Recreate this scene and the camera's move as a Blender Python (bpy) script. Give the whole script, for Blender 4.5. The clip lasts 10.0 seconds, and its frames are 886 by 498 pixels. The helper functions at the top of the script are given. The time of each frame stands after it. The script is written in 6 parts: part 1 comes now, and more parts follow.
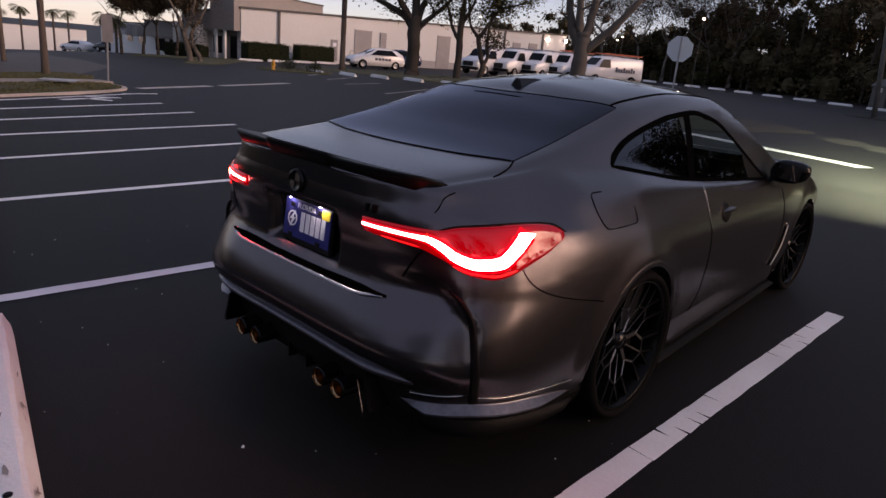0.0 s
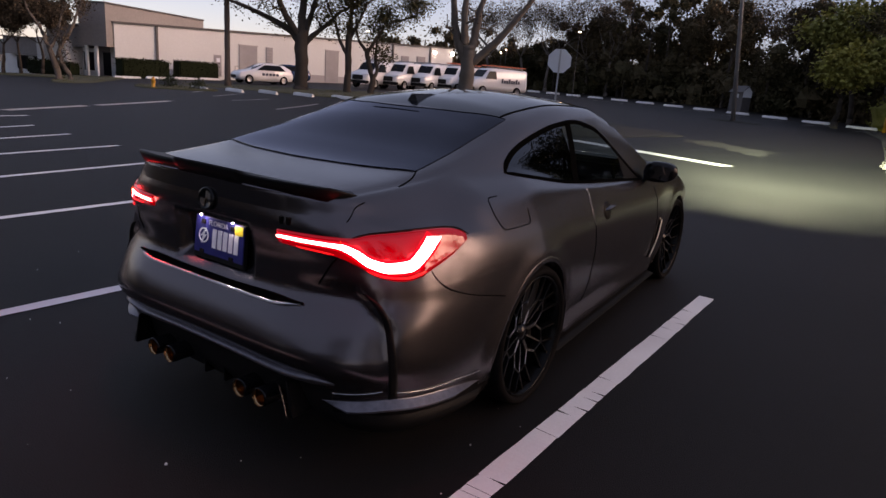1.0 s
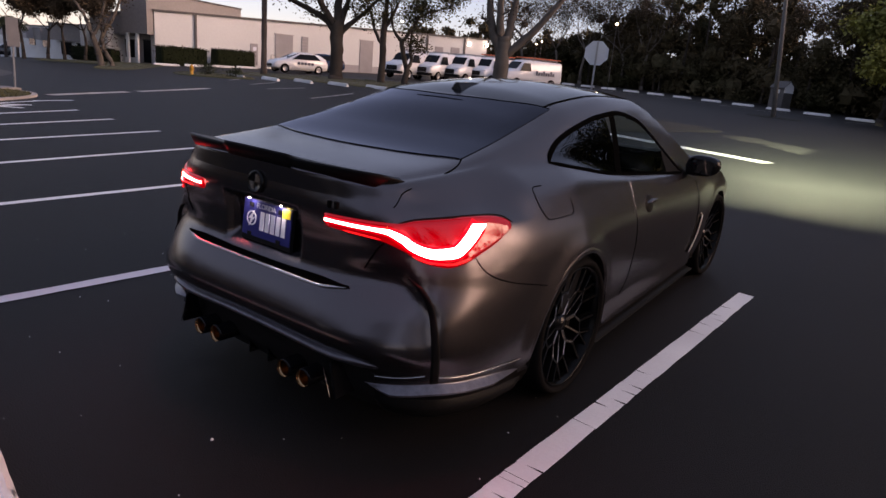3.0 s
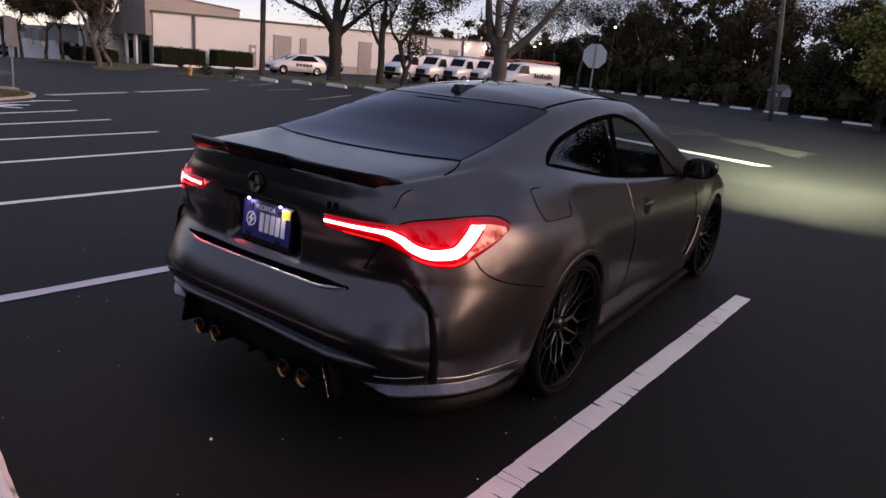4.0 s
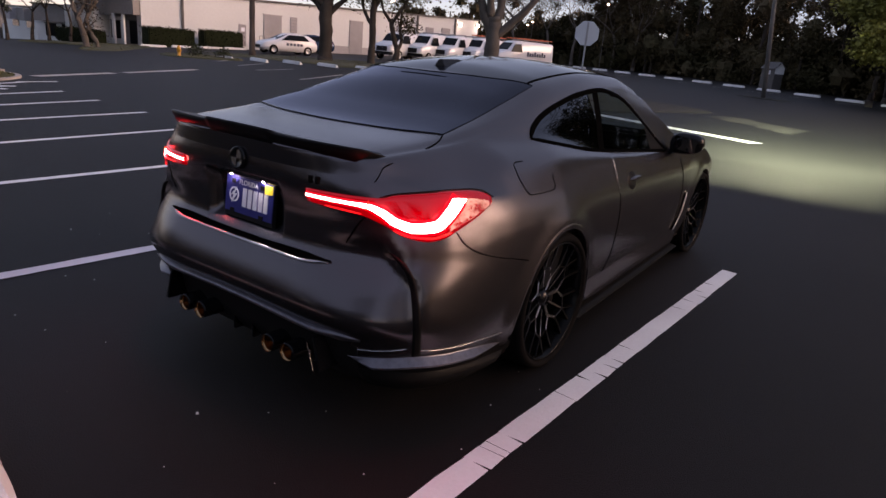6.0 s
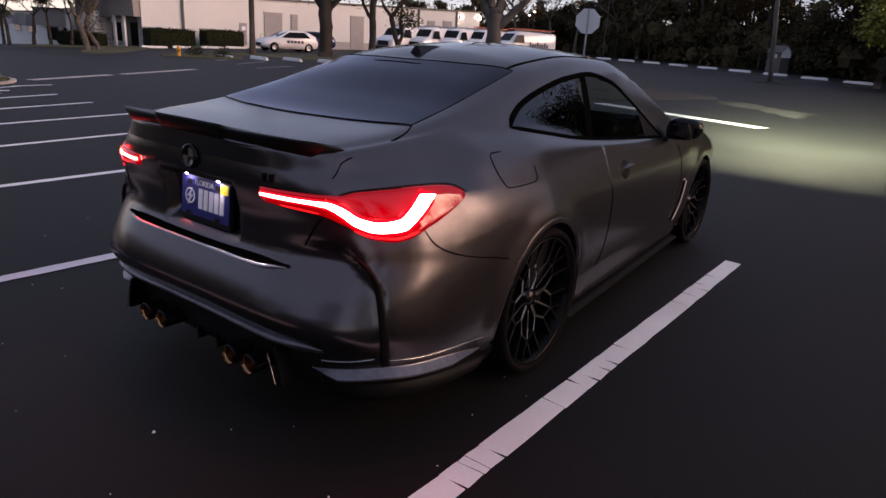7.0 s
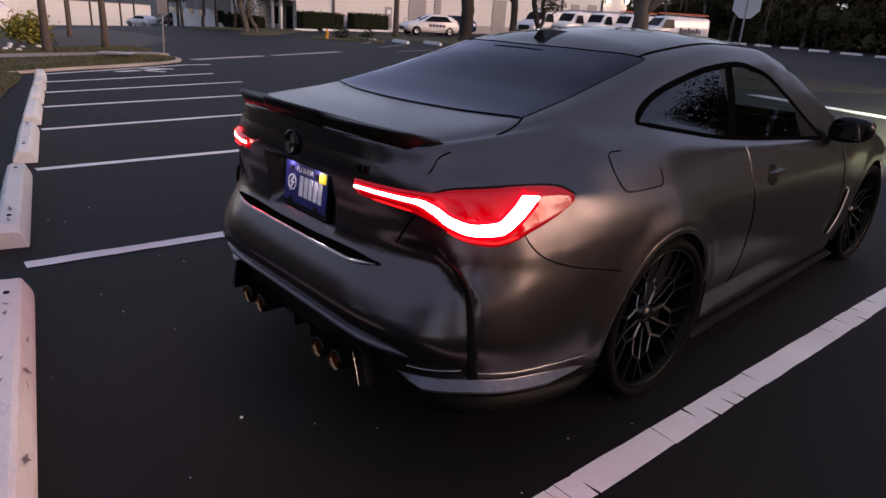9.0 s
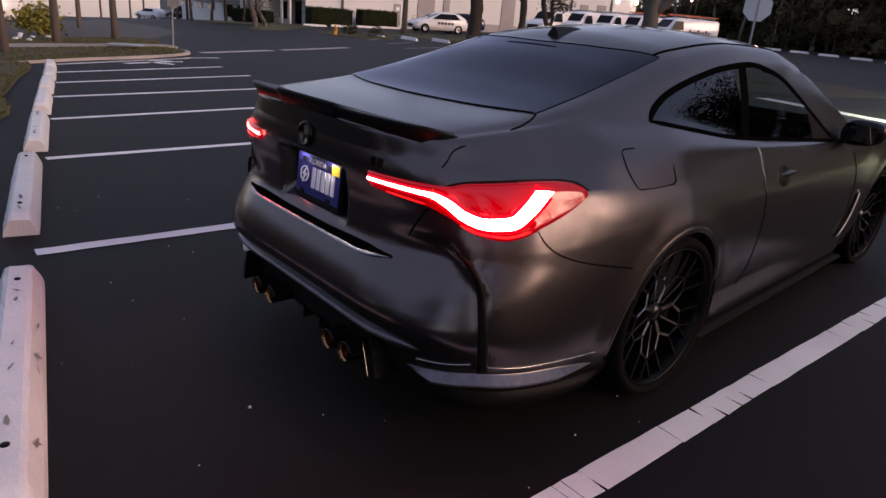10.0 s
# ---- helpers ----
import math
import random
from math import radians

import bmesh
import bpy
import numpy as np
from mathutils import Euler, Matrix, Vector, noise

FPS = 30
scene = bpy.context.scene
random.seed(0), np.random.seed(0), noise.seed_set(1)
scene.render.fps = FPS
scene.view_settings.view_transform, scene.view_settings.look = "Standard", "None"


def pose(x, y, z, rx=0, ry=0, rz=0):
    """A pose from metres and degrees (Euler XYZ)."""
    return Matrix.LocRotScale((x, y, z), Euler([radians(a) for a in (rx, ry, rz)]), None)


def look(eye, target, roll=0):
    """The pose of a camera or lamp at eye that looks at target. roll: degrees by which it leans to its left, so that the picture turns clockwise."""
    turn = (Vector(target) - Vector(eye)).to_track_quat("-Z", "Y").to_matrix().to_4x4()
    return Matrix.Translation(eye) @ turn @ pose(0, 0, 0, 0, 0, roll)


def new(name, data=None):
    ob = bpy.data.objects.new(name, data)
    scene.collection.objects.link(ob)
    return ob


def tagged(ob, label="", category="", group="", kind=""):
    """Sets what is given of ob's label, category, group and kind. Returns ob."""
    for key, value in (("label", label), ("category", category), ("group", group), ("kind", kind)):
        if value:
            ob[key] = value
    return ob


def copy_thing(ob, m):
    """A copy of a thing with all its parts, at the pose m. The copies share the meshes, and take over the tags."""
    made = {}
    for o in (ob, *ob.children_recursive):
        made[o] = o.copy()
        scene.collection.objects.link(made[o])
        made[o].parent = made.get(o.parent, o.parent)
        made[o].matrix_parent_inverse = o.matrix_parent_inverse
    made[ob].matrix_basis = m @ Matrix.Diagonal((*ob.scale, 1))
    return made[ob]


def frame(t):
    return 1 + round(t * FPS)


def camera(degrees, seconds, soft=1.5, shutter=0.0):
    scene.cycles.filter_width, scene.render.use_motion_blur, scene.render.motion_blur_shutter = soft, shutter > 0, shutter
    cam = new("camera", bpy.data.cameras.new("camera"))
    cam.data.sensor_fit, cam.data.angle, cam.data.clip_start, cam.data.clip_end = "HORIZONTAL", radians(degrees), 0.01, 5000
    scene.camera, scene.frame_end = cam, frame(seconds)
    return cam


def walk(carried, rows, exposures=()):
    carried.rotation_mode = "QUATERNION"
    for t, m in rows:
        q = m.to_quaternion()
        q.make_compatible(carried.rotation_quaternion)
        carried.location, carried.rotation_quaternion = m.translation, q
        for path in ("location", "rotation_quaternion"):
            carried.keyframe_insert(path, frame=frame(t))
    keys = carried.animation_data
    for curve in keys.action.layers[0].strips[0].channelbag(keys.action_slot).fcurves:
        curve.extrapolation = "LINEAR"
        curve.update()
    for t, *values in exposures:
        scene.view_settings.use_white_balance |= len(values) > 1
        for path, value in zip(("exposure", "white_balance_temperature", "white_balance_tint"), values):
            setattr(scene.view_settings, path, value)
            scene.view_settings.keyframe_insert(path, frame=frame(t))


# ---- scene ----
cam = camera(68.7, 10.0)
# the coupe's place in the lot; the path is given from the coupe
CAR = pose(0.096, 0.020, 0, 0, 0, -2.33)
PATH = [
    (0, (2.068, -3.949, 1.481), (0.773, -2.535, 0.913), 5.3),
    (0.5, (2.1, -4.1, 1.508), (0.925, -2.57, 0.981), 4.3),
    (1, (2.148, -4.107, 1.498), (1.082, -2.492, 0.991), 4.4),
    (1.5, (2.144, -4.133, 1.492), (1.154, -2.473, 0.977), 4.8),
    (2, (2.116, -4.162, 1.482), (1.062, -2.55, 0.942), 4.9),
    (2.5, (2.111, -4.156, 1.48), (0.979, -2.599, 0.937), 5.0),
    (4, (2.117, -4.17, 1.48), (0.989, -2.606, 0.948), 5.4),
    (4.5, (2.109, -4.181, 1.481), (0.955, -2.651, 0.91), 4.0),
    (5, (2.124, -4.164, 1.461), (0.965, -2.641, 0.882), 3.9),
    (5.2, (2.114, -4.174, 1.439), (0.968, -2.645, 0.848), 5.6),
    (6.5, (2.189, -4.102, 1.47), (1.106, -2.526, 0.883), 4.6),
    (7, (2.162, -3.913, 1.431), (1.046, -2.368, 0.825), 3.5),
    (7.5, (2.201, -3.709, 1.422), (0.956, -2.301, 0.739), 0.6),
    (8, (2.197, -3.664, 1.434), (0.888, -2.339, 0.706), 0.9),
    (8.5, (2.144, -3.672, 1.434), (0.791, -2.369, 0.746), 2.9),
    (9, (2.1, -3.699, 1.435), (0.71, -2.427, 0.764), 3.8),
    (9.5, (2.085, -3.724, 1.423), (0.683, -2.465, 0.753), 4.6),
    (10, (2.089, -3.723, 1.42), (0.693, -2.461, 0.743), 4.8),
]
walk(cam, [(t, CAR @ look(eye, target, roll)) for t, eye, target, roll in PATH], [(0.0, 2.52, 8700, 36), (1.2, 2.65, 8700, 36), (2.0, 2.79, 8700, 36), (10.0, 2.79, 8700, 36)])

# ---- world: sky after sunset, the glow behind the camera ----
world = bpy.data.worlds.new("dusk")
scene.world = world
world.use_nodes = True
sky = world.node_tree.nodes.new("ShaderNodeTexSky")
sky.sky_type, sky.sun_disc = "NISHITA", False
sky.sun_elevation, sky.sun_rotation = radians(14.0), radians(100)
sky.air_density, sky.dust_density, sky.ozone_density = 0.8, 0.25, 1.4
world.node_tree.nodes["Background"].inputs["Strength"].default_value = 0.012
world.node_tree.links.new(sky.outputs["Color"], world.node_tree.nodes["Background"].inputs["Color"])
# high even cloud over the whole sky, added to the clear sky behind it
cloud, total = world.node_tree.nodes.new("ShaderNodeBackground"), world.node_tree.nodes.new("ShaderNodeAddShader")
cloud.inputs["Color"].default_value, cloud.inputs["Strength"].default_value = (0.46, 0.74, 1.20, 1), 0.064
world.node_tree.links.new(world.node_tree.nodes["Background"].outputs[0], total.inputs[0])
world.node_tree.links.new(cloud.outputs[0], total.inputs[1])
world.node_tree.links.new(total.outputs[0], world.node_tree.nodes["World Output"].inputs["Surface"])
glow = new("sun", bpy.data.lights.new("sun", "SUN"))
glow.data.energy, glow.data.angle, glow.data.color = 0.70, radians(42), (1.0, 0.85, 0.71)
glow.matrix_world = look((0, 0, 30), (-9.0, -4.4, 27.9))


# ---- materials ----
def material(name, base, rough=0.5, metal=0.0, scale=8.0, vary=0.25, bump=0.0, bump_scale=60.0, second=None, coat=0.0, emit=None, power=0.0, spec=0.5, each=0.0):
    """A surface with colour variation at two scales and fine relief; second: a stain colour; each: change from piece to piece."""
    m = bpy.data.materials.new(name)
    m.use_nodes = True
    t = m.node_tree
    b = t.nodes["Principled BSDF"]
    b.inputs["Roughness"].default_value, b.inputs["Metallic"].default_value = rough, metal
    b.inputs["Coat Weight"].default_value, b.inputs["Specular IOR Level"].default_value = coat, spec
    where = t.nodes.new("ShaderNodeTexCoord")
    big, fine = t.nodes.new("ShaderNodeTexNoise"), t.nodes.new("ShaderNodeTexNoise")
    big.inputs["Scale"].default_value, big.inputs["Detail"].default_value = scale / 8, 6
    fine.inputs["Scale"].default_value, fine.inputs["Detail"].default_value = scale * 6, 4
    for n in (big, fine):
        t.links.new(where.outputs["Object"], n.inputs["Vector"])
    ramp = t.nodes.new("ShaderNodeMapRange")
    ramp.inputs["From Min"].default_value, ramp.inputs["From Max"].default_value = 0.3, 0.7
    t.links.new(big.outputs["Fac"], ramp.inputs["Value"])
    mix = t.nodes.new("ShaderNodeMix")
    mix.data_type = "RGBA"
    other = second or tuple(c * (1 - vary) for c in base)
    mix.inputs["A"].default_value, mix.inputs["B"].default_value = (*base, 1), (*other, 1)
    t.links.new(ramp.outputs["Result"], mix.inputs["Factor"])
    mix2 = t.nodes.new("ShaderNodeMix")
    mix2.data_type, mix2.blend_type = "RGBA", "MULTIPLY"
    mix2.inputs["Factor"].default_value = min(1.0, vary * 1.4)
    t.links.new(mix.outputs["Result"], mix2.inputs["A"])
    t.links.new(fine.outputs["Fac"], mix2.inputs["B"])
    last = mix2.outputs["Result"]
    if each:
        info, hsv, span = t.nodes.new("ShaderNodeObjectInfo"), t.nodes.new("ShaderNodeHueSaturation"), t.nodes.new("ShaderNodeMapRange")
        span.inputs["To Min"].default_value, span.inputs["To Max"].default_value = 1 - each, 1 + each
        t.links.new(info.outputs["Random"], span.inputs["Value"])
        t.links.new(span.outputs["Result"], hsv.inputs["Value"])
        t.links.new(last, hsv.inputs["Color"])
        last = hsv.outputs["Color"]
    t.links.new(last, b.inputs["Base Color"])
    if bump:
        relief, grain = t.nodes.new("ShaderNodeBump"), t.nodes.new("ShaderNodeTexNoise")
        grain.inputs["Scale"].default_value, grain.inputs["Detail"].default_value = bump_scale, 5
        relief.inputs["Strength"].default_value, relief.inputs["Distance"].default_value = bump, 0.01
        t.links.new(where.outputs["Object"], grain.inputs["Vector"])
        t.links.new(grain.outputs["Fac"], relief.inputs["Height"])
        t.links.new(relief.outputs["Normal"], b.inputs["Normal"])
    if emit:
        b.inputs["Emission Color"].default_value, b.inputs["Emission Strength"].default_value = (*emit, 1), power
    return m


def glass(name, tint, rough=0.02, ior=1.5, even=None, sheen=(0.8, 0.8, 0.8)):
    """A thin tinted pane: tinted see-through with a mirror coat by the angle."""
    m = bpy.data.materials.new(name)
    m.use_nodes = True
    t = m.node_tree
    t.nodes.remove(t.nodes["Principled BSDF"])
    clear, shine, mix, fres = (t.nodes.new("ShaderNode" + k) for k in ("BsdfTransparent", "BsdfGlossy", "MixShader", "Fresnel"))
    clear.inputs["Color"].default_value = (*tint, 1)
    shine.inputs["Roughness"].default_value = rough
    shine.inputs["Color"].default_value = (*sheen, 1)
    fres.inputs["IOR"].default_value = ior
    if even is not None:
        fres = t.nodes.new("ShaderNodeValue")
        fres.outputs[0].default_value = even
    for a, o in ((fres.outputs[0], mix.inputs[0]), (clear.outputs[0], mix.inputs[1]), (shine.outputs[0], mix.inputs[2]), (mix.outputs[0], t.nodes["Material Output"].inputs[0])):
        t.links.new(a, o)
    return m


PAINT = material("satin_dark_grey_paint", (0.125, 0.112, 0.117), 0.23, 0.95, 900, 0.12)
GLOSS = material("gloss_black", (0.006, 0.006, 0.007), 0.14, 0.0, 30, 0.2, spec=0.22)
CARBON = material("gloss_carbon_roof", (0.007, 0.008, 0.012), 0.045, 0.0, 500, 0.3, spec=0.30)
LIP = material("satin_carbon_lip", (0.20, 0.19, 0.215), 0.30, 0.7, 300, 0.3)
SATIN = material("satin_black_trim", (0.008, 0.0075, 0.0075), 0.4, 0.0, 40, 0.2, spec=0.05)
BLACK = material("black_plastic", (0.011, 0.010, 0.010), 0.55, 0.0, 40, 0.3, spec=0.2)
GAP = material("panel_gap", (0.003, 0.003, 0.003), 0.9, 0.0, 40, 0.1, spec=0.0)
# bright metal, also laid on body edges in place of highlights
BRIGHT = material("bright_edge", (0.55, 0.53, 0.52), 0.25, 1.0, 60, 0.1)
RUBBER = material("tyre_rubber", (0.007, 0.006, 0.006), 0.8, 0.0, 30, 0.35, 0.15, 90, spec=0.06)
RIM = material("black_rim", (0.004, 0.004, 0.004), 0.22, 0.0, 40, 0.2, spec=0.09)
MACHINED = material("machined_rim_face", (0.50, 0.48, 0.47), 0.16, 1.0, 200, 0.2)
VENT = material("satin_silver_vent", (0.72, 0.66, 0.60), 0.5, 0.5, 60, 0.1)
DISC = material("brake_disc", (0.025, 0.023, 0.023), 0.4, 1.0, 80, 0.3)
TIP = material("exhaust_tip", (0.50, 0.29, 0.15), 0.2, 1.0, 40, 0.2)
SEAT = material("black_leather", (0.008, 0.008, 0.009), 0.6, 0.0, 40, 0.3, 0.1, 80, spec=0.06)
LENS = material("red_lens", (0.10, 0.001, 0.003), 0.05, 0.0, 60, 0.3, coat=0.12, emit=(1.0, 0.002, 0.012), power=0.040)
BAR = material("tail_light_bar", (0.9, 0.3, 0.3), 0.4, 0.0, 60, 0.02, emit=(1.0, 0.17, 0.17), power=9.0)
HALO = material("red_bar_halo", (0.12, 0.002, 0.004), 0.08, 0.0, 60, 0.1, emit=(1.0, 0.004, 0.014), power=0.15)
REDLIT = material("red_lit_edge", (0.3, 0.01, 0.01), 0.3, 0.0, 60, 0.05, emit=(1.0, 0.02, 0.02), power=0.22)
PLATE = material("blue_plate", (0.03, 0.036, 0.21), 0.35, 0.0, 40, 0.2)
PLATE_W = material("plate_white", (0.75, 0.77, 0.85), 0.4, 0.0, 40, 0.05)
STICKER = material("yellow_sticker", (0.8, 0.62, 0.05), 0.5, 0.0, 40, 0.05)
LED = material("plate_led", (0.9, 0.9, 0.9), 0.4, 0.0, 40, 0.02, emit=(0.85, 0.9, 1.0), power=200.0)
TINT = glass("dark_privacy_glass", (0.010, 0.010, 0.013), 0.015, 1.29, sheen=(0.78, 0.81, 0.95))
QUARTER = glass("quarter_glass", (0.012, 0.012, 0.014), 0.01, 1.52, sheen=(0.92, 0.94, 1.0))
PANE = glass("door_glass", (0.68, 0.74, 0.71), 0.01, 1.18, 0.035)
MIRROR = material("mirror_glass", (0.10, 0.10, 0.11), 0.02, 1.0, 40, 0.02)
HEAD = material("headlight", (0.9, 0.9, 0.9), 0.2, 0.0, 40, 0.02, emit=(0.95, 1.0, 0.92), power=8.0)

ASPHALT = material("sealed_asphalt", (0.0088, 0.0069, 0.0073), 0.66, 0.0, 4.0, 0.45, 0.5, 160, second=(0.0031, 0.0025, 0.0026), spec=0.22)
WHITE_LINE = material("worn_white_paint", (0.86, 0.87, 0.88), 0.7, 0.0, 10, 0.10, 0.3, 120, second=(0.70, 0.69, 0.70))
CONCRETE = material("painted_concrete", (0.78, 0.79, 0.79), 0.8, 0.0, 14, 0.15, 0.4, 60, second=(0.62, 0.61, 0.60), each=0.1)
KERB = material("concrete_kerb", (0.26, 0.22, 0.20), 0.85, 0.0, 8, 0.35, 0.3, 60)
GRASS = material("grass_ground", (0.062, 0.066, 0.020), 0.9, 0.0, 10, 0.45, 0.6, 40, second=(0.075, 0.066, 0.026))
# dry grass with its dimness put into the colour, far below GRASS
VERGE = material("dimmed_dry_grass", (0.0085, 0.0125, 0.0026), 0.9, 0.0, 8, 0.5, 0.6, 40, second=(0.0105, 0.0090, 0.0030))
BLADE = material("grass_blades", (0.085, 0.092, 0.028), 0.8, 0.0, 6, 0.3, second=(0.10, 0.09, 0.035))
STUCCO = material("white_stucco", (0.70, 0.715, 0.715), 0.85, 0.0, 1.0, 0.10, 0.15, 50)
BASE_GREY = material("grey_band", (0.42, 0.40, 0.41), 0.85, 0.0, 1.0, 0.15)
GREY_WALL = material("grey_stucco", (0.30, 0.28, 0.275), 0.85, 0.0, 1.0, 0.2, 0.15, 50)
TRIM = material("dark_trim", (0.09, 0.085, 0.085), 0.6, 0.0, 10, 0.2)
SHUTTER = material("grey_shutter", (0.33, 0.32, 0.34), 0.6, 0.2, 10, 0.15)
WINDOW = material("dark_window", (0.012, 0.014, 0.017), 0.10, 0.0, 10, 0.2, spec=0.06)
BARK = material("grey_bark", (0.055, 0.045, 0.038), 0.9, 0.0, 8, 0.45, 0.8, 25, second=(0.095, 0.080, 0.070), spec=0.1)
PALE_BARK = material("pale_bark", (0.13, 0.108, 0.095), 0.9, 0.0, 8, 0.45, 0.8, 25, second=(0.19, 0.165, 0.145), spec=0.1)
PALM_BARK = material("palm_bark", (0.13, 0.10, 0.085), 0.9, 0.0, 8, 0.4, 0.6, 20)
LEAF = material("oak_leaf", (0.045, 0.050, 0.018), 0.7, 0.0, 3, 0.5, second=(0.085, 0.064, 0.032), spec=0.12)
LEAF_DRY = material("dry_leaf", (0.12, 0.085, 0.055), 0.7, 0.0, 3, 0.5, second=(0.07, 0.055, 0.035), spec=0.12)
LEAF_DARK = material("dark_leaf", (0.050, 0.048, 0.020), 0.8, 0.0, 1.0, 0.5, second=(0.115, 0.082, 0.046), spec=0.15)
# leaf colour raised to stand in for light on the foliage
LEAF_LIT = material("lit_leaf", (0.34, 0.31, 0.07), 0.6, 0.0, 2, 0.5, second=(0.16, 0.17, 0.045), spec=0.15)
HEDGE = material("hedge_leaf", (0.016, 0.026, 0.008), 0.7, 0.0, 2, 0.5, spec=0.1)
PALM_LEAF = material("palm_leaf", (0.045, 0.058, 0.020), 0.6, 0.0, 3, 0.5, spec=0.15)
WHITE_CAR = material("white_car_paint", (0.78, 0.78, 0.80), 0.2, 0.0, 10, 0.05, coat=0.5)
DARK_CAR = material("dark_car_paint", (0.03, 0.03, 0.035), 0.2, 0.3, 10, 0.1, coat=0.5)
BLUE_CAR = material("blue_car_paint", (0.02, 0.05, 0.12), 0.2, 0.3, 10, 0.1, coat=0.5)
DECAL = material("dark_blue_decal", (0.05, 0.06, 0.10), 0.5, 0.0, 10, 0.1)
LADDER = material("orange_ladder", (0.55, 0.13, 0.06), 0.6, 0.0, 10, 0.2)
STEEL = material("galvanised_steel", (0.42, 0.42, 0.43), 0.45, 0.8, 30, 0.2)
SIGN_BACK = material("sign_back_aluminium", (0.60, 0.62, 0.66), 0.5, 0.3, 5, 0.12)
WOODPOLE = material("concrete_pole", (0.16, 0.15, 0.145), 0.85, 0.0, 8, 0.25, 0.3, 40)
YELLOW = material("yellow_hydrant", (0.65, 0.30, 0.03), 0.5, 0.0, 10, 0.2)
LAMP_GLOW = material("lit_wall_lamp", (1, 1, 1), 0.5, 0.0, 10, 0.02, emit=(1.0, 0.95, 0.85), power=8.0)
LAMP_WARM = material("lit_warm_lamp", (1, 1, 1), 0.5, 0.0, 10, 0.02, emit=(1.0, 0.75, 0.5), power=30.0)
FADED = material("faded_line_paint", (0.62, 0.57, 0.54), 0.8, 0.0, 8, 0.3, 0.3, 60)
SAND = material("sandy_patch", (0.0104, 0.0082, 0.0066), 0.9, 0.0, 20, 0.45, 0.4, 60, second=(0.0056, 0.0045, 0.0044))
PALE_KERB = material("pale_kerb", (0.50, 0.44, 0.41), 0.85, 0.0, 8, 0.25, 0.3, 60)
WALK = material("pale_concrete_paving", (0.34, 0.30, 0.28), 0.85, 0.0, 3, 0.25, 0.2, 60)
APRON = material("sun_bleached_asphalt", (0.055, 0.049, 0.047), 0.8, 0.0, 2, 0.3, 0.3, 60)
SCUFF = material("dark_scuff", (0.34, 0.31, 0.30), 0.85, 0.0, 20, 0.3)
AMBER = material("amber_reflector", (0.7, 0.2, 0.02), 0.3, 0.0, 10, 0.05)


# ---- building helpers ----
def mesh_of(name, verts, faces, mats=(), smooth=False, slots=None):
    me = bpy.data.meshes.new(name)
    me.from_pydata([tuple(map(float, v)) for v in verts], [], faces)
    for m in (mats if isinstance(mats, (list, tuple)) else (mats,)):
        me.materials.append(m)
    if smooth:
        me.polygons.foreach_set("use_smooth", [True] * len(me.polygons))
    if slots is not None:
        me.polygons.foreach_set("material_index", slots)
    me.update()
    return me


def piece(name, verts, faces, mat, parent=None, label="", smooth=False, slots=None):
    ob = new(name, mesh_of(name, verts, faces, mat, smooth, slots))
    ob.parent = parent
    return tagged(ob, label)


def part(name, bm, mat, parent=None, label="", smooth=False):
    """Links a bmesh as one mesh object under a thing or a part."""
    me = bpy.data.meshes.new(name)
    bmesh.ops.recalc_face_normals(bm, faces=bm.faces)
    bm.to_mesh(me)
    bm.free()
    me.materials.append(mat)
    if smooth:
        me.polygons.foreach_set("use_smooth", [True] * len(me.polygons))
    ob = new(name, me)
    ob.parent = parent
    return tagged(ob, label)


def thing(name, at, label, category, group="", turn=0, kind=""):
    ob = new(name)
    ob.empty_display_size = 0.1
    ob.matrix_world = pose(*at, 0, 0, turn)
    return tagged(ob, label, category, group, kind)


def box(bm, x0, x1, y0, y1, z0, z1, bevel=0.0, m=None):
    made = bmesh.ops.create_cube(bm, size=1.0)["verts"]
    bmesh.ops.transform(bm, matrix=Matrix.Translation(((x0 + x1) / 2, (y0 + y1) / 2, (z0 + z1) / 2)) @ Matrix.Diagonal((x1 - x0, y1 - y0, z1 - z0, 1)), verts=made)
    if bevel:
        edges = list({e for v in made for e in v.link_edges})
        made = list({v for f in bmesh.ops.bevel(bm, geom=edges, offset=bevel, segments=2, affect="EDGES")["faces"] for v in f.verts} | {v for v in made if v.is_valid})
    if m is not None:
        bmesh.ops.transform(bm, matrix=m, verts=[v for v in made if v.is_valid])
    return bm


def tube(bm, path, radii, sides=8, cap=True):
    """A tapered tube along a path."""
    rings = []
    path = [Vector(p) for p in path]
    for i, p in enumerate(path):
        d = (path[min(i + 1, len(path) - 1)] - path[max(i - 1, 0)]).normalized()
        a = d.orthogonal().normalized() if abs(d.z) > 0.95 else d.cross(Vector((0, 0, 1))).normalized()
        b = d.cross(a)
        rings.append([bm.verts.new(p + (a * math.cos(2 * math.pi * k / sides) + b * math.sin(2 * math.pi * k / sides)) * radii[i]) for k in range(sides)])
    for r, s in zip(rings, rings[1:]):
        for k in range(sides):
            bm.faces.new((r[k], r[(k + 1) % sides], s[(k + 1) % sides], s[k]))
    if cap:
        bm.faces.new(rings[0][::-1])
        bm.faces.new(rings[-1])
    return bm


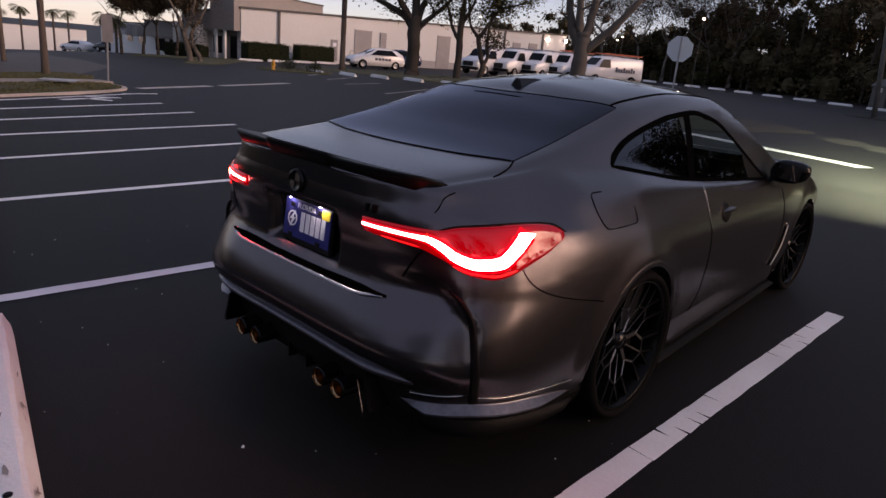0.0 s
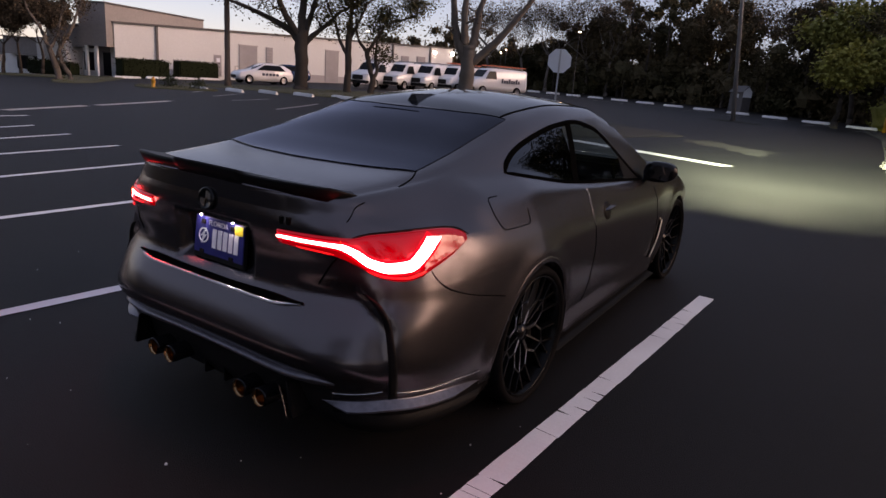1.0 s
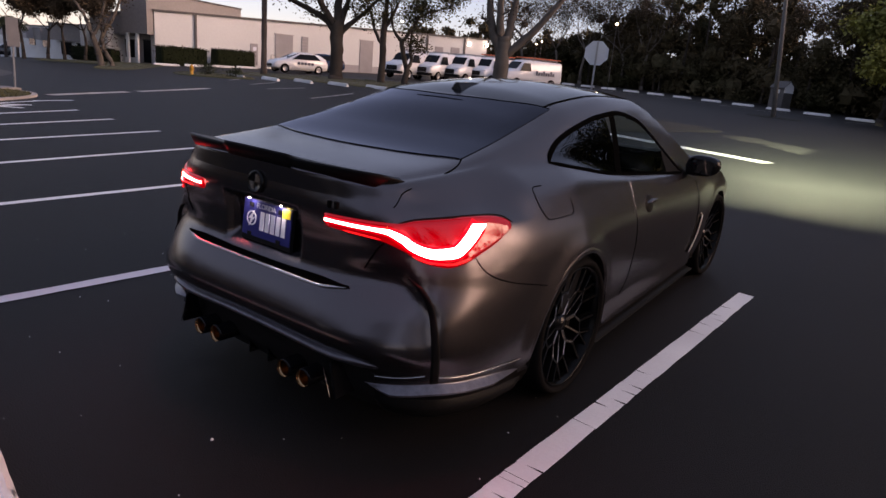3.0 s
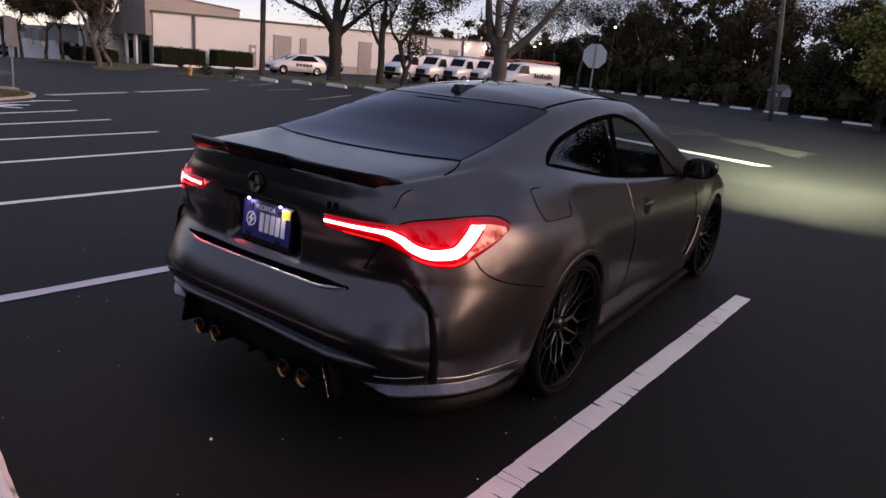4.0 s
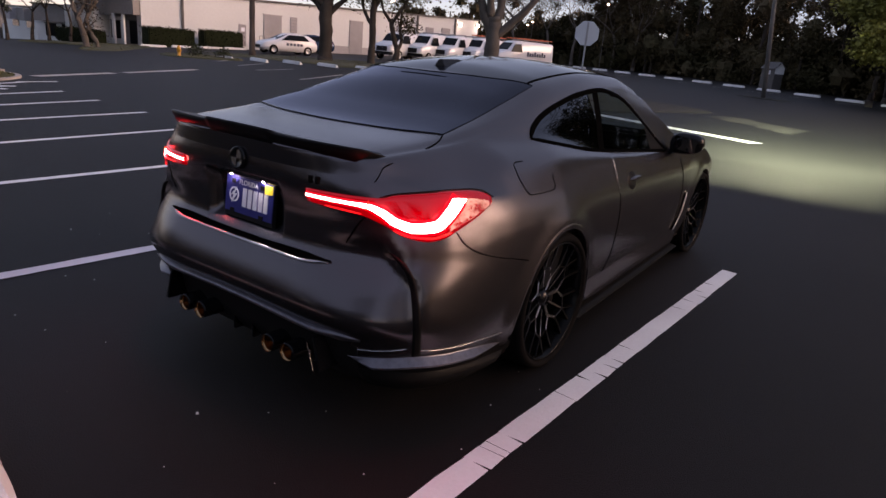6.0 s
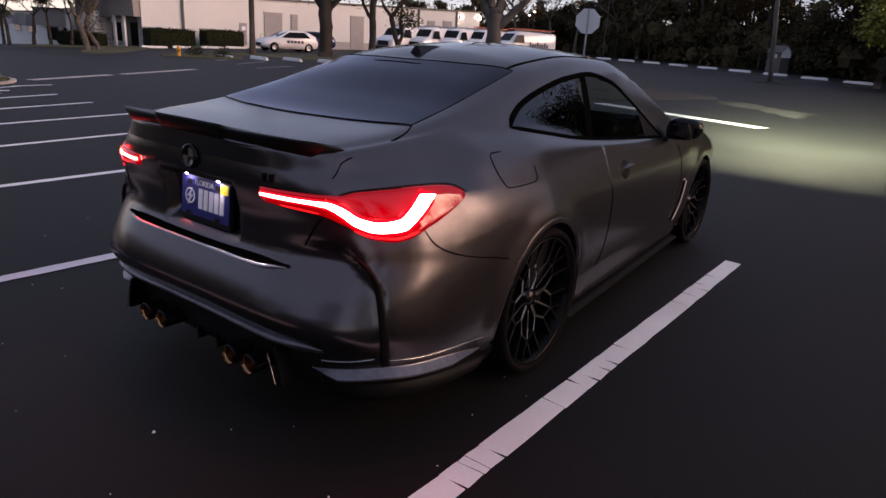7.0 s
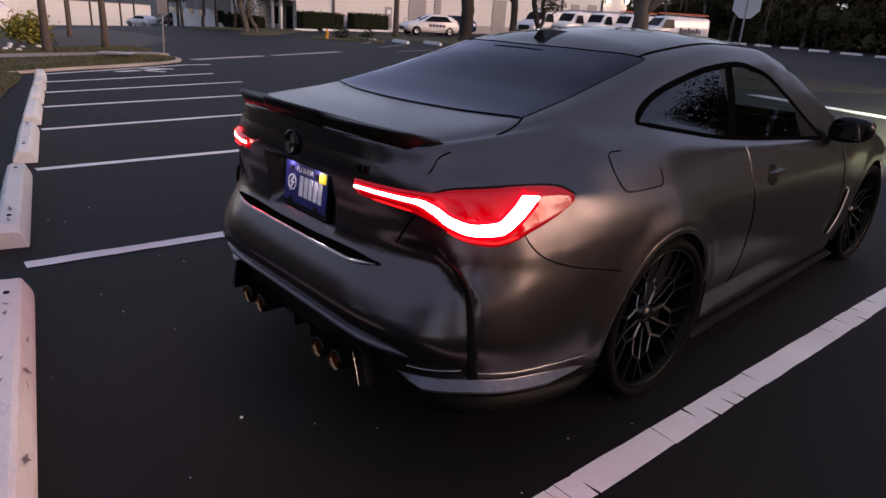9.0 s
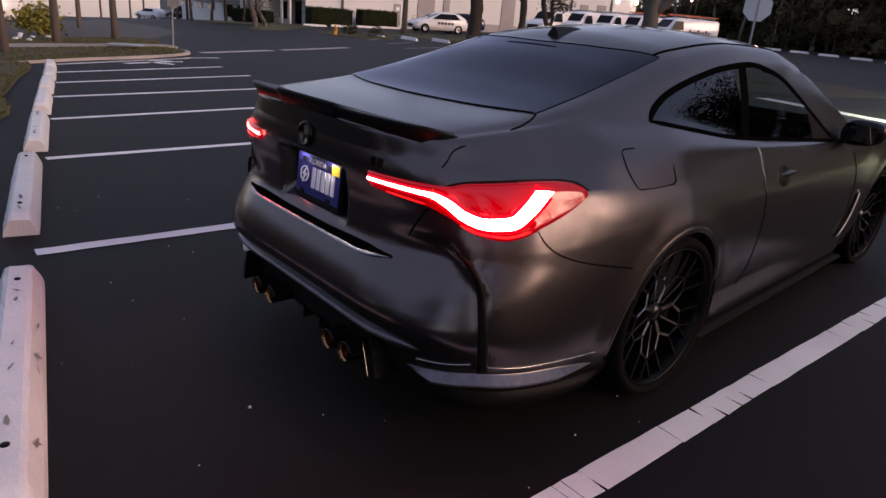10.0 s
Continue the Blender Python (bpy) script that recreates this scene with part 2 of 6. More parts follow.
def lathe(profile, axis="x", n=48):
    """Verts and faces of a profile of (radius, along) turned round an axis."""
    vs, fs = [], []
    for r, a in profile:
        for k in range(n):
            c, s = r * math.cos(2 * math.pi * k / n), r * math.sin(2 * math.pi * k / n)
            vs.append((a, c, s) if axis == "x" else (c, s, a))
    for i in range(len(profile) - 1):
        for k in range(n):
            fs.append((i * n + k, i * n + (k + 1) % n, (i + 1) * n + (k + 1) % n, (i + 1) * n + k))
    return vs, fs


def sheet(rows, closed=False):
    """Verts and faces of a grid given as rows of points."""
    w = len(rows[0])
    fs = [(i * w + j, i * w + j + 1, (i + 1) * w + j + 1, (i + 1) * w + j) for i in range(len(rows) - 1) for j in range(w - 1)]
    return [p for r in rows for p in r], fs


GC = [-0.322, -0.463, 0.876, -1.197, -0.64, -0.214]


# ---- the ground: one sheet, almost level, rising gently beyond the lot ----
def ground_z(x, y):
    d = math.hypot(x - 2, y + 4.2)
    if d > 115:
        x, y = 2 + (x - 2) * 115 / d, -4.2 + (y + 4.2) * 115 / d
    r = min(1, max(0, (d - 18) / 22))
    if y < 0 and x > -15:
        return 0.0
    u, v = x / 50, y / 50
    q = GC[0] + GC[1] * u + GC[2] * v + GC[3] * u * u + GC[4] * u * v + GC[5] * v * v
    return max(-3.0, min(2.0, r * r * (3 - 2 * r) * q)) * min(1, max(0, (y + 20) / 20))


rings = [0.0] + [1.12 ** k for k in range(0, 70)]
rows = [[(2 + r * math.cos(2 * math.pi * k / 96), -4.2 + r * math.sin(2 * math.pi * k / 96), ground_z(2 + r * math.cos(2 * math.pi * k / 96), -4.2 + r * math.sin(2 * math.pi * k / 96))) for k in range(97)] for r in rings]
tagged(piece("ground", *sheet(rows), ASPHALT, None, "dark asphalt parking lot, slightly worn", True), category="ground", kind="structure")


def stripe(x0, y0, x1, y1, width=0.1, mat=WHITE_LINE, name="parking_line", rough=0.006, step=0.12, label="worn white painted parking line", cracks=0):
    """A painted line with ragged edges; cracks: number of cracks across it."""
    p, q = Vector((x0, y0, 0)), Vector((x1, y1, 0))
    n = max(3, int((q - p).length / step))
    d = (q - p).normalized()
    s = Vector((-d.y, d.x, 0))
    rng = random.Random(int(abs(x0 * 31 + y0 * 17 + x1 * 7) * 100))
    cuts = sorted(rng.uniform(0.03, 0.97) for _ in range(cracks))
    vs, fs = [], []
    strip = thing(name, (0, 0, 0), label, "road marking", "parking lines") if cracks else None
    ends = [0.0] + cuts + [1.0]
    for a, b in zip(ends, ends[1:]):
        m = max(1, int(n * (b - a)))
        first = len(vs)
        ja, jb = rng.uniform(-0.06, 0.06), rng.uniform(-0.06, 0.06)
        gap = 0.0016 if cracks else 0
        for i in range(m + 1):
            t = a + (b - a) * i / m
            for e in (-1, 1):
                skew = (ja if i == 0 else jb if i == m else 0) * e * 0.14 if cracks else 0
                at = p + (q - p) * t + d * (skew + (gap if i == 0 else -gap if i == m else 0)) + s * (e * (width / 2 + rng.uniform(-rough, rough)))
                vs.append((at.x, at.y, ground_z(at.x, at.y) + 0.004))
        for i in range(m):
            k = first + 2 * i
            fs.append((k, k + 2, k + 3, k + 1))
        if cracks:
            piece("paint_patch", vs, fs, mat, strip)
            vs, fs = [], []
    if cracks:
        return strip
    return tagged(piece(name, vs, fs, mat, None, label), category="road marking", group="parking lines")


# stall lines of the near row
stripe(1.06, -3.45, 1.358, 1.05, 0.115, rough=0.003, cracks=17, label="cracked white parking line beside the coupe")
STALLS = [(-1.92, -3.07, -1.52, 2.3), (-4.22, -2.48, -4.21, 2.3), (-6.13, -1.98, -6.55, 2.3), (-7.80, -1.55, -8.37, 2.3), (-9.26, -1.17, -10.13, 2.45), (-10.6, -0.84, -11.7, 2.6), (-11.85, -0.58, -13.62, 2.83)]
for x0, y0, x1, y1 in STALLS:
    stripe(x0, y0, x1, y1, 0.105, rough=0.004)
stripe(-13.6, 2.6, -13.75, 3.5, 0.12)
# disabled-bay sign painted on the asphalt
for x0, y0, x1, y1 in ((-12.2, 0.8, -12.7, 2.0), (-12.5, 1.35, -12.1, 1.75), (-12.9, 1.5, -12.65, 2.15)):
    stripe(x0, y0, x1, y1, 0.16, name="bay_marking", label="worn white painted bay symbol")
# long pale lines across the aisle, the far bay line, and the mid lot
stripe(-15.1, 3.65, -16.65, 6.5, 0.30, FADED, label="faded pale painted line")
stripe(-16.9, 7.0, -19.2, 11.1, 0.30, FADED, label="faded pale painted line")
stripe(-5.1, 14.7, -0.27, 12.38, 0.52, label="wide white stop line lit by the headlights")
# worn streaks of sand washed over the sealed surface
for k, (x, y, w, d, turn) in enumerate(((-1.6, 19.8, 0.75, 1.9, 8), (-0.6, 18.0, 0.50, 1.2, -14))):
    rng = random.Random(k)
    n, ph = 44, [rng.uniform(0, 6.28) for _ in range(4)]
    ca, sa = math.cos(radians(turn + 40)), math.sin(radians(turn + 40))
    pts = []
    for j in range(n):
        a = 6.2832 * j / n
        r = 1 + 0.22 * math.sin(3 * a + ph[0]) + 0.16 * math.sin(5 * a + ph[1]) + 0.12 * math.sin(9 * a + ph[2]) + 0.10 * math.sin(14 * a + ph[3]) + rng.uniform(-0.06, 0.06)
        px, py = w * r * math.cos(a), d * r * math.sin(a)
        pts.append((x + px * ca - py * sa, y + px * sa + py * ca))
    tagged(piece("sandy_patch", [(px, py, ground_z(px, py) + 0.003 + 0.0005 * k) for px, py in pts], [tuple(range(n))], SAND, None, "irregular sandy streak on asphalt"), category="patch", group="patches", kind="stuff")
for x0, y0, x1, y1 in ((-24.9, 16.4, -27.3, 19.6), (-19.7, 14.3, -20.6, 17.2), (-15.5, 12.7, -17.9, 17.5), (-22.2, 15.4, -24, 18.5)):
    stripe(x0, y0, x1, y1, 0.1, FADED, label="faded pale parking line")


def wheel_stop(x, y, turn, length=1.83, mat=CONCRETE, width=0.17, height=0.13, label="white painted concrete wheel stop with worn edges", seed=0, group="wheel stops", marks=0):
    """A cast kerb: sloping sides, chamfered and chipped ends."""
    rng = random.Random(seed * 7 + 3)
    n = 26
    rows = []
    for i in range(n + 1):
        t = -length / 2 + length * i / n
        e = min(1.0, (i + 0.001) / 1.2, (n - i + 0.001) / 1.2)
        e = 0.75 + 0.25 * e
        h, w = height * e, width * (0.9 + 0.1 * e)
        jit = lambda: rng.uniform(-0.003, 0.003)
        rows.append([(t, -w / 2, 0), (t, -w / 2 + 0.006 + jit(), h * 0.35), (t, -w * 0.30 + jit(), h * 0.92 + jit()), (t, -w * 0.2, h + jit()), (t, w * 0.2, h + jit()), (t, w * 0.30 + jit(), h * 0.92 + jit()), (t, w / 2 - 0.006 + jit(), h * 0.35), (t, w / 2, 0)])
    v, f = sheet(rows)
    f += [tuple(range(7, -1, -1)), tuple(n * 8 + k for k in range(8))]
    if not marks:
        ob = piece("wheel_stop", v, f, mat, None)
        ob.matrix_world = pose(x, y, ground_z(x, y), 0, 0, turn)
        return tagged(ob, label, "wheel stop", group)
    ob = thing("wheel_stop", (x, y, ground_z(x, y)), label, "wheel stop", group, turn)
    piece("block", v, f, mat, ob)
    for s in (-0.36, 0.36):
        pv, pf = lathe([(0.014, 0.0), (0.014, height + 0.004), (0.008, height + 0.008), (0.0, height + 0.008)], "z", 10)
        piece("steel_pin", [(p[0] + s * length, p[1], p[2]) for p in pv], pf, DISC, ob, "rusty steel pin head")
    for k in range(marks):
        t, face = rng.uniform(-0.45, 0.45) * length, rng.choice((-1, 0, 0, 1))
        l_, w_ = rng.uniform(0.012, 0.06), rng.uniform(0.004, 0.012)
        a = rng.uniform(-0.9, 0.9)
        pts = [(t + l_ * math.cos(a) * q - w_ * math.sin(a) * r, l_ * math.sin(a) * q + w_ * math.cos(a) * r) for q, r in ((-1, -0.4), (-0.2, -1), (1, -0.3), (0.7, 0.5), (-0.4, 1))]
        h0 = height
        if face == 0:
            mv = [(p, max(-0.03, min(0.03, q)), h0 + 0.0045) for p, q in pts]
        else:
            mv = [(p, face * (width * 0.395 + 0.0025 - q * 0.28), h0 * 0.64 + 0.002 + q * 0.9) for p, q in pts]
        piece("scuff", mv, [(0, 1, 2, 3, 4)] if face >= 0 else [(4, 3, 2, 1, 0)], SCUFF, ob)
    return ob


for k, (x0, y0, x1, y1) in enumerate(((0.30, -3.63, -1.50, -3.22), (-2.25, -3.07, -4.05, -2.64), (-4.52, -2.49, -6.05, -2.11), (-6.46, -2.0, -7.74, -1.67), (-8.08, -1.58, -9.16, -1.30), (-9.5, -1.2, -10.42, -0.97), (-10.75, -0.88, -11.55, -0.69))):
    wheel_stop((x0 + x1) / 2, (y0 + y1) / 2, math.degrees(math.atan2(y1 - y0, x1 - x0)), math.hypot(x1 - x0, y1 - y0), seed=k, width=0.19, marks=12 if k == 0 else 8 if k < 3 else 0)
for k, (x, y) in enumerate(((-27.6, 18.9), (-25.6, 19.5), (-24.2, 20.5), (-22.4, 21.25), (-20.5, 22.1))):
    wheel_stop(x, y, -14, 1.8, seed=k + 20, height=0.16, label="white concrete wheel stop beside a tree island")
for k, (x, y) in enumerate(((-42.2, 24.2), (-42.1, 26.6), (-42.0, 28.9), (-41.8, 31.0))):
    wheel_stop(x, y, 84, 1.9, seed=k + 30, height=0.16, label="white concrete wheel stop below a hedge")
for k in range(13):
    t = k / 10
    x, y = -28.9 + 28.5 * t, 64.1 - 13.4 * t
    wheel_stop(x, y, -25, 2.0, seed=k + 40, height=0.18, label="white concrete wheel stop before dark woods", group="wheel stops along the woods")
    if k > 2:
        stripe(x - 1.7, y - 1.3, x - 3.4, y - 4.4, 0.1, FADED, label="faded pale parking line")


# ---- grass islands with kerbs ----
def island(name, outline, height=0.12, kerb=True, blades=0, seed=1, soil=GRASS, label="short dry grass island with a concrete kerb", kmat=KERB):
    c = Vector((sum(p[0] for p in outline) / len(outline), sum(p[1] for p in outline) / len(outline), 0))
    pts = []
    n = len(outline)
    for i in range(n):
        p0, p1, p2, p3 = (Vector((*outline[(i + d) % n], 0)) for d in (-1, 0, 1, 2))
        for j in range(6):
            s = j / 6
            pts.append(0.5 * (2 * p1 + (p2 - p0) * s + (2 * p0 - 5 * p1 + 4 * p2 - p3) * s * s + (3 * p1 - p0 - 3 * p2 + p3) * s ** 3))
    rng = random.Random(seed)
    rows = []
    for t in (1.0, 0.97, 0.9, 0.7, 0.4, 0.1, 0.0):
        rows.append([(c + (p - c) * t).to_tuple()[:2] for p in pts + pts[:1]])
    bed = thing(name, (0, 0, 0), label, "grass island", kind="structure")
    vs, fs = sheet([[(x, y, ground_z(x, y) + (height * 0.9 + rng.uniform(0, 0.03) if k else height * 0.7 if kerb else 0.003)) for x, y in r] for k, r in enumerate(rows)])
    piece("turf", vs, fs, soil, bed, "", True)
    if kerb:
        rows = []
        for off, h in ((1.0, -0.05), (1.0, height), (0.15, height), (0.15, height * 0.5)):
            rows.append([])
            for p in pts + pts[:1]:
                d = (p - c).normalized() * (0.15 if off == 1.0 else 0.0)
                q = p + d
                rows[-1].append((q.x, q.y, ground_z(q.x, q.y) + h))
        piece("kerb", *sheet(rows), kmat, bed)
    if blades:
        vs, fs = [], []
        for _ in range(blades):
            k = rng.randrange(len(pts))
            t = math.sqrt(rng.random())
            p = c + (pts[k].lerp(pts[(k + 1) % len(pts)], rng.random()) - c) * t
            a, h = rng.uniform(0, 6.28), rng.uniform(0.02, 0.055)
            z = ground_z(p.x, p.y) + height * 0.9
            b = len(vs)
            w = rng.uniform(0.01, 0.03)
            vs += [(p.x - w * math.cos(a), p.y - w * math.sin(a), z), (p.x + w * math.cos(a), p.y + w * math.sin(a), z), (p.x + rng.uniform(-0.05, 0.05), p.y + rng.uniform(-0.05, 0.05), z + h)]
            fs.append((b, b + 1, b + 2))
        tagged(piece("blades", vs, fs, BLADE, bed), kind="stuff")
    return bed


island("island_end", [(-11.9, -1.5), (-12.75, 0.2), (-13.85, 2.2), (-14.7, 3.05), (-15.7, 3.1), (-15.8, 2.3), (-15.1, 0.5), (-13.9, -1.7)], 0.05, True, 5000, 2, kmat=PALE_KERB)
outline = [(-13.9, -2.4), (-15.3, 0.4), (-16.3, 2.5), (-16.5, 3.6), (-17.1, 3.5), (-16.95, 2.4), (-16.2, 0.4), (-14.9, -2.6)]
for k in range(3):
    a, b, c, d = outline[k], outline[k + 1], outline[6 - k], outline[7 - k]
    tagged(piece("pavement", [(x, y, ground_z(x, y) + h) for h in (0.05, -0.05) for x, y in (a, b, c, d)], [(3, 2, 1, 0), (0, 1, 5, 4), (1, 2, 6, 5), (2, 3, 7, 6), (3, 0, 4, 7)], WALK, None, "pale concrete walkway between grass strips"), category="pavement", kind="structure")
rim = [(-16.3, -4.5), (-17.7, 0.4), (-18.7, 2.2), (-19.6, 3.8), (-26, 7.5), (-33, 9.2), (-45, 11), (-60, 4), (-45, -6), (-30, -9)]
mid = (-31.0, 1.0)
rows = [[(mid[0] + (x - mid[0]) * t, mid[1] + (y - mid[1]) * t) for x, y in rim + rim[:1]] for t in (0.05, 0.35, 0.65, 0.85, 1.0)]
tagged(piece("pavement", *sheet([[(x, y, ground_z(x, y) + 0.006) for x, y in r] for r in rows]), APRON, None, "sun-bleached pale drive before a white hall"), category="pavement", kind="structure")
island("island_lawn", [(-6.0, -2.7), (-7.9, -2.1), (-9.6, -1.6), (-11.7, -1.05), (-11.9, -2.6), (-11, -6), (-6, -6)], 0.05, False, 6000, 3, label="strip of lawn behind the wheel stops")
island("island_verge", [(-15.1, -2.2), (-16.4, 0.4), (-17.1, 2.4), (-18.0, 3.7), (-19.3, 3.5), (-18.6, 2.2), (-17.6, 0.4), (-16.2, -2.2)], 0.06, False, 3500, 4, label="narrow grass strip with slim palms")
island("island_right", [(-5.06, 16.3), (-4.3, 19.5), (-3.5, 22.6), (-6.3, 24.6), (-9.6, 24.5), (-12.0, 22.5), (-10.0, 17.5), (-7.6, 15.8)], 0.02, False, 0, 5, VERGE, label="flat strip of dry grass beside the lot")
island("island_trees", [(-33.5, 22.2), (-28.8, 21.4), (-23.5, 21.9), (-18.0, 22.6), (-15.5, 27.0), (-18.0, 34.5), (-22.5, 33.0), (-27.5, 29.0), (-32.5, 26.2)], 0.04, False, 6000, 6, GRASS, "tree island of bare soil and thin grass")
island("island_hydrant", [(-31.4, 17.9), (-29, 16.3), (-26.6, 17.0), (-25.8, 18.6), (-28.0, 19.6), (-31.0, 19.4)], 0.05, False, 1500, 7)
island("island_office", [(-39.5, 18.2), (-34.0, 14.6), (-32.8, 15.8), (-36.8, 19.6), (-41.0, 23.2), (-46, 24), (-52, 21), (-47, 17.5)], 0.05, False, 3000, 8)
island("island_corner", [(3.3, 46.0), (3.3, 36.0), (3.2, 26.0), (3.0, 17.0), (3.0, 13.0), (3.3, 11.2), (4.6, 10.2), (9.0, 9.6), (12.0, 20.0), (12.0, 42.0)], 0.03, False, 0, 10, VERGE, "rounded corner of lawn under pines, dimmed in its colour")
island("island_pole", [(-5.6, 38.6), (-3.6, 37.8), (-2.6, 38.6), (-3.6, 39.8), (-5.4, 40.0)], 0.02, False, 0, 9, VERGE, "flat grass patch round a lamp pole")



# ---- shape of the coupe's shell: x to its right, y ahead, z up, middle of the wheelbase at 0, 0 ----
AXLE, FRONT_AXLE, WHEEL_R = 1.4285, 1.37, 0.342


def curve(xs, ys):
    """A smooth curve through a few points (monotone cubic)."""
    xs, ys = np.array(xs, float), np.array(ys, float)
    h, d = np.diff(xs), np.diff(ys) / np.diff(xs)
    m = np.concatenate(([d[0]], np.where(d[:-1] * d[1:] > 0, 2 * d[:-1] * d[1:] / (d[:-1] + d[1:] + 1e-12), 0), [d[-1]]))

    def value(x):
        x = np.clip(x, xs[0], xs[-1])
        i = np.clip(np.searchsorted(xs, x) - 1, 0, len(h) - 1)
        s = (x - xs[i]) / h[i]
        return (ys[i] * (1 + 2 * s) * (1 - s) ** 2 + h[i] * m[i] * s * (1 - s) ** 2
                + ys[i + 1] * s * s * (3 - 2 * s) + h[i] * m[i + 1] * s * s * (s - 1))
    return value


WIDTH = curve([0.12, 0.25, 0.36, 0.5, 0.64, 0.74, 0.82, 0.9, 1.0, 1.1], [0.86, 0.90, 0.925, 0.942, 0.948, 0.942, 0.925, 0.895, 0.83, 0.74])
TAIL = curve([0.12, 0.25, 0.36, 0.42, 0.46, 0.5, 0.56, 0.62, 0.66, 0.72, 0.8, 0.88, 0.95, 1.01, 1.06],
             [0.96, 1.06, 1.10, 1.145, 1.178, 1.190, 1.172, 1.142, 1.118, 1.09, 1.09, 1.108, 1.12, 1.11, 1.06])
TAIL_N = curve([0.12, 0.3, 0.46, 0.6, 0.75, 0.93, 1.05], [5.6, 5.4, 5.0, 4.8, 4.5, 4.0, 3.8])
NOSE = curve([0.12, 0.3, 0.5, 0.65, 0.8], [0.80, 0.90, 0.93, 0.90, 0.72])
WAIST = curve([-1.43, -0.9, -0.2, 0.5, 0.78, 1.05, 1.37], [0.0, 0.035, 0.070, 0.092, 0.100, 0.122, 0.145])
EDGE_Z = curve([-2.6, -2.45, -2.2, -1.9, -1.43, -0.9, -0.3, 0.5, 1.43, 2.4], [1.0, 0.985, 0.945, 0.915, 0.90, 0.875, 0.855, 0.83, 0.77, 0.62])
BELT_X = curve([-2.55, -2.3, -2.05, -1.8, -1.45, -1.1, -0.6, 0.0, 0.5, 0.9, 1.5, 2.3], [0.585, 0.645, 0.675, 0.7, 0.727, 0.75, 0.78, 0.77, 0.77, 0.76, 0.71, 0.52])
BELT_Z = curve([-2.55, -2.3, -2.05, -1.8, -1.45, -1.1, -0.6, 0.0, 0.5, 0.9, 1.5, 2.3], [1.047, 1.062, 1.077, 1.097, 1.097, 1.062, 1.007, 0.972, 0.942, 0.922, 0.882, 0.702])
RAIL_X = curve([-2.55, -2.3, -2.05, -1.8, -1.45, -1.1, -0.6, 0.0, 0.5, 0.9, 1.5, 2.3], [0.5, 0.55, 0.58, 0.6, 0.605, 0.61, 0.595, 0.585, 0.645, 0.685, 0.585, 0.385])
RAIL_Z = curve([-2.55, -2.3, -2.05, -1.8, -1.45, -1.1, -0.6, -0.2, 0.1, 0.5, 0.9, 1.5, 2.3], [1.062, 1.087, 1.112, 1.159, 1.234, 1.309, 1.359, 1.349, 1.294, 1.134, 0.974, 0.934, 0.744])
TOP_Z = curve([-2.55, -2.3, -2.05, -1.8, -1.45, -1.1, -0.6, -0.2, 0.1, 0.5, 0.9, 1.5, 2.3], [1.072, 1.102, 1.122, 1.182, 1.312, 1.407, 1.447, 1.437, 1.392, 1.212, 1.012, 0.962, 0.772])


def tail_y(x, z):
    """The rear end's y at this x and height."""
    n = TAIL_N(z)
    return -AXLE - TAIL(z) * np.maximum(1 - (np.abs(x) / WIDTH(z)) ** n, 0) ** (1 / n)


def low_x(y, z):
    """Half the lower body's width at this y and height."""
    w = WIDTH(z)
    if y < -AXLE:
        n = TAIL_N(z)
        return w * np.maximum(1 - ((-AXLE - y) / TAIL(z)) ** n, 0) ** (1 / n)
    if y > FRONT_AXLE:
        return (w - 0.145) * np.maximum(1 - ((y - FRONT_AXLE) / NOSE(z)) ** 2.8, 0) ** (1 / 2.8)
    return w - WAIST(y)


def soft(a, b, x):
    """0 at a, 1 at b, smooth between."""
    t = min(1.0, max(0.0, (x - a) / (b - a)))
    return t * t * (3 - 2 * t)


def section(y, n=8):
    """Points (x, z) across the upper body at y, from its lower edge to the middle line."""
    ze = EDGE_Z(y)
    xe = low_x(y, ze)
    xb, zb = min(BELT_X(y), xe * 0.93), BELT_Z(y)
    xr, zr, zc = min(RAIL_X(y), xb * 0.93), RAIL_Z(y), TOP_Z(y)
    zb = max(zb, ze + 0.02)
    zr, zc = max(zr, zb + 0.01), max(zc, zb + 0.02)
    flat = soft(-1.78, -2.1, y)
    pts = [(low_x(y, ze - 0.02 - 0.04 * (1 - flat)), ze - 0.02 - 0.04 * (1 - flat)), (xe, ze), (xe + (xb - xe) * (0.42 + 0.02 * flat), ze + (zb - ze) * (0.62 - 0.26 * flat)), (xb, zb), (xb + (xr - xb) * 0.45, zb + (zr - zb) * 0.52), (xr, zr), (xr * 0.8, zr + (zc - zr) * 0.56), (xr * 0.4, zr + (zc - zr) * 0.9), (0, zc), (-xr * 0.4, zr + (zc - zr) * 0.9)]
    out = []
    for k in range(1, len(pts) - 2):
        p0, p1, p2, p3 = (np.array(pts[k + d]) for d in (-1, 0, 1, 2))
        for i in range(n):
            s = i / n
            out.append(0.5 * (2 * p1 + (p2 - p0) * s + (2 * p0 - 5 * p1 + 4 * p2 - p3) * s * s + (3 * p1 - p0 - 3 * p2 + p3) * s ** 3))
    out.append(np.array(pts[-2]))
    return np.array(out)


def side_x(y, z):
    """Half the body's width at y and any height."""
    if z <= EDGE_Z(y):
        return float(low_x(y, z))
    s = section(y)
    return float(np.interp(z, np.maximum.accumulate(s[:, 1]), s[:, 0])) if z < s[-1, 1] else 0.0


def roof_z(x, y):
    """The upper surface's height at x, y."""
    s = section(y)[::-1]
    return float(np.interp(abs(x), s[:, 0], s[:, 1]))


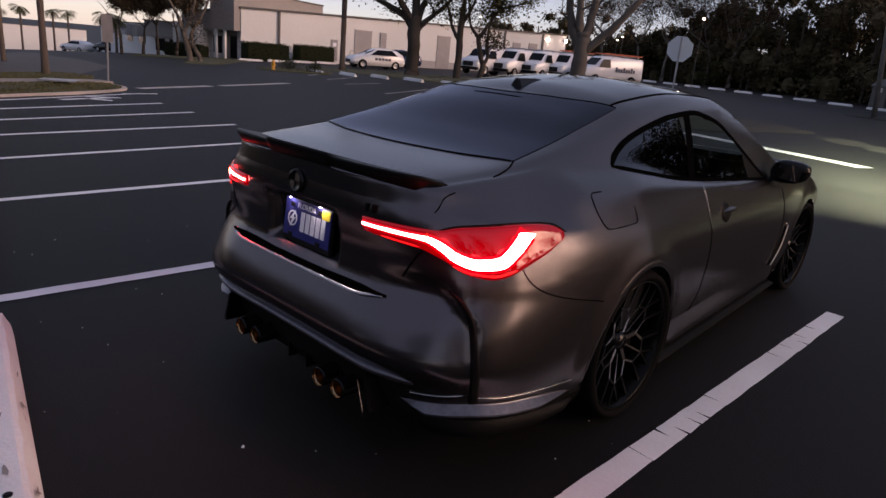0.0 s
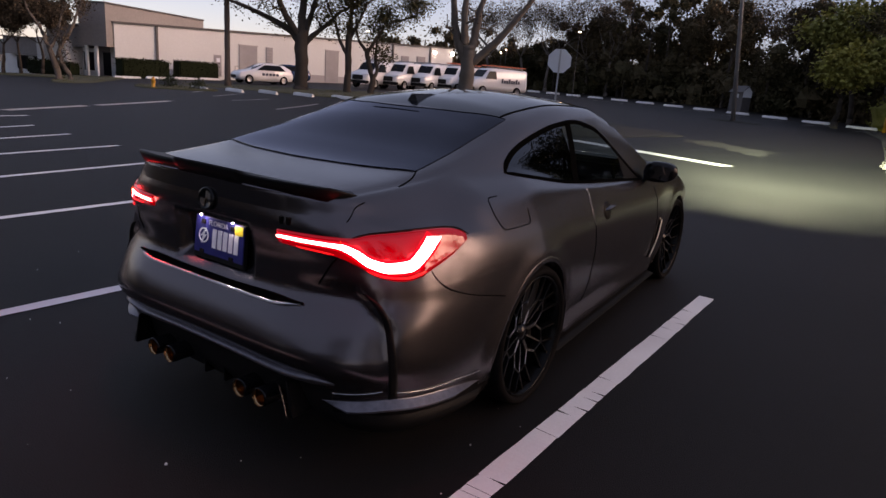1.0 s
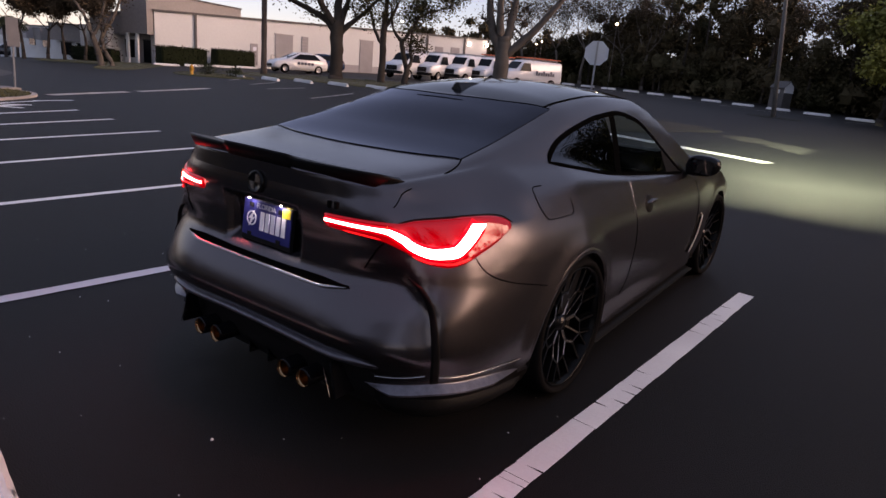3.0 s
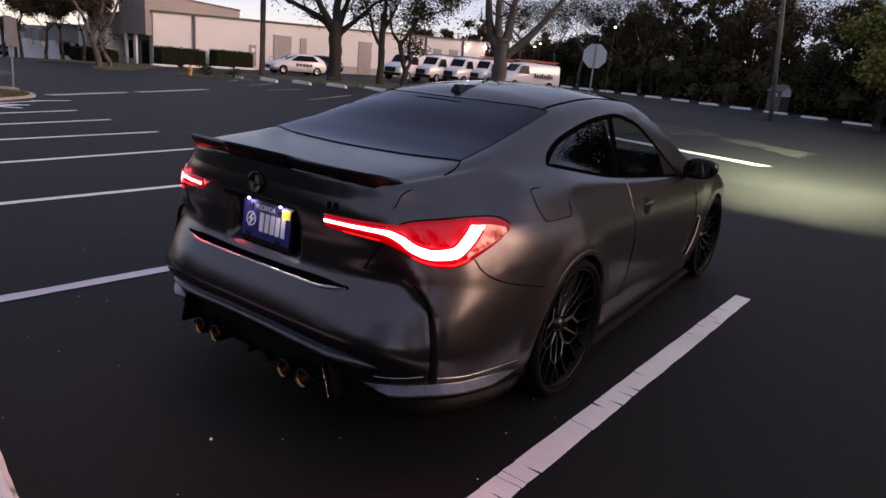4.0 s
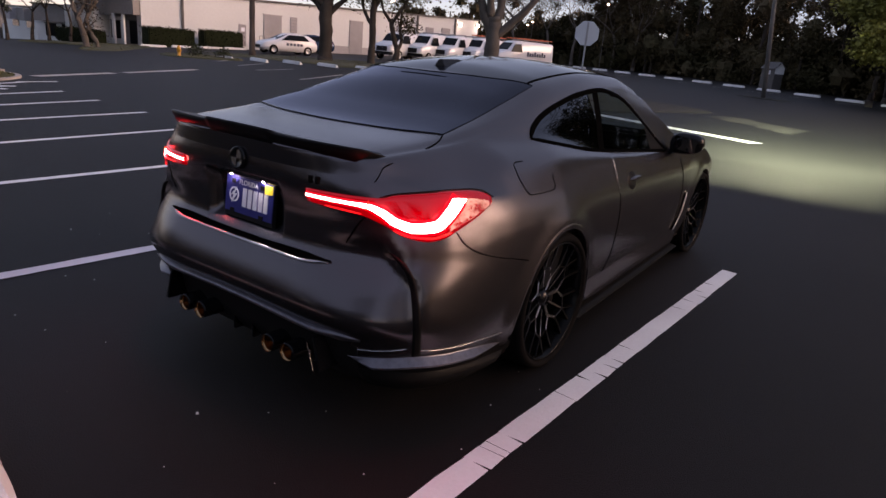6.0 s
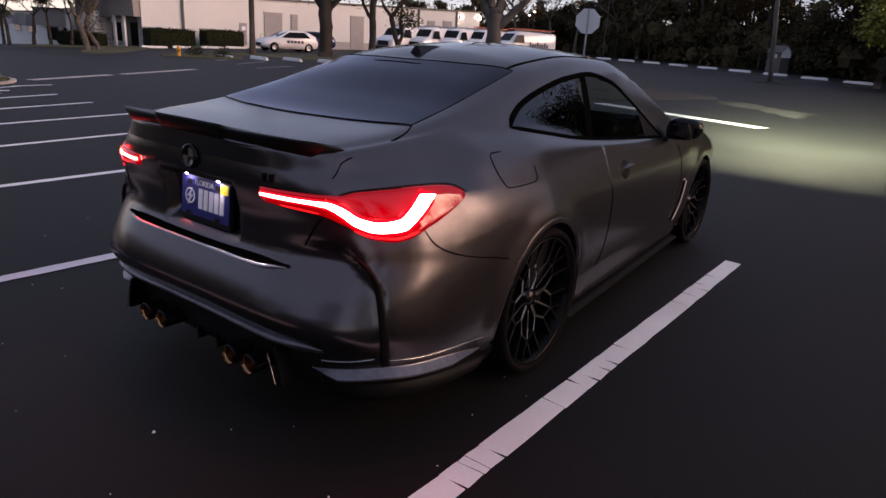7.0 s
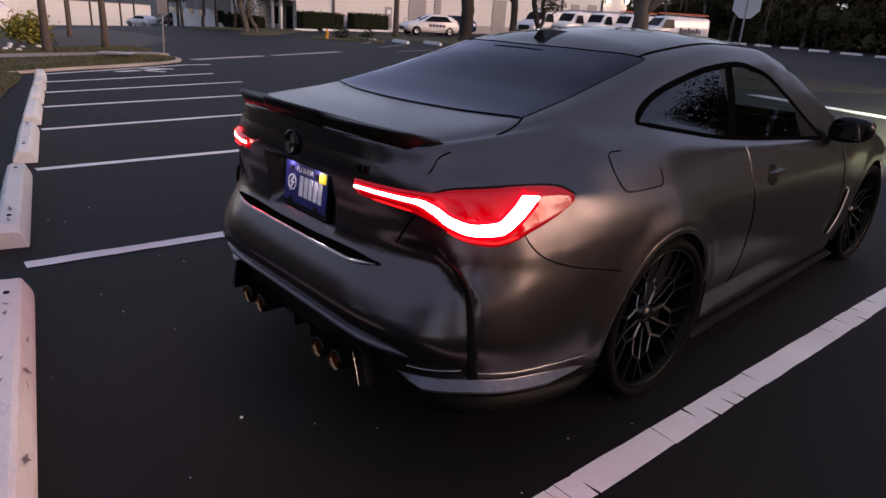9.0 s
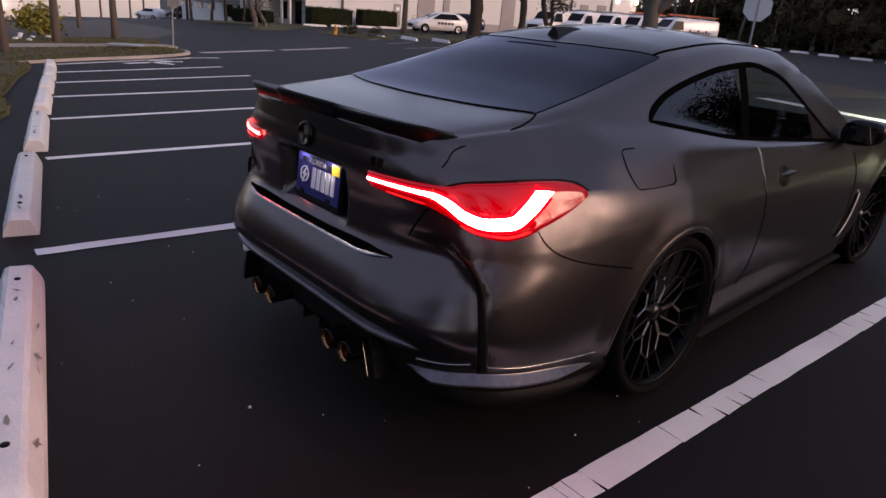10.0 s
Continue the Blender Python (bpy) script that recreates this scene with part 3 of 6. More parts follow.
def scoop(a, z):
    """Depth of the hollow below each tail light, which ends at the bumper's vertical slot, and of the trunk lid's sides."""
    edge = 41.0 - 5.5 * soft(0.60, 0.76, z)
    return 0.028 * soft(19, 34, a) * soft(edge + 1.4, edge - 2.2, a) * soft(0.40, 0.55, z) * soft(0.80, 0.72, z)


def skin(a, z, off=0.0):
    """The rear quarter's surface by plan angle a (degrees, 0 straight back, 90 to the side at the rear axle) and height."""
    def at(a, z):
        s, c = math.sin(radians(a)), math.cos(radians(a))
        n = float(TAIL_N(z))
        r = ((s / float(WIDTH(z))) ** n + (c / float(TAIL(z))) ** n) ** (-1 / n)
        return Vector((r * s, -AXLE - r * c + 0.052 * soft(12.6, 11.2, a) * soft(0.905, 0.885, z) * soft(0.695, 0.72, z), z)) * 1.0 - Vector((s, -c, 0)) * scoop(a, z)
    if a < 0:
        p = skin(-a, z, off)
        return Vector((-p.x, p.y, p.z))
    a = max(a, 0.01)
    p = at(a, z)
    if off:
        p = p + (at(a + 0.5, z) - p).cross(at(a, z + 0.004) - p).normalized() * off
    return p


def bare(a, z, off=0.0):
    """As skin, but lifted straight outwards in plan."""
    return skin(a, z) + Vector((math.sin(radians(a)), -math.cos(radians(a)), 0)) * off


def flank(y, z, off=0.0):
    """The side's surface by y and height."""
    p = Vector((side_x(y, z), y, z))
    if off:
        p = p + (Vector((side_x(y + 0.02, z), y + 0.02, z)) - p).cross(Vector((side_x(y, z + 0.008), y, z + 0.008)) - p).normalized() * off
    return p


def deck(x, y, off=0.0):
    return Vector((x, y, roof_z(x, y) + off))


def along(points, n):
    """n points spread evenly along a list of parameter pairs, on a smooth curve."""
    pts = [np.array(p, float) for p in points]
    d = [0.0]
    for a, b in zip(pts, pts[1:]):
        d.append(d[-1] + max(float(np.linalg.norm((b - a) * np.array([1, 60 if abs(a[0]) > 8 else 1]))), 1e-6))
    c = [curve(d, [p[k] for p in pts]) for k in range(2)]
    return [(float(c[0](s)), float(c[1](s))) for s in np.linspace(0, d[-1], n)]


def ribbon(fn, points, width, n=40, off=0.002, ends=2):
    """A narrow strip laid on a surface."""
    ps = along(points, n)
    c, o = [fn(*p, off) for p in ps], [fn(*p, off + 0.01) for p in ps]
    rows = []
    for i in range(n):
        t = (c[min(i + 1, n - 1)] - c[max(i - 1, 0)]).normalized()
        nn = (o[i] - c[i]).normalized()
        w = width * (0.35 + 0.65 * min(1, i / ends, (n - 1 - i) / ends))
        s = nn.cross(t).normalized() * (w / 2)
        rows.append([c[i] - s - nn * 0.003, c[i] - s, c[i] + s, c[i] + s - nn * 0.003])
    return sheet(rows)


def band(fn, low, high, n=40, m=8, proud=0.004, edge=-0.004, flat=0.15):
    """A patch with depth between two curves on a surface; its rim dips under the surface."""
    a, b = along(low, n), along(high, n)
    rows = []
    for i in range(n):
        row = []
        for j in range(m + 1):
            t = j / m
            e = min(1.0, min(t, 1 - t) / flat, min(i, n - 1 - i) / (n * flat * 0.4))
            row.append(fn(a[i][0] + (b[i][0] - a[i][0]) * t, a[i][1] + (b[i][1] - a[i][1]) * t, edge + (proud - edge) * math.sin(e * math.pi / 2)))
        rows.append(row)
    return sheet(rows)


def flip(v):
    return [(-p[0], p[1], p[2]) for p in v]


def pair(name, vf, mat, parent, label="", smooth=True):
    """The same part on the right and on the left."""
    v, f = vf
    r = piece(name, v, f, mat, parent, label, smooth)
    l = piece(name, flip(v), [q[::-1] for q in f], mat, parent, label, smooth)
    return r, l


coupe = thing("coupe_car", (0, 0, 0), "satin dark grey two-door sports coupe with lit red tail lights", "car")
coupe.matrix_world = CAR

# shell: columns round the plan, rows up to the edge, then across to the middle line
ANGLES = sorted(set([0, 3, 6, 9, 11, 11.4, 11.8, 12.2, 12.6, 13, 15, 18, 20] + [20 + 1.0 * k for k in range(51)] + [72, 74, 76, 78, 80, 82, 84, 86, 88]))
SIDE_Y = [-AXLE + (AXLE + FRONT_AXLE) * k / 96 for k in range(97)]
FRONT = [4 * k for k in range(1, 23)]
ROWS_LOW, ACROSS = 38, 8
cols = []
for a in ANGLES:
    cols.append(("tail", a))
for y in SIDE_Y:
    cols.append(("side", y))
for a in FRONT:
    cols.append(("nose", a))


def column(kind, a):
    def low(z):
        if kind == "tail":
            return skin(a, z)
        if kind == "side":
            return Vector((float(low_x(a, z)), a, z))
        s, c = math.cos(radians(a)), math.sin(radians(a))
        r = ((s / (float(WIDTH(z)) - 0.145 - 0.06 * soft(0.72, 0.5, z) * soft(0, 25, a))) ** 2.8 + (c / float(NOSE(z))) ** 2.8) ** (-1 / 2.8)
        return Vector((r * s, FRONT_AXLE + r * c, z))
    ze = 0.9
    for _ in range(8):
        ze = float(EDGE_Z(low(ze).y))
    pts = []
    for k in range(ROWS_LOW + 1):
        pts.append(low(0.16 + (ze - 0.16) * k / ROWS_LOW))
    y = pts[-1].y
    s = section(y, ACROSS)
    scale = pts[-1].x / max(s[0][0], 1e-4)
    for x, z in s[1:]:
        pts.append(Vector((x * scale, y, z)))
    return pts


grid = [column(*c) for c in cols]
NR = len(grid[0])
WELL = 0.372
for col in grid:
    for k in range(ROWS_LOW + 1):
        p = col[k]
        for wy in (-AXLE, FRONT_AXLE):
            dy, dz = p.y - wy, p.z - WHEEL_R
            r = math.hypot(dy, dz)
            if abs(r - WELL) < 0.016 and p.x > 0.5:
                col[k] = Vector((p.x, wy + dy * WELL / r, WHEEL_R + dz * WELL / r))
# rolled wheel-arch lips: the skin swells near the wells
for col in grid:
    for k in range(ROWS_LOW + 1):
        p = col[k]
        for wy in (-AXLE, FRONT_AXLE):
            r = math.hypot(p.y - wy, p.z - WHEEL_R)
            if WELL - 0.03 < r < WELL + 0.12 and p.x > 0.5 and p.z > 0.2:
                col[k] = p + Vector((0.012 * math.cos((r - WELL) / 0.12 * math.pi / 2) ** 2, 0, 0))

DLO = [(-1.47, 1.101), (-1.424, 1.137), (-1.315, 1.186), (-1.116, 1.241), (-0.834, 1.291), (-0.565, 1.309), (-0.288, 1.268), (-0.062, 1.164), (0.095, 1.072), (0.33, 0.932), (-0.445, 0.985), (-0.917, 1.021), (-1.157, 1.054), (-1.32, 1.078)]


def inside(poly, y, z):
    hit = False
    for (a, b), (c, d) in zip(poly, poly[1:] + poly[:1]):
        if (b > z) != (d > z) and y < (c - a) * (z - b) / (d - b) + a:
            hit = not hit
    return hit


def rear_glass_edge(s):
    """Lower and upper y of the rear window at s from -1 to 1 across."""
    return -1.982 - 0.10 * (1 - s * s), -1.215 - 0.14 * (1 - s * s)


def region(c, k, p):
    kind, a = cols[c]
    if k < ROWS_LOW:
        r = min(math.hypot(p.y - FRONT_AXLE, p.z - WHEEL_R), math.hypot(p.y + AXLE, p.z - WHEEL_R))
        if r < WELL - 0.004 and p.x > 0.5:
            return None
        if kind == "tail":
            if p.x < 0.63 and p.z < 0.415 - 0.05 * p.x:
                return "diffuser"
            if a > 27 and p.z < 0.292 - 0.002 * abs(a - 42):
                return "bumper_skirt"
            if a < 31 and p.z > 0.672:
                return "trunk_lid"
            top = np.interp(a, [0, 31, 33.8, 37.6, 42, 46.8, 48.3, 50.9, 56.2, 70.2], [0.672, 0.72, 0.83, 0.80, 0.78, 0.80, 0.766, 0.728, 0.688, 0.614])
            if a < 73 and p.z < top:
                return "rear_bumper"
        if kind == "side" and -0.665 < a < 0.76 and p.z > 0.25:
            return "door"
        if kind == "side" and p.z < 0.22:
            return "side_skirt"
        if kind == "nose" and p.z < 0.6 and a > 35:
            return "front_bumper"
        return "body"
    x, y, z = p
    if -1.5 < y < 0.45 and inside(DLO, y, z) and x > 0.5:
        return None
    if x < 0.56 and -2.06 < y < -1.15:
        lo, hi = rear_glass_edge(x / 0.6)
        if lo + 0.03 < y < hi - 0.03 and x < 0.54:
            return None
    if 0.12 < y < 0.86 and x < 0.60 and z > 0.9:
        return None
    if kind == "tail" and y < -2.04 and x < 0.635 and z > 1.0:
        return "trunk_lid"
    if -1.30 < y < 0.10 and x < 0.52:
        lo, hi = rear_glass_edge(min(1, x / 0.6))
        if y > hi:
            return "roof"
    if kind == "side" and -0.665 < y < 0.76 and z < BELT_Z(y) + 0.02 and x > 0.6:
        return "door"
    if y > 0.9 and x < 0.70:
        return "hood"
    return "body"


# one shared set of smooth normals, so the panels meet without a shading break
normals = [[None] * NR for _ in cols]
for c in range(len(cols)):
    for k in range(NR):
        u = grid[min(c + 1, len(cols) - 1)][k] - grid[max(c - 1, 0)][k]
        if c == 0:
            u = Vector((1, 0, 0))
        v = grid[c][min(k + 1, NR - 1)] - grid[c][max(k - 1, 0)]
        if k == NR - 1:
            v = Vector((-1, 0, 0))
        n = u.cross(v)
        if n.length < 1e-9:
            n = Vector((0, 0, 1))
        normals[c][k] = n.normalized()

panels = {}
for c in range(len(cols) - 1):
    for k in range(NR - 1):
        q = [(c, k), (c + 1, k), (c + 1, k + 1), (c, k + 1)]
        mid = sum((grid[i][j] for i, j in q), Vector()) / 4
        name = region(c, k, mid)
        if name:
            panels.setdefault(name, []).append(q)
PANEL_MAT = {"diffuser": BLACK, "bumper_skirt": SATIN, "roof": CARBON, "side_skirt": BLACK}
LABELS = {"roof": "gloss carbon black roof panel", "diffuser": "black rear diffuser", "side_skirt": "black side skirt"}
for name, quads in panels.items():
    for side in ((1, -1) if name in ("door", "side_skirt", "bumper_skirt") else (0,)):
        index, verts, norms, faces = {}, [], [], []
        for sgn in ((1, -1) if side == 0 else (side,)):
            for q in quads:
                f = []
                for c, k in q:
                    p = grid[c][k]
                    key = (c, k, sgn)
                    if key not in index:
                        index[key] = len(verts)
                        n = normals[c][k]
                        verts.append((p.x * sgn, p.y, p.z))
                        norms.append((n.x * sgn, n.y, n.z))
                    f.append(index[key])
                faces.append(f if sgn == 1 else f[::-1])
        ob = piece(name, verts, faces, PANEL_MAT.get(name, PAINT), coupe, LABELS.get(name, ""), True)
        ob.data.normals_split_custom_set_from_vertices(norms)

# underbody and inner tub keep light from leaking through
bm = bmesh.new()
box(bm, -0.60, 0.60, -2.3, 2.0, 0.15, 0.24, 0.02)
part("underbody", bm, BLACK, coupe)
for wy in (-AXLE, FRONT_AXLE):
    vs, fs = [], []
    for k in range(25):
        t = math.pi * (1.15 * k / 24 - 0.075)
        for x in (0.42, 0.925 if wy < 0 else 0.79):
            vs.append((x, wy + 0.385 * math.cos(t), WHEEL_R + 0.385 * math.sin(t)))
    fs = [(2 * k, 2 * k + 1, 2 * k + 3, 2 * k + 2) for k in range(24)]
    fs.append(tuple(2 * k for k in range(25)))
    pair("wheel_arch_liner", (vs, fs), BLACK, coupe, "", False)

# rear window, windscreen and side windows
rows = []
for j in range(29):
    row = []
    for i in range(31):
        s = -1 + 2 * i / 30
        lo, hi = rear_glass_edge(s)
        y = lo + (hi - lo) * j / 28
        x = s * (0.580 - 0.028 * j / 28)
        row.append(deck(x, y, 0.003))
    rows.append(row)
piece("rear_window", *sheet(rows), TINT, coupe, "dark tinted rear window", True)
rows = [[deck((-1 + 2 * i / 20) * (0.57 + 0.06 * j / 16), 0.08 + 0.80 * j / 16, 0.003) for i in range(21)] for j in range(17)]
piece("windscreen", *sheet(rows), PANE, coupe, "", True)
TOP_EDGE = DLO[1:10]
z_top = curve([p[0] for p in DLO[:10]], [p[1] for p in DLO[:10]])
z_low = curve([-1.47, -1.32, -1.157, -0.917, -0.445, 0.33], [1.101, 1.078, 1.054, 1.021, 0.985, 0.932])


def side_pane(y0, y1, n, off):
    return sheet([[flank(y0 + (y1 - y0) * i / n, float(z_low(y0 + (y1 - y0) * i / n)) * (1 - t) + float(z_top(y0 + (y1 - y0) * i / n)) * t, off) for i in range(n + 1)] for t in [j / 8 for j in range(9)]])


pair("quarter_window", side_pane(-1.465, -0.75, 26, 0.001), QUARTER, coupe, "dark tinted quarter window")
pair("door_window", side_pane(-0.69, 0.325, 32, 0.001), PANE, coupe, "clear door window")
for y0, y1 in ((-1.475, 0.33),):
    ring = [(y0 + (y1 - y0) * i / 40, float(z_low(max(y0 + (y1 - y0) * i / 40, -1.47)))) for i in range(41)]
    pair("window_trim", ribbon(flank, ring, 0.018, 60, 0.004), GAP, coupe, "gloss black window trim")
    ring = [(-1.475, 1.101)] + [(y, z + 0.004) for y, z in TOP_EDGE]
    pair("window_trim", ribbon(flank, ring, 0.027, 80, 0.004), GAP, coupe, "gloss black window trim")
pair("window_pillar", sheet([[flank(-0.755 + 0.075 * i / 4 + 0.12 * (t - 0.5), float(z_low(-0.75)) * (1 - t) + float(z_top(-0.66)) * t, 0.003) for i in range(5)] for t in [j / 8 for j in range(9)]]), GAP, coupe)
pair("window_blind_corner", sheet([[flank(0.03 + 0.29 * i / 6, float(z_low(0.03 + 0.29 * i / 6)) * (1 - t) + float(z_top(0.03 + 0.29 * i / 6)) * t, 0.003) for i in range(7)] for t in (0, 0.5, 1.0)]), SATIN, coupe)
v, f = ribbon(deck, [(-0.575, -1.984), (-0.3, -2.055), (0, -2.082), (0.3, -2.055), (0.575, -1.984)], 0.005, 30, 0.005)
piece("window_seal", v, f, GLOSS, coupe)
v, f = ribbon(deck, [(-0.55, -1.215), (-0.3, -1.315), (0, -1.355), (0.3, -1.315), (0.55, -1.215)], 0.006, 30, 0.005)
piece("window_seal", v, f, GAP, coupe)
pair("roof_seam", ribbon(deck, [(0.52, -1.24), (0.52, -0.6), (0.515, 0.1)], 0.012, 40, 0.003), GAP, coupe)

# cabin
bm = bmesh.new()
box(bm, -0.72, 0.72, -1.9, 1.0, 0.24, 0.30)
part("cabin_floor", bm, SEAT, coupe)
bm = bmesh.new()
box(bm, -0.66, 0.66, 0.30, 0.80, 0.30, 0.955, 0.05)
box(bm, -0.64, 0.64, 0.28, 0.56, 0.90, 1.05, 0.04)
part("dashboard", bm, SEAT, coupe)
for x in (-0.37, 0.37):
    bm = bmesh.new()
    box(bm, x - 0.25, x + 0.25, -0.42, 0.12, 0.30, 0.55, 0.06)
    part("seat_cushion", bm, SEAT, coupe)
    bm = bmesh.new()
    box(bm, x - 0.24, x + 0.24, -0.07, 0.07, 0.0, 0.56, 0.05, pose(0, -0.45, 0.46, 16, 0, 0))
    box(bm, x - 0.13, x + 0.13, -0.05, 0.05, 0.58, 0.76, 0.04, pose(0, -0.45, 0.46, 16, 0, 0))
    part("seat_back", bm, SEAT, coupe)
for name, y0, y1 in (("door_card", -0.69, 0.75), ("side_trim", -1.50, -0.70)):
    rows = []
    for t in [j / 8 for j in range(9)]:
        ys = [y0 + (y1 - y0) * k / 16 for k in range(17)]
        rows.append([flank(y, 0.40 + (float(z_low(min(max(y, -1.47), 0.33))) - 0.004 - 0.40) * t, -0.022 - 0.03 * (1 - t)) for y in ys])
    pair(name, sheet(rows), SATIN, coupe)
rows = [[deck(x, y, -0.03) for x in [-0.5 + k / 10 for k in range(11)]] for y in [-1.15 + 1.15 * j / 12 for j in range(13)]]
piece("headliner", *sheet(rows), SEAT, coupe, "", True)
bm = bmesh.new()
box(bm, -0.62, 0.62, -1.45, -1.30, 0.45, 1.0, 0.05)
box(bm, -0.62, 0.62, -1.4, -0.95, 0.30, 0.55, 0.05)
box(bm, -0.66, 0.66, -2.0, -1.4, 0.95, 1.0, 0.02)
part("rear_bench", bm, SEAT, coupe)

# rolled lips round the rear wheel openings
rows = []
for k in range(61):
    t = radians(-14 + 206 * k / 60)
    row = []
    for r, d in ((0.366, -0.03), (0.367, 0.010), (0.372, 0.0145), (0.386, 0.0135), (0.404, 0.006)):
        y, z = -AXLE + r * math.cos(t), WHEEL_R + r * math.sin(t)
        row.append((side_x(y, z) + d, y, z))
    rows.append(row)
pair("arch_lip", sheet(rows), PAINT, coupe)
# flared sills between the wheels
rows = []
for k in range(41):
    y = -1.02 + 2.0 * k / 40
    e = soft(0, 0.06, k / 40) * soft(1.0, 0.9, k / 40)
    out = 0.895 - 0.046 * (y + 1.0)
    top = float(low_x(y, 0.33))
    base = float(low_x(y, 0.20))
    rim = base + (out - base) * (0.25 + 0.75 * e)
    rows.append([(top - 0.002, y, 0.335), (top + (rim - top) * 0.35, y, 0.290), (top + (rim - top) * 0.78, y, 0.240), (rim, y, 0.205), (rim - 0.004, y, 0.196), (base - 0.02, y, 0.185)])
pair("sill", sheet(rows), PAINT, coupe)
rows = [[(float(low_x(y, 0.2)) - 0.02, y, 0.150), (0.905 - 0.046 * (y + 1.0), y, 0.136), (0.905 - 0.046 * (y + 1.0), y, 0.130), (float(low_x(y, 0.2)) - 0.02, y, 0.130)] for y in [-1.04 + 2.0 * k / 24 for k in range(25)]]
pair("sill_blade", sheet(rows), SATIN, coupe)

# lids, gaps and creases
pair("panel_gap", ribbon(skin, [(47.2, 0.817), (48.7, 0.776), (51.3, 0.738), (56.6, 0.698), (63, 0.665), (70.5, 0.629)], 0.004, 40), GAP, coupe)
pair("panel_gap", ribbon(skin, [(31.2, 0.862), (30.2, 0.84), (28.6, 0.785), (27.5, 0.745)], 0.006, 16), GAP, coupe)
pair("panel_gap", ribbon(deck, [(0.578, -1.968), (0.612, -2.045), (0.626, -2.12), (0.630, -2.15)], 0.006, 16), GAP, coupe)
pair("panel_gap", ribbon(deck, [(0.645, -2.36), (0.638, -2.41), (0.633, -2.44)], 0.006, 12, 0.003), GAP, coupe)
# highlight beside the door gap, put in as a bright ribbon
pair("door_edge_glint", ribbon(flank, [(-0.712, 0.985), (-0.692, 0.84), (-0.668, 0.77)], 0.0035, 24, 0.004), BRIGHT, coupe, "thin highlight laid along the door edge")
pair("panel_gap", ribbon(flank, [(-0.705, 0.985), (-0.685, 0.84), (-0.664, 0.76), (-0.65, 0.6), (-0.66, 0.42), (-0.74, 0.28)], 0.005, 40), GAP, coupe)
pair("panel_gap", ribbon(flank, [(0.60, 0.86), (0.66, 0.72), (0.69, 0.55), (0.68, 0.3)], 0.005, 30), GAP, coupe)
pair("bumper_slot", band(bare, [(35.2, 0.738), (37.3, 0.703), (38.9, 0.65), (39.7, 0.585), (40.3, 0.476), (40.6, 0.33)], [(36.0, 0.738), (38.4, 0.706), (40.1, 0.653), (41.0, 0.585), (41.8, 0.476), (42.3, 0.335)], 70, 6, 0.010, -0.001, 0.2), SATIN, coupe, "black vertical bumper slot")
def both(half):
    """The half's list run from the left end to the right end."""
    return [(-a, z) for a, z in half[::-1]] + half


rows = []
for k in range(81):
    a = -25.0 + 50.0 * k / 80
    low = 0.656 + 0.012 * soft(19, 25, abs(a))
    high = 0.675 + 0.005 * soft(6, 18, abs(a)) - 0.008 * soft(19, 25, abs(a))
    rows.append([bare(a, low, -0.001), bare(a, low, 0.011), bare(a, high, 0.011), bare(a, high, -0.001)])
piece("trunk_gap", *sheet(rows), GAP, coupe)
# bright strip standing in for the plate lamps' light on the ledge
rows = []
for k in range(81):
    a = -24.6 + 49.2 * k / 80
    z, e = 0.650 + 0.013 * soft(18, 25, abs(a)), soft(24.7, 21, abs(a))
    rows.append([bare(a, z + 0.010, -0.001), bare(a, z + 0.008, 0.006 + 0.004 * e), bare(a, z + 0.004, 0.006 + 0.012 * e), bare(a, z + 0.001, 0.006 + 0.012 * e), bare(a, z - 0.007, -0.001)])
piece("bumper_edge", *sheet(rows), BRIGHT, coupe, "bright bumper edge", True)
# lower bumper edge over the diffuser
v, f = band(bare, both([(4, 0.396), (8, 0.392), (14, 0.38), (22, 0.366), (27, 0.37), (32.5, 0.388)]), both([(4, 0.434), (8, 0.432), (14, 0.424), (22, 0.412), (27, 0.415), (32.5, 0.398)]), 80, 6, 0.03, -0.004, 0.4)
piece("bumper_lower_edge", v, f, LIP, coupe, "", True)
# carbon corner lips
LIP_TOP = curve([29, 36, 41, 46, 52, 65], [0.30, 0.327, 0.338, 0.33, 0.318, 0.262])
blade = []
for i in range(49):
    t = 29 + 36 * i / 48
    e = min(1, i / 7, (48 - i) / 16)
    zt = float(LIP_TOP(t))
    blade.append([skin(t, zt, -0.002), skin(t, zt - 0.004, 0.002), skin(t, zt - 0.022 * e, 0.034 * e), skin(t, zt - 0.030 * e, 0.034 * e), skin(t, zt - 0.045 * e, -0.002)])
pair("corner_lip", sheet(blade), LIP, coupe, "satin carbon corner lip", False)
pair("corner_skirt", band(skin, [(31, 0.165), (38, 0.16), (46, 0.155), (56, 0.155), (66, 0.16)], [(30, 0.25), (38, 0.262), (46, 0.25), (56, 0.225), (68, 0.205)], 40, 6, 0.024, -0.004, 0.3), SATIN, coupe)
pair("pinstripe", ribbon(skin, [(31, 0.345), (36, 0.362), (39.6, 0.378)], 0.003, 20, 0.004), BRIGHT, coupe)
pair("pinstripe", ribbon(skin, [(42, 0.366), (47, 0.352), (54, 0.34), (64, 0.315)], 0.003, 30, 0.004), BRIGHT, coupe)
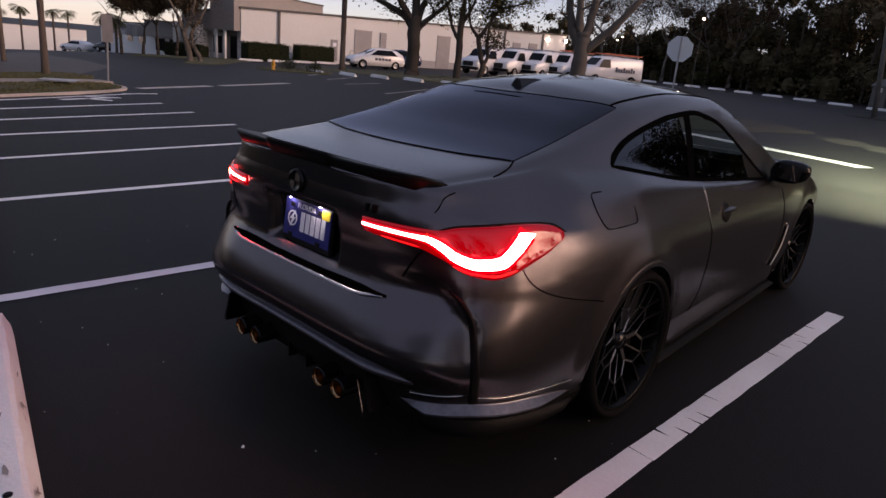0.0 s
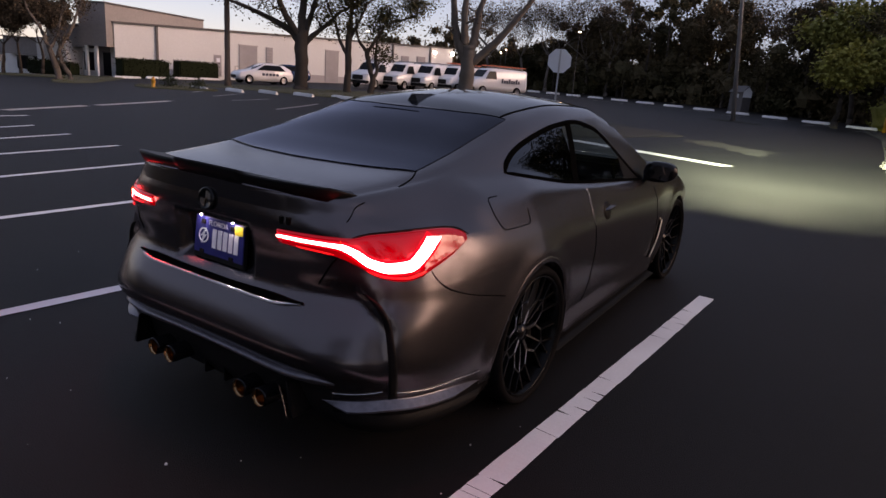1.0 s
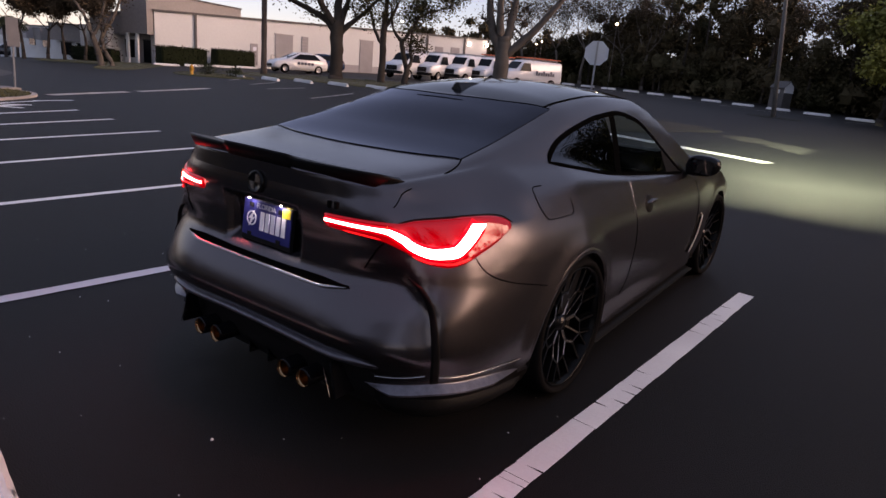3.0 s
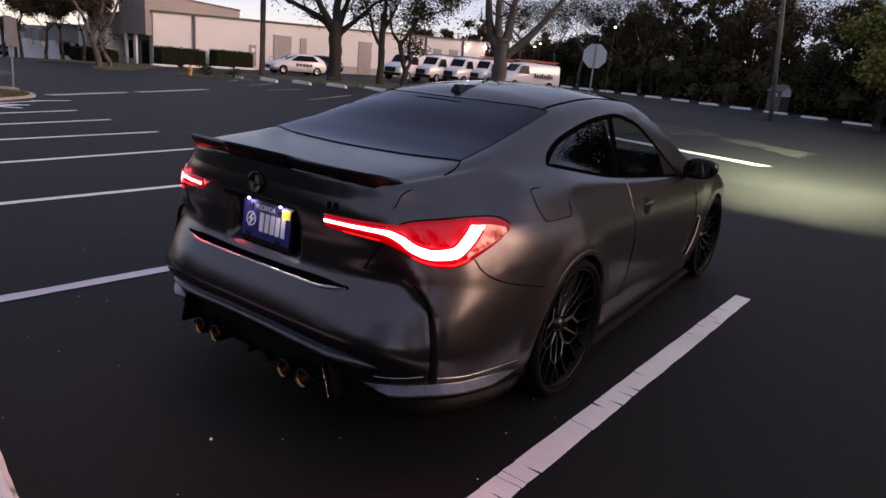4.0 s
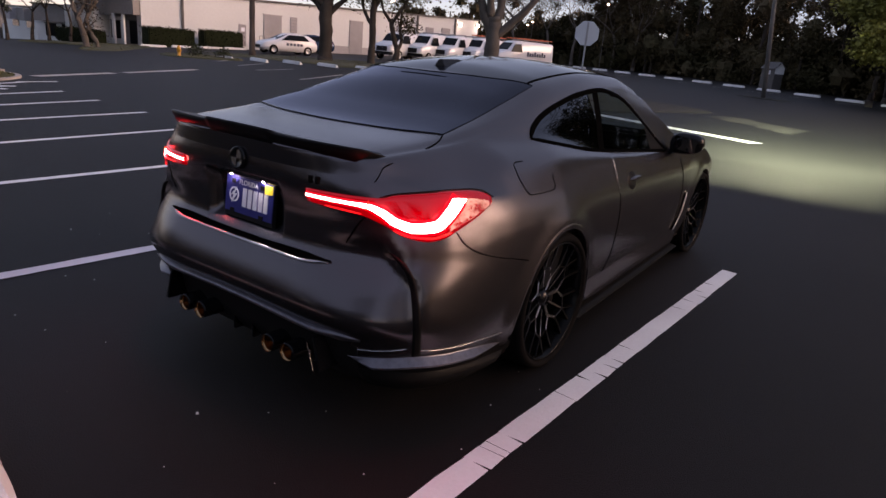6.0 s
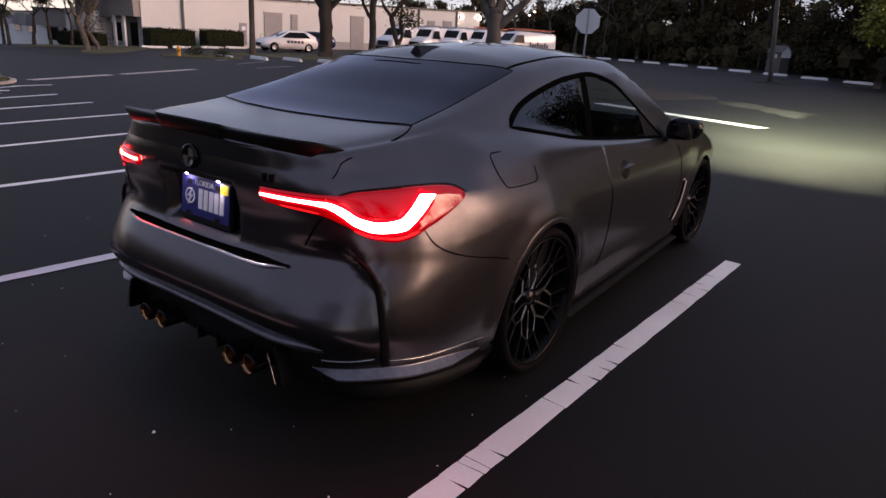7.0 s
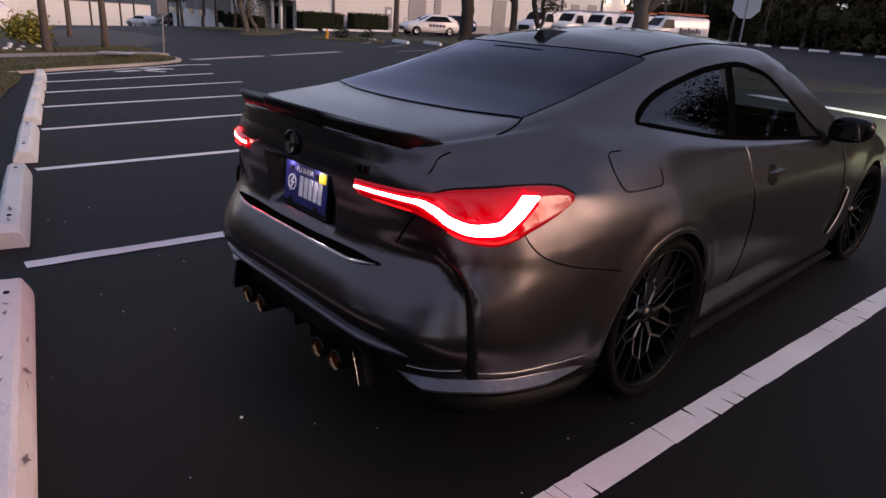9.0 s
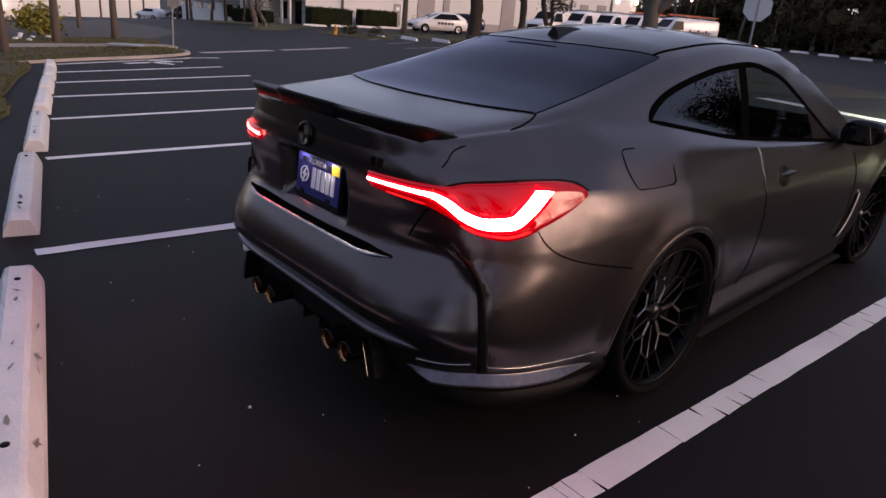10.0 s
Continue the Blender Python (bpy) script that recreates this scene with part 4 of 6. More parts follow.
# fuel flap on the right flank
v, f = ribbon(flank, [(-1.775, 1.02), (-1.78, 0.98), (-1.762, 0.925), (-1.735, 0.902), (-1.65, 0.899), (-1.53, 0.900), (-1.50, 0.92), (-1.498, 0.96)], 0.0038, 50)
piece("fuel_flap", v, f, GAP, coupe)
v, f = ribbon(flank, [(-1.775, 1.02), (-1.75, 1.029), (-1.69, 1.029)], 0.0038, 16)
piece("fuel_flap", v, f, GAP, coupe)

# spoiler: a swept lip with raised ends
rows = []
for i in range(73):
    x = -0.625 + 1.25 * i / 72
    ax = abs(x)
    yb = tail_y(min(ax, 0.66), 1.0) + 0.075 + (0.05 * max(0, ax - 0.56) / 0.065)
    zb = roof_z(min(ax, 0.64), yb)
    rise = 0.026 + (0.012 if ax < 0.20 else 0.0) + 0.02 * max(0, (ax - 0.5) / 0.2) ** 2
    back = 0.085 + (0.012 if ax < 0.20 else 0.0)
    taper = min(1, (0.625 - ax) / 0.06 + 0.08)
    zb -= 0.02 * (1 - taper)
    rows.append([Vector((x, yb + 0.05, zb + 0.002)), Vector((x, yb, zb + 0.010 * taper)), Vector((x, yb - back * 0.6 * taper, zb + rise * 0.7 * taper)), Vector((x, yb - back * taper, zb + rise * taper)),
                 Vector((x, yb - (back + 0.004) * taper, zb + (rise - 0.008) * taper)), Vector((x, yb - back * 0.75 * taper, zb - 0.026 * taper)), Vector((x, yb - 0.01, zb - 0.031 * taper))])
piece("spoiler", *sheet(rows), SATIN, coupe, "gloss black rear lip spoiler", True)

# tail lights
LENS_LOW = [(19.0, 0.88), (23.8, 0.872), (30.2, 0.862), (34.2, 0.836), (38.0, 0.797), (42.4, 0.783), (44.8, 0.792), (48.1, 0.824), (53.2, 0.872), (56.4, 0.908)]
LENS_TOP = [(18.8, 0.93), (23.6, 0.931), (29.8, 0.932), (33.2, 0.933), (36.0, 0.947), (40.2, 0.954), (45.8, 0.958), (49.2, 0.957), (52.8, 0.949), (56.2, 0.920)]
BAR_MID = [(19.5, 0.908), (25.9, 0.906), (31.3, 0.901), (33.9, 0.882), (36.4, 0.851), (39.7, 0.833), (43.0, 0.838), (45.3, 0.874), (47.6, 0.928)]
LAMPS = pair("tail_light", band(skin, LENS_LOW, LENS_TOP, 60, 14, 0.009, -0.002, 0.08), LENS, coupe, "red tail light lens with a lit bar")
WIDE = curve([0, 0.3, 0.45, 0.7, 1.0], [0.012, 0.015, 0.029, 0.043, 0.058])
for lamp, sgn in zip(LAMPS, (1, -1)):
    pts = along(BAR_MID, 60)
    c = [skin(*p, 0.0125) for p in pts]
    o = [skin(*p, 0.03) for p in pts]
    rows = []
    for i in range(60):
        t = (c[min(i + 1, 59)] - c[max(i - 1, 0)]).normalized()
        nn = (o[i] - c[i]).normalized()
        s = nn.cross(t).normalized() * float(WIDE(i / 59)) / 2
        lag = t * (s.length * 0.75 * soft(48, 59, i))  # the end is cut level
        rows.append([c[i] - s + lag - nn * 0.006, c[i] - s * 0.8 + lag * 0.9, c[i] + nn * 0.002, c[i] + s * 0.8 - lag * 0.9, c[i] + s - lag - nn * 0.006])
    # added glowing red strip under the bar, in place of its halo
    halo = []
    for i in range(60):
        t = (c[min(i + 1, 59)] - c[max(i - 1, 0)]).normalized()
        nn = (o[i] - c[i]).normalized()
        s = nn.cross(t).normalized() * (float(WIDE(i / 59)) * 0.5 + 0.008)
        halo.append([c[i] - s - nn * 0.006, c[i] - s * 0.9 - nn * 0.0018, c[i] + s * 0.9 - nn * 0.0018, c[i] + s - nn * 0.006])
    v, f = sheet(halo)
    piece("bar_halo", v if sgn == 1 else flip(v), f if sgn == 1 else [q[::-1] for q in f], HALO, lamp, "added red glow round the light bar", True)
    v, f = sheet(rows)
    piece("light_bar", v if sgn == 1 else flip(v), f if sgn == 1 else [q[::-1] for q in f], BAR, lamp, "glowing light bar", True)
    v, f = ribbon(skin, [(31.3, 0.886), (31.5, 0.921)], 0.004, 8, 0.0165)
    piece("lamp_joint", v if sgn == 1 else flip(v), f if sgn == 1 else [q[::-1] for q in f], AMBER, lamp, "amber joint between lamp halves")
    v, f = ribbon(skin, [(23.5, 0.881), (27, 0.877), (30.5, 0.871)], 0.005, 14, 0.012)
    piece("light_edge", v if sgn == 1 else flip(v), f if sgn == 1 else [q[::-1] for q in f], REDLIT, lamp)
    v, f = ribbon(skin, [(36, 0.823), (39, 0.803), (42.5, 0.797), (46, 0.815)], 0.008, 24, 0.012)
    piece("light_edge", v if sgn == 1 else flip(v), f if sgn == 1 else [q[::-1] for q in f], REDLIT, lamp)
for sgn in (1, -1):
    for a, z, power in ((34, 0.885, 0.9), (39.5, 0.842, 1.6), (44.5, 0.865, 1.6), (47, 0.91, 1.3)):
        p = skin(a, z, 0.055)
        spill = new("tail_light_spill", bpy.data.lights.new("tail_light_spill", "POINT"))
        spill.data.energy, spill.data.color, spill.data.shadow_soft_size = power * 0.11, (1.0, 0.03, 0.04), 0.03
        spill.matrix_world = CAR @ Matrix.Translation((p.x * sgn, p.y, p.z))
pair("lens_trim", ribbon(skin, LENS_TOP[3:], 0.007, 40, 0.0105), SATIN, coupe)
# centre brake light under the roof edge, off
v, f = ribbon(deck, [(-0.15, -1.40), (0.15, -1.40)], 0.009, 12, 0.005)
piece("brake_light", v, f, GLOSS, coupe, "unlit centre brake light")

# roundel, model badge and number plate
ry = tail_y(0, 0.978) - 0.004
v, f = lathe([(0.0, 0.006), (0.034, 0.006), (0.038, 0.009), (0.045, 0.009), (0.047, 0.0)], "z", 40)
m = Matrix.Translation((0, ry, 0.978)) @ Euler((radians(82), 0, 0)).to_matrix().to_4x4()
piece("roundel", [m @ Vector(p) for p in v], f, GLOSS, coupe, "round black badge with grey quarters", True)
for a in (0, 180):
    v = [m @ Vector((0, 0, 0.0085))] + [m @ Vector((0.032 * math.cos(radians(a + 9 * k)), 0.032 * math.sin(radians(a + 9 * k)), 0.0085)) for k in range(11)]
    piece("roundel_quarter", v, [(0, k, k + 1) for k in range(1, 11)], BRIGHT, coupe)
for x, w in ((0.395, 0.016), (0.425, 0.018)):
    bm = bmesh.new()
    box(bm, x, x + w, tail_y(x, 0.965) - 0.005, tail_y(x, 0.965) + 0.01, 0.950, 0.978, 0.002)
    part("model_badge", bm, DISC, coupe)
pm = Matrix.Translation((0.0, tail_y(0, 0.80) + 0.028, 0.806)) @ Euler((radians(-6), 0, 0)).to_matrix().to_4x4()


def on_plate(name, x0, x1, z0, z1, y0, y1, mat, parent, label="", bevel=0.0):
    bm = bmesh.new()
    box(bm, x0, x1, y0, y1, z0, z1, bevel, pm)
    return part(name, bm, mat, parent, label)


holder = on_plate("plate_frame", -0.160, 0.160, -0.098, 0.082, -0.004, 0.012, BLACK, coupe, "black number plate frame", 0.004)
plate = on_plate("number_plate", -0.152, 0.152, -0.076, 0.076, -0.008, -0.0035, PLATE, holder, "blue number plate with white bars", 0.001)
for k in range(5):
    on_plate("plate_bar", -0.038 + 0.034 * k, -0.014 + 0.034 * k, -0.044, 0.034, -0.0105, -0.0075, PLATE_W, holder)
rm = pm @ pose(-0.095, -0.0078, -0.002, 90, 0, 0)
v, f = lathe([(0.031, 0.0), (0.031, 0.0028), (0.025, 0.0028), (0.025, 0.0)], "z", 32)
piece("plate_ring", [rm @ Vector(p) for p in v], f, PLATE_W, holder)
flash = [(0.016, 0.034), (-0.020, -0.006), (-0.002, -0.002), (-0.014, -0.036), (0.020, 0.006), (0.003, 0.003)]
piece("plate_sign", [rm @ Vector((x, z, h)) for h in (0.0, 0.0032) for x, z in flash], [(5, 4, 3, 2, 1, 0), (6, 7, 8, 9, 10, 11)] + [(k, (k + 1) % 6, 6 + (k + 1) % 6, 6 + k) for k in range(6)], PLATE_W, holder)
on_plate("sticker", 0.098, 0.146, 0.036, 0.072, -0.0105, -0.0075, STICKER, holder)
for x in (-0.1, 0.085):
    on_plate("plate_screw", x - 0.012, x + 0.012, 0.046, 0.064, -0.012, -0.0075, BLACK, holder)
    on_plate("plate_screw", x - 0.012, x + 0.012, -0.076, -0.060, -0.012, -0.0075, BLACK, holder)
text = bpy.data.curves.new("state", "FONT")  # the word on the plate
text.body, text.size, text.align_x, text.extrude = "FLORIDA", 0.030, "CENTER", 0.0006
cast_word = new("plate_word", text)
lettering = new("plate_word", bpy.data.meshes.new_from_object(cast_word))
bpy.data.objects.remove(cast_word)
lettering.matrix_basis = pm @ pose(-0.005, -0.010, 0.046, 90, 0, 0)
lettering.data.materials.append(PLATE_W)
lettering.parent = holder
for x in (-0.1, 0.1):
    on_plate("plate_light", x - 0.004, x + 0.004, 0.0835, 0.0845, -0.026, -0.022, LED, coupe, "lit number plate lamp")

# exhausts and diffuser fins
for sgn in (-1, 1):
    for x in (0.212, 0.328):
        v, f = lathe([(0.0, 0.06), (0.030, 0.06), (0.032, -0.085), (0.036, -0.100), (0.039, -0.090), (0.039, 0.10)], "x", 28)
        m = Matrix.Translation((sgn * x + (0.02 if sgn > 0 else -0.02), -2.49, 0.258)) @ Euler((0, 0, radians(90))).to_matrix().to_4x4()
        tip = piece("exhaust_pipe", [m @ Vector(p) for p in v], f, [GLOSS, TIP], coupe, "burnt bronze exhaust tip", True, [1 if 28 <= i < 28 * 3 else 0 for i in range(28 * 5)])
for x in (-0.13, 0.0, 0.13):
    bm = bmesh.new()
    box(bm, x - 0.006, x + 0.006, -2.48, -2.2, 0.17, 0.33, 0.003)
    part("diffuser_fin", bm, GLOSS, coupe)
for sgn in (-1, 1):
    bm = bmesh.new()
    box(bm, -0.008, 0.008, -0.15, 0.05, -0.055, 0.09, 0.003, pose(sgn * 0.50, -2.42, 0.28, 0, -14 * sgn, 0))
    part("diffuser_blade", bm, GLOSS, coupe)
    v, f = ribbon(lambda x, z, o=0: Vector((sgn * x, -2.585 - o, z)), [(0.462, 0.345), (0.50, 0.235)], 0.004, 10)
    piece("blade_edge", v, f, BRIGHT, coupe)

# mirrors, handles, vents, antenna
for sgn in (1, -1):
    rows = []
    for k in range(17):
        u = -1 + k / 8
        h, dp = 0.072 * (1 - abs(u) ** 3.2) ** 0.5 * (1 - 0.12 * u), 0.062 * (1 - abs(u) ** 4) ** 0.5
        rows.append([pose(sgn * 0.885, 0.46, 0.985, 0, 6 * sgn, 6 * sgn) @ Vector((sgn * 0.112 * u, (0.9 if math.cos(w) < 0 else 1.35) * dp * math.copysign(abs(math.cos(w)) ** 0.6, math.cos(w)) + 0.02 * u, h * math.copysign(abs(math.sin(w)) ** 0.75, math.sin(w)) + 0.012 * u)) for w in [2 * math.pi * j / 20 for j in range(21)]])
    v, f = sheet(rows)
    mirror = piece("wing_mirror", v, f if sgn < 0 else [q[::-1] for q in f], GLOSS, coupe, "gloss black wing mirror", True)
    bm = bmesh.new()
    box(bm, -0.076, 0.076, -0.004, 0.0, -0.046, 0.046, 0.002, pose(sgn * 0.885, 0.403, 0.985, 0, 6 * sgn, 6 * sgn))
    part("mirror_glass", bm, MIRROR, mirror)
    bm = bmesh.new()
    box(bm, -0.07, 0.07, -0.03, 0.03, -0.012, 0.012, 0.008, pose(sgn * 0.79, 0.45, 0.925, 0, -22 * sgn, 0))
    part("mirror_arm", bm, GLOSS, mirror)
    v, f = lathe([(0.0, 0.001), (0.030, 0.001), (0.048, 0.002), (0.052, 0.007)], "x", 24)
    cup = [flank(-0.445 + p[1] * 1.25, 0.822 + p[2], 0.006 - p[0]) for p in v]
    piece("handle_cup", cup if sgn > 0 else flip(cup), f if sgn > 0 else [q[::-1] for q in f], SATIN, coupe, "", True)
    v, f = band(flank, [(-0.485, 0.826), (-0.42, 0.817), (-0.34, 0.822)], [(-0.482, 0.838), (-0.42, 0.846), (-0.34, 0.842)], 24, 6, 0.030, 0.004, 0.3)
    piece("door_handle", v if sgn > 0 else flip(v), f if sgn > 0 else [q[::-1] for q in f], PAINT, coupe, "", True)
pair("fender_vent", band(flank, [(0.67, 0.31), (0.735, 0.43), (0.76, 0.53), (0.77, 0.62)], [(0.72, 0.31), (0.78, 0.43), (0.80, 0.53), (0.805, 0.62)], 20, 4, 0.012, -0.002), GLOSS, coupe, "black fender vent")
pair("fender_vent_edge", ribbon(flank, [(0.690, 0.325), (0.755, 0.43), (0.778, 0.53), (0.786, 0.60)], 0.021, 20, 0.016), VENT, coupe, "bright fender vent edge")
bm = bmesh.new()
fin = [bm.verts.new(p) for p in ((-0.042, -1.26, 1.360), (0.042, -1.26, 1.360), (0.045, -0.98, 1.400), (-0.045, -0.98, 1.400), (-0.010, -1.255, 1.410), (0.010, -1.255, 1.410), (0.012, -1.12, 1.414), (-0.012, -1.12, 1.414))]
for q in ((0, 1, 5, 4), (1, 2, 6, 5), (2, 3, 7, 6), (3, 0, 4, 7), (4, 5, 6, 7)):
    bm.faces.new([fin[k] for k in q])
part("roof_antenna", bm, GLOSS, coupe, "black shark-fin roof antenna")
for sgn in (1, -1):
    v, f = lathe([(0.0, 0.03), (0.05, 0.02), (0.06, -0.02)], "x", 20)
    piece("headlight", [(sgn * 0.36 + p[1] * 1.4, 2.12 + p[0], 0.60 + p[2]) for p in v], f, HEAD, coupe, "lit white headlight", True)
    # flat low beam: a far part and two weaker parts that reach closer to the nose
    for power, aim, flat, side in ((23000, -0.22, 0.135, 1.1), (8500, -0.675, 0.169, 1.5), (4200, -1.30, 0.205, 2.4)):
        beam = new("headlight_beam", bpy.data.lights.new("headlight_beam", "SPOT"))
        beam.data.energy, beam.data.spot_size, beam.data.spot_blend, beam.data.color, beam.data.shadow_soft_size = power, radians(50), 1.0, (0.66, 1.0, 0.72), 0.06
        beam.matrix_world = CAR @ look((sgn * 0.50, 2.45, 0.63), (sgn * 0.5 + side, 16.0, aim)) @ Matrix.Diagonal((1, flat, 1, 1))



# wheels
def wheel(at, name="wheel"):
    hub = new(name)
    hub.parent = coupe
    hub.matrix_basis = pose(*at)
    w = 0.142
    prof = [(0.294, 0.10), (0.300, 0.128), (0.309, 0.140), (0.321, 0.142), (0.333, 0.132), (0.340, 0.112), (0.342, 0.06), (0.342, -0.1), (0.33, -0.14), (0.26, -0.13)]
    v, f = lathe(prof, "x", 72)
    tyre = piece("tyre", v, f, RUBBER, hub, "black low-profile tyre", True)
    v, f = lathe([(0.299, 0.128), (0.295, 0.134), (0.288, 0.128), (0.278, 0.10), (0.268, 0.05), (0.260, -0.12), (0.0, -0.12)], "x", 72)
    rim = piece("rim", v, f, [RIM, MACHINED], hub, "black forged rim with a machined web of spokes", True, [0 for i in range(72 * 6)])
    vs, fs, sl = [], [], []

    def beam_(r0, a0, r1, a1, wd):
        p = [1.083 * np.array([r * math.cos(radians(a)), r * math.sin(radians(a))]) for r, a in ((r0, a0), (r1, a1))]
        dx = [0.070 + 0.045 * (r / 0.26) ** 1.3 for r in (r0, r1)]
        d = (p[1] - p[0]) / np.linalg.norm(p[1] - p[0])
        s = np.array([-d[1], d[0]]) * wd / 2
        base = len(vs)
        for q, x in zip(p, dx):
            for e, o in ((-1.5, -0.030), (-1.0, -0.003), (-0.75, 0.0), (0.75, 0.0), (1.0, -0.003), (1.5, -0.030)):
                vs.append((x + o, *(q + s * e)))
        for k in range(5):
            fs.append((base + k, base + k + 1, base + 7 + k, base + 6 + k))
            sl.append(1 if k == 2 and r0 < 0.13 else 0)
    for k in range(5):
        a = 72 * k + 8
        beam_(0.040, a, 0.105, a, 0.024)
        beam_(0.050, a + 36, 0.180, a + 36, 0.012)
        for s in (1, -1):
            beam_(0.103, a, 0.160, a + 17 * s, 0.015)
            beam_(0.158, a + 17 * s, 0.266, a + 11 * s, 0.014)
            beam_(0.158, a + 17 * s, 0.182, a + 36 * s, 0.013)
            beam_(0.182, a + 36 * s, 0.266, a + 28 * s, 0.012)
    piece("spoke_web", vs, fs, [RIM, MACHINED], hub, "", False, sl)
    v, f = lathe([(0.0, 0.085), (0.030, 0.085), (0.034, 0.078), (0.05, 0.072), (0.06, 0.02)], "x", 28)
    piece("hub_cap", v, f, GLOSS, hub, "", True)
    v, f = lathe([(0.0, 0.0), (0.19, 0.0), (0.19, -0.03)], "x", 48)
    piece("brake_disc", v, f, DISC, hub, "", True)
    bm = bmesh.new()
    box(bm, -0.05, 0.035, 0.10, 0.20, -0.10, 0.10, 0.02)
    part("brake_caliper", bm, BLACK, hub)
    return hub


first = wheel((0.802, -AXLE, WHEEL_R))
for at, turn in (((0.672, FRONT_AXLE, WHEEL_R), 0), ((-0.802, -AXLE, WHEEL_R), 180), ((-0.672, FRONT_AXLE, WHEEL_R), 180)):
    copy_thing(first, pose(*at, 0, 0, turn))


# ---- trees ----
def leaf_quads(rng, centre, n, spread, size, vs, fs, squash=0.7):
    for _ in range(n):
        p = centre + Vector((rng.gauss(0, 1) * spread, rng.gauss(0, 1) * spread, rng.gauss(0, 1) * spread * squash))
        d = Vector((rng.uniform(-1, 1), rng.uniform(-1, 1), rng.uniform(-1, 0.6))).normalized()
        s = d.cross(Vector((rng.uniform(-1, 1), rng.uniform(-1, 1), rng.uniform(-1, 1)))).normalized()
        l = size * rng.uniform(0.6, 1.4)
        b = len(vs)
        vs += [p, p + d * l * 0.5 + s * l * 0.3, p + d * l, p + d * l * 0.5 - s * l * 0.3]
        fs.append((b, b + 1, b + 2, b + 3))


def tree(x, y, height, radius, seed, fork=0.35, leaves=26, size=0.16, limbs=4, levels=4, spread=0.5, leaf=LEAF, label="", name="oak_tree", lean=(0, 0), droop=0.0, paths=(), turn=0.0, bark=BARK):
    """A tree from a trunk that forks again and again; paths: main limbs as lists of (across, deep, up, radius), turned in plan."""
    rng = random.Random(seed)
    t = thing(name, (x, y, ground_z(x, y)), label, "tree")
    bm = bmesh.new()
    tips = []

    def grow(p, d, r, length, level):
        path, radii = [p], [r]
        n = 4
        for i in range(n):
            d = (d + Vector((rng.uniform(-1, 1), rng.uniform(-1, 1), rng.uniform(-0.3, 0.7))) * 0.20).normalized()
            p = p + d * length / n
            path.append(p)
            radii.append(r * (1 - 0.45 * (i + 1) / n))
        tube(bm, path, radii, 10 if level == 0 else 7 if level < 3 else 4, level < 2)
        if level >= levels - 1:
            tips.append((path[2], level))
            tips.append((p, level))
        if level < levels:
            for k in range(limbs if level == 0 else rng.choice((2, 3, 3))):
                a = rng.uniform(0, 6.28) if level else 6.28 * k / limbs + rng.uniform(-0.4, 0.4)
                out = Vector((math.cos(a), math.sin(a), rng.uniform(0.25, 1.0) - droop * level))
                start = path[-1] if (k == 0 or level == 0) else path[rng.choice((2, 3))]
                grow(start, (d * 0.6 + out * spread * 1.5).normalized(), radii[-1] * rng.uniform(0.6, 0.85), length * rng.uniform(0.62, 0.9), level + 1)
    base_d = Vector((lean[0], lean[1], 1)).normalized()
    if paths:
        m = pose(0, 0, 0, 0, 0, turn)
        for row in paths:
            pts = [m @ Vector(q[:3]) for q in row]
            fine, radii = [], []
            for i in range(len(pts) - 1):
                p0, p1, p2, p3 = pts[max(i - 1, 0)], pts[i], pts[i + 1], pts[min(i + 2, len(pts) - 1)]
                for j in range(4):
                    u = j / 4
                    fine.append(0.5 * (2 * p1 + (p2 - p0) * u + (2 * p0 - 5 * p1 + 4 * p2 - p3) * u * u + (3 * p1 - p0 - 3 * p2 + p3) * u ** 3) + Vector((rng.uniform(-1, 1), rng.uniform(-1, 1), 0)) * 0.03)
                    radii.append((row[i][3] + (row[i + 1][3] - row[i][3]) * u) * rng.uniform(0.94, 1.06))
            fine.append(pts[-1])
            radii.append(row[-1][3])
            tube(bm, fine, radii, 12)
            if row is paths[0]:
                continue
            d = (fine[-1] - fine[-3]).normalized()
            for k in range(3):
                grow(fine[-1], (d + Vector((rng.uniform(-1, 1), rng.uniform(-1, 1), rng.uniform(-0.2, 0.6))) * spread).normalized(), radii[-1] * 0.7, height * 0.13, 2)
            for i in range(5, len(fine) - 1, 2):
                out = Vector((rng.uniform(-1, 1), rng.uniform(-1, 1), rng.uniform(-0.2, 0.8))).normalized()
                grow(fine[i], out, radii[i] * 0.35, height * 0.09, 3)
    else:
        flare = [Vector((0, 0, -0.2)), Vector((0, 0, 0.10)), Vector((0, 0, 0.45))]
        tube(bm, flare, [radius * 1.3, radius * 1.12, radius * 1.0], 12)
        grow(Vector((0, 0, 0.4)), base_d, radius, height * fork, 0)
    part("trunk", bm, bark, t, "", True)
    if leaves:
        vs, fs = [], []
        for p, level in tips:
            leaf_quads(rng, p, leaves, height * 0.045, size, vs, fs)
        piece("crown", vs, fs, leaf, t)
    return t


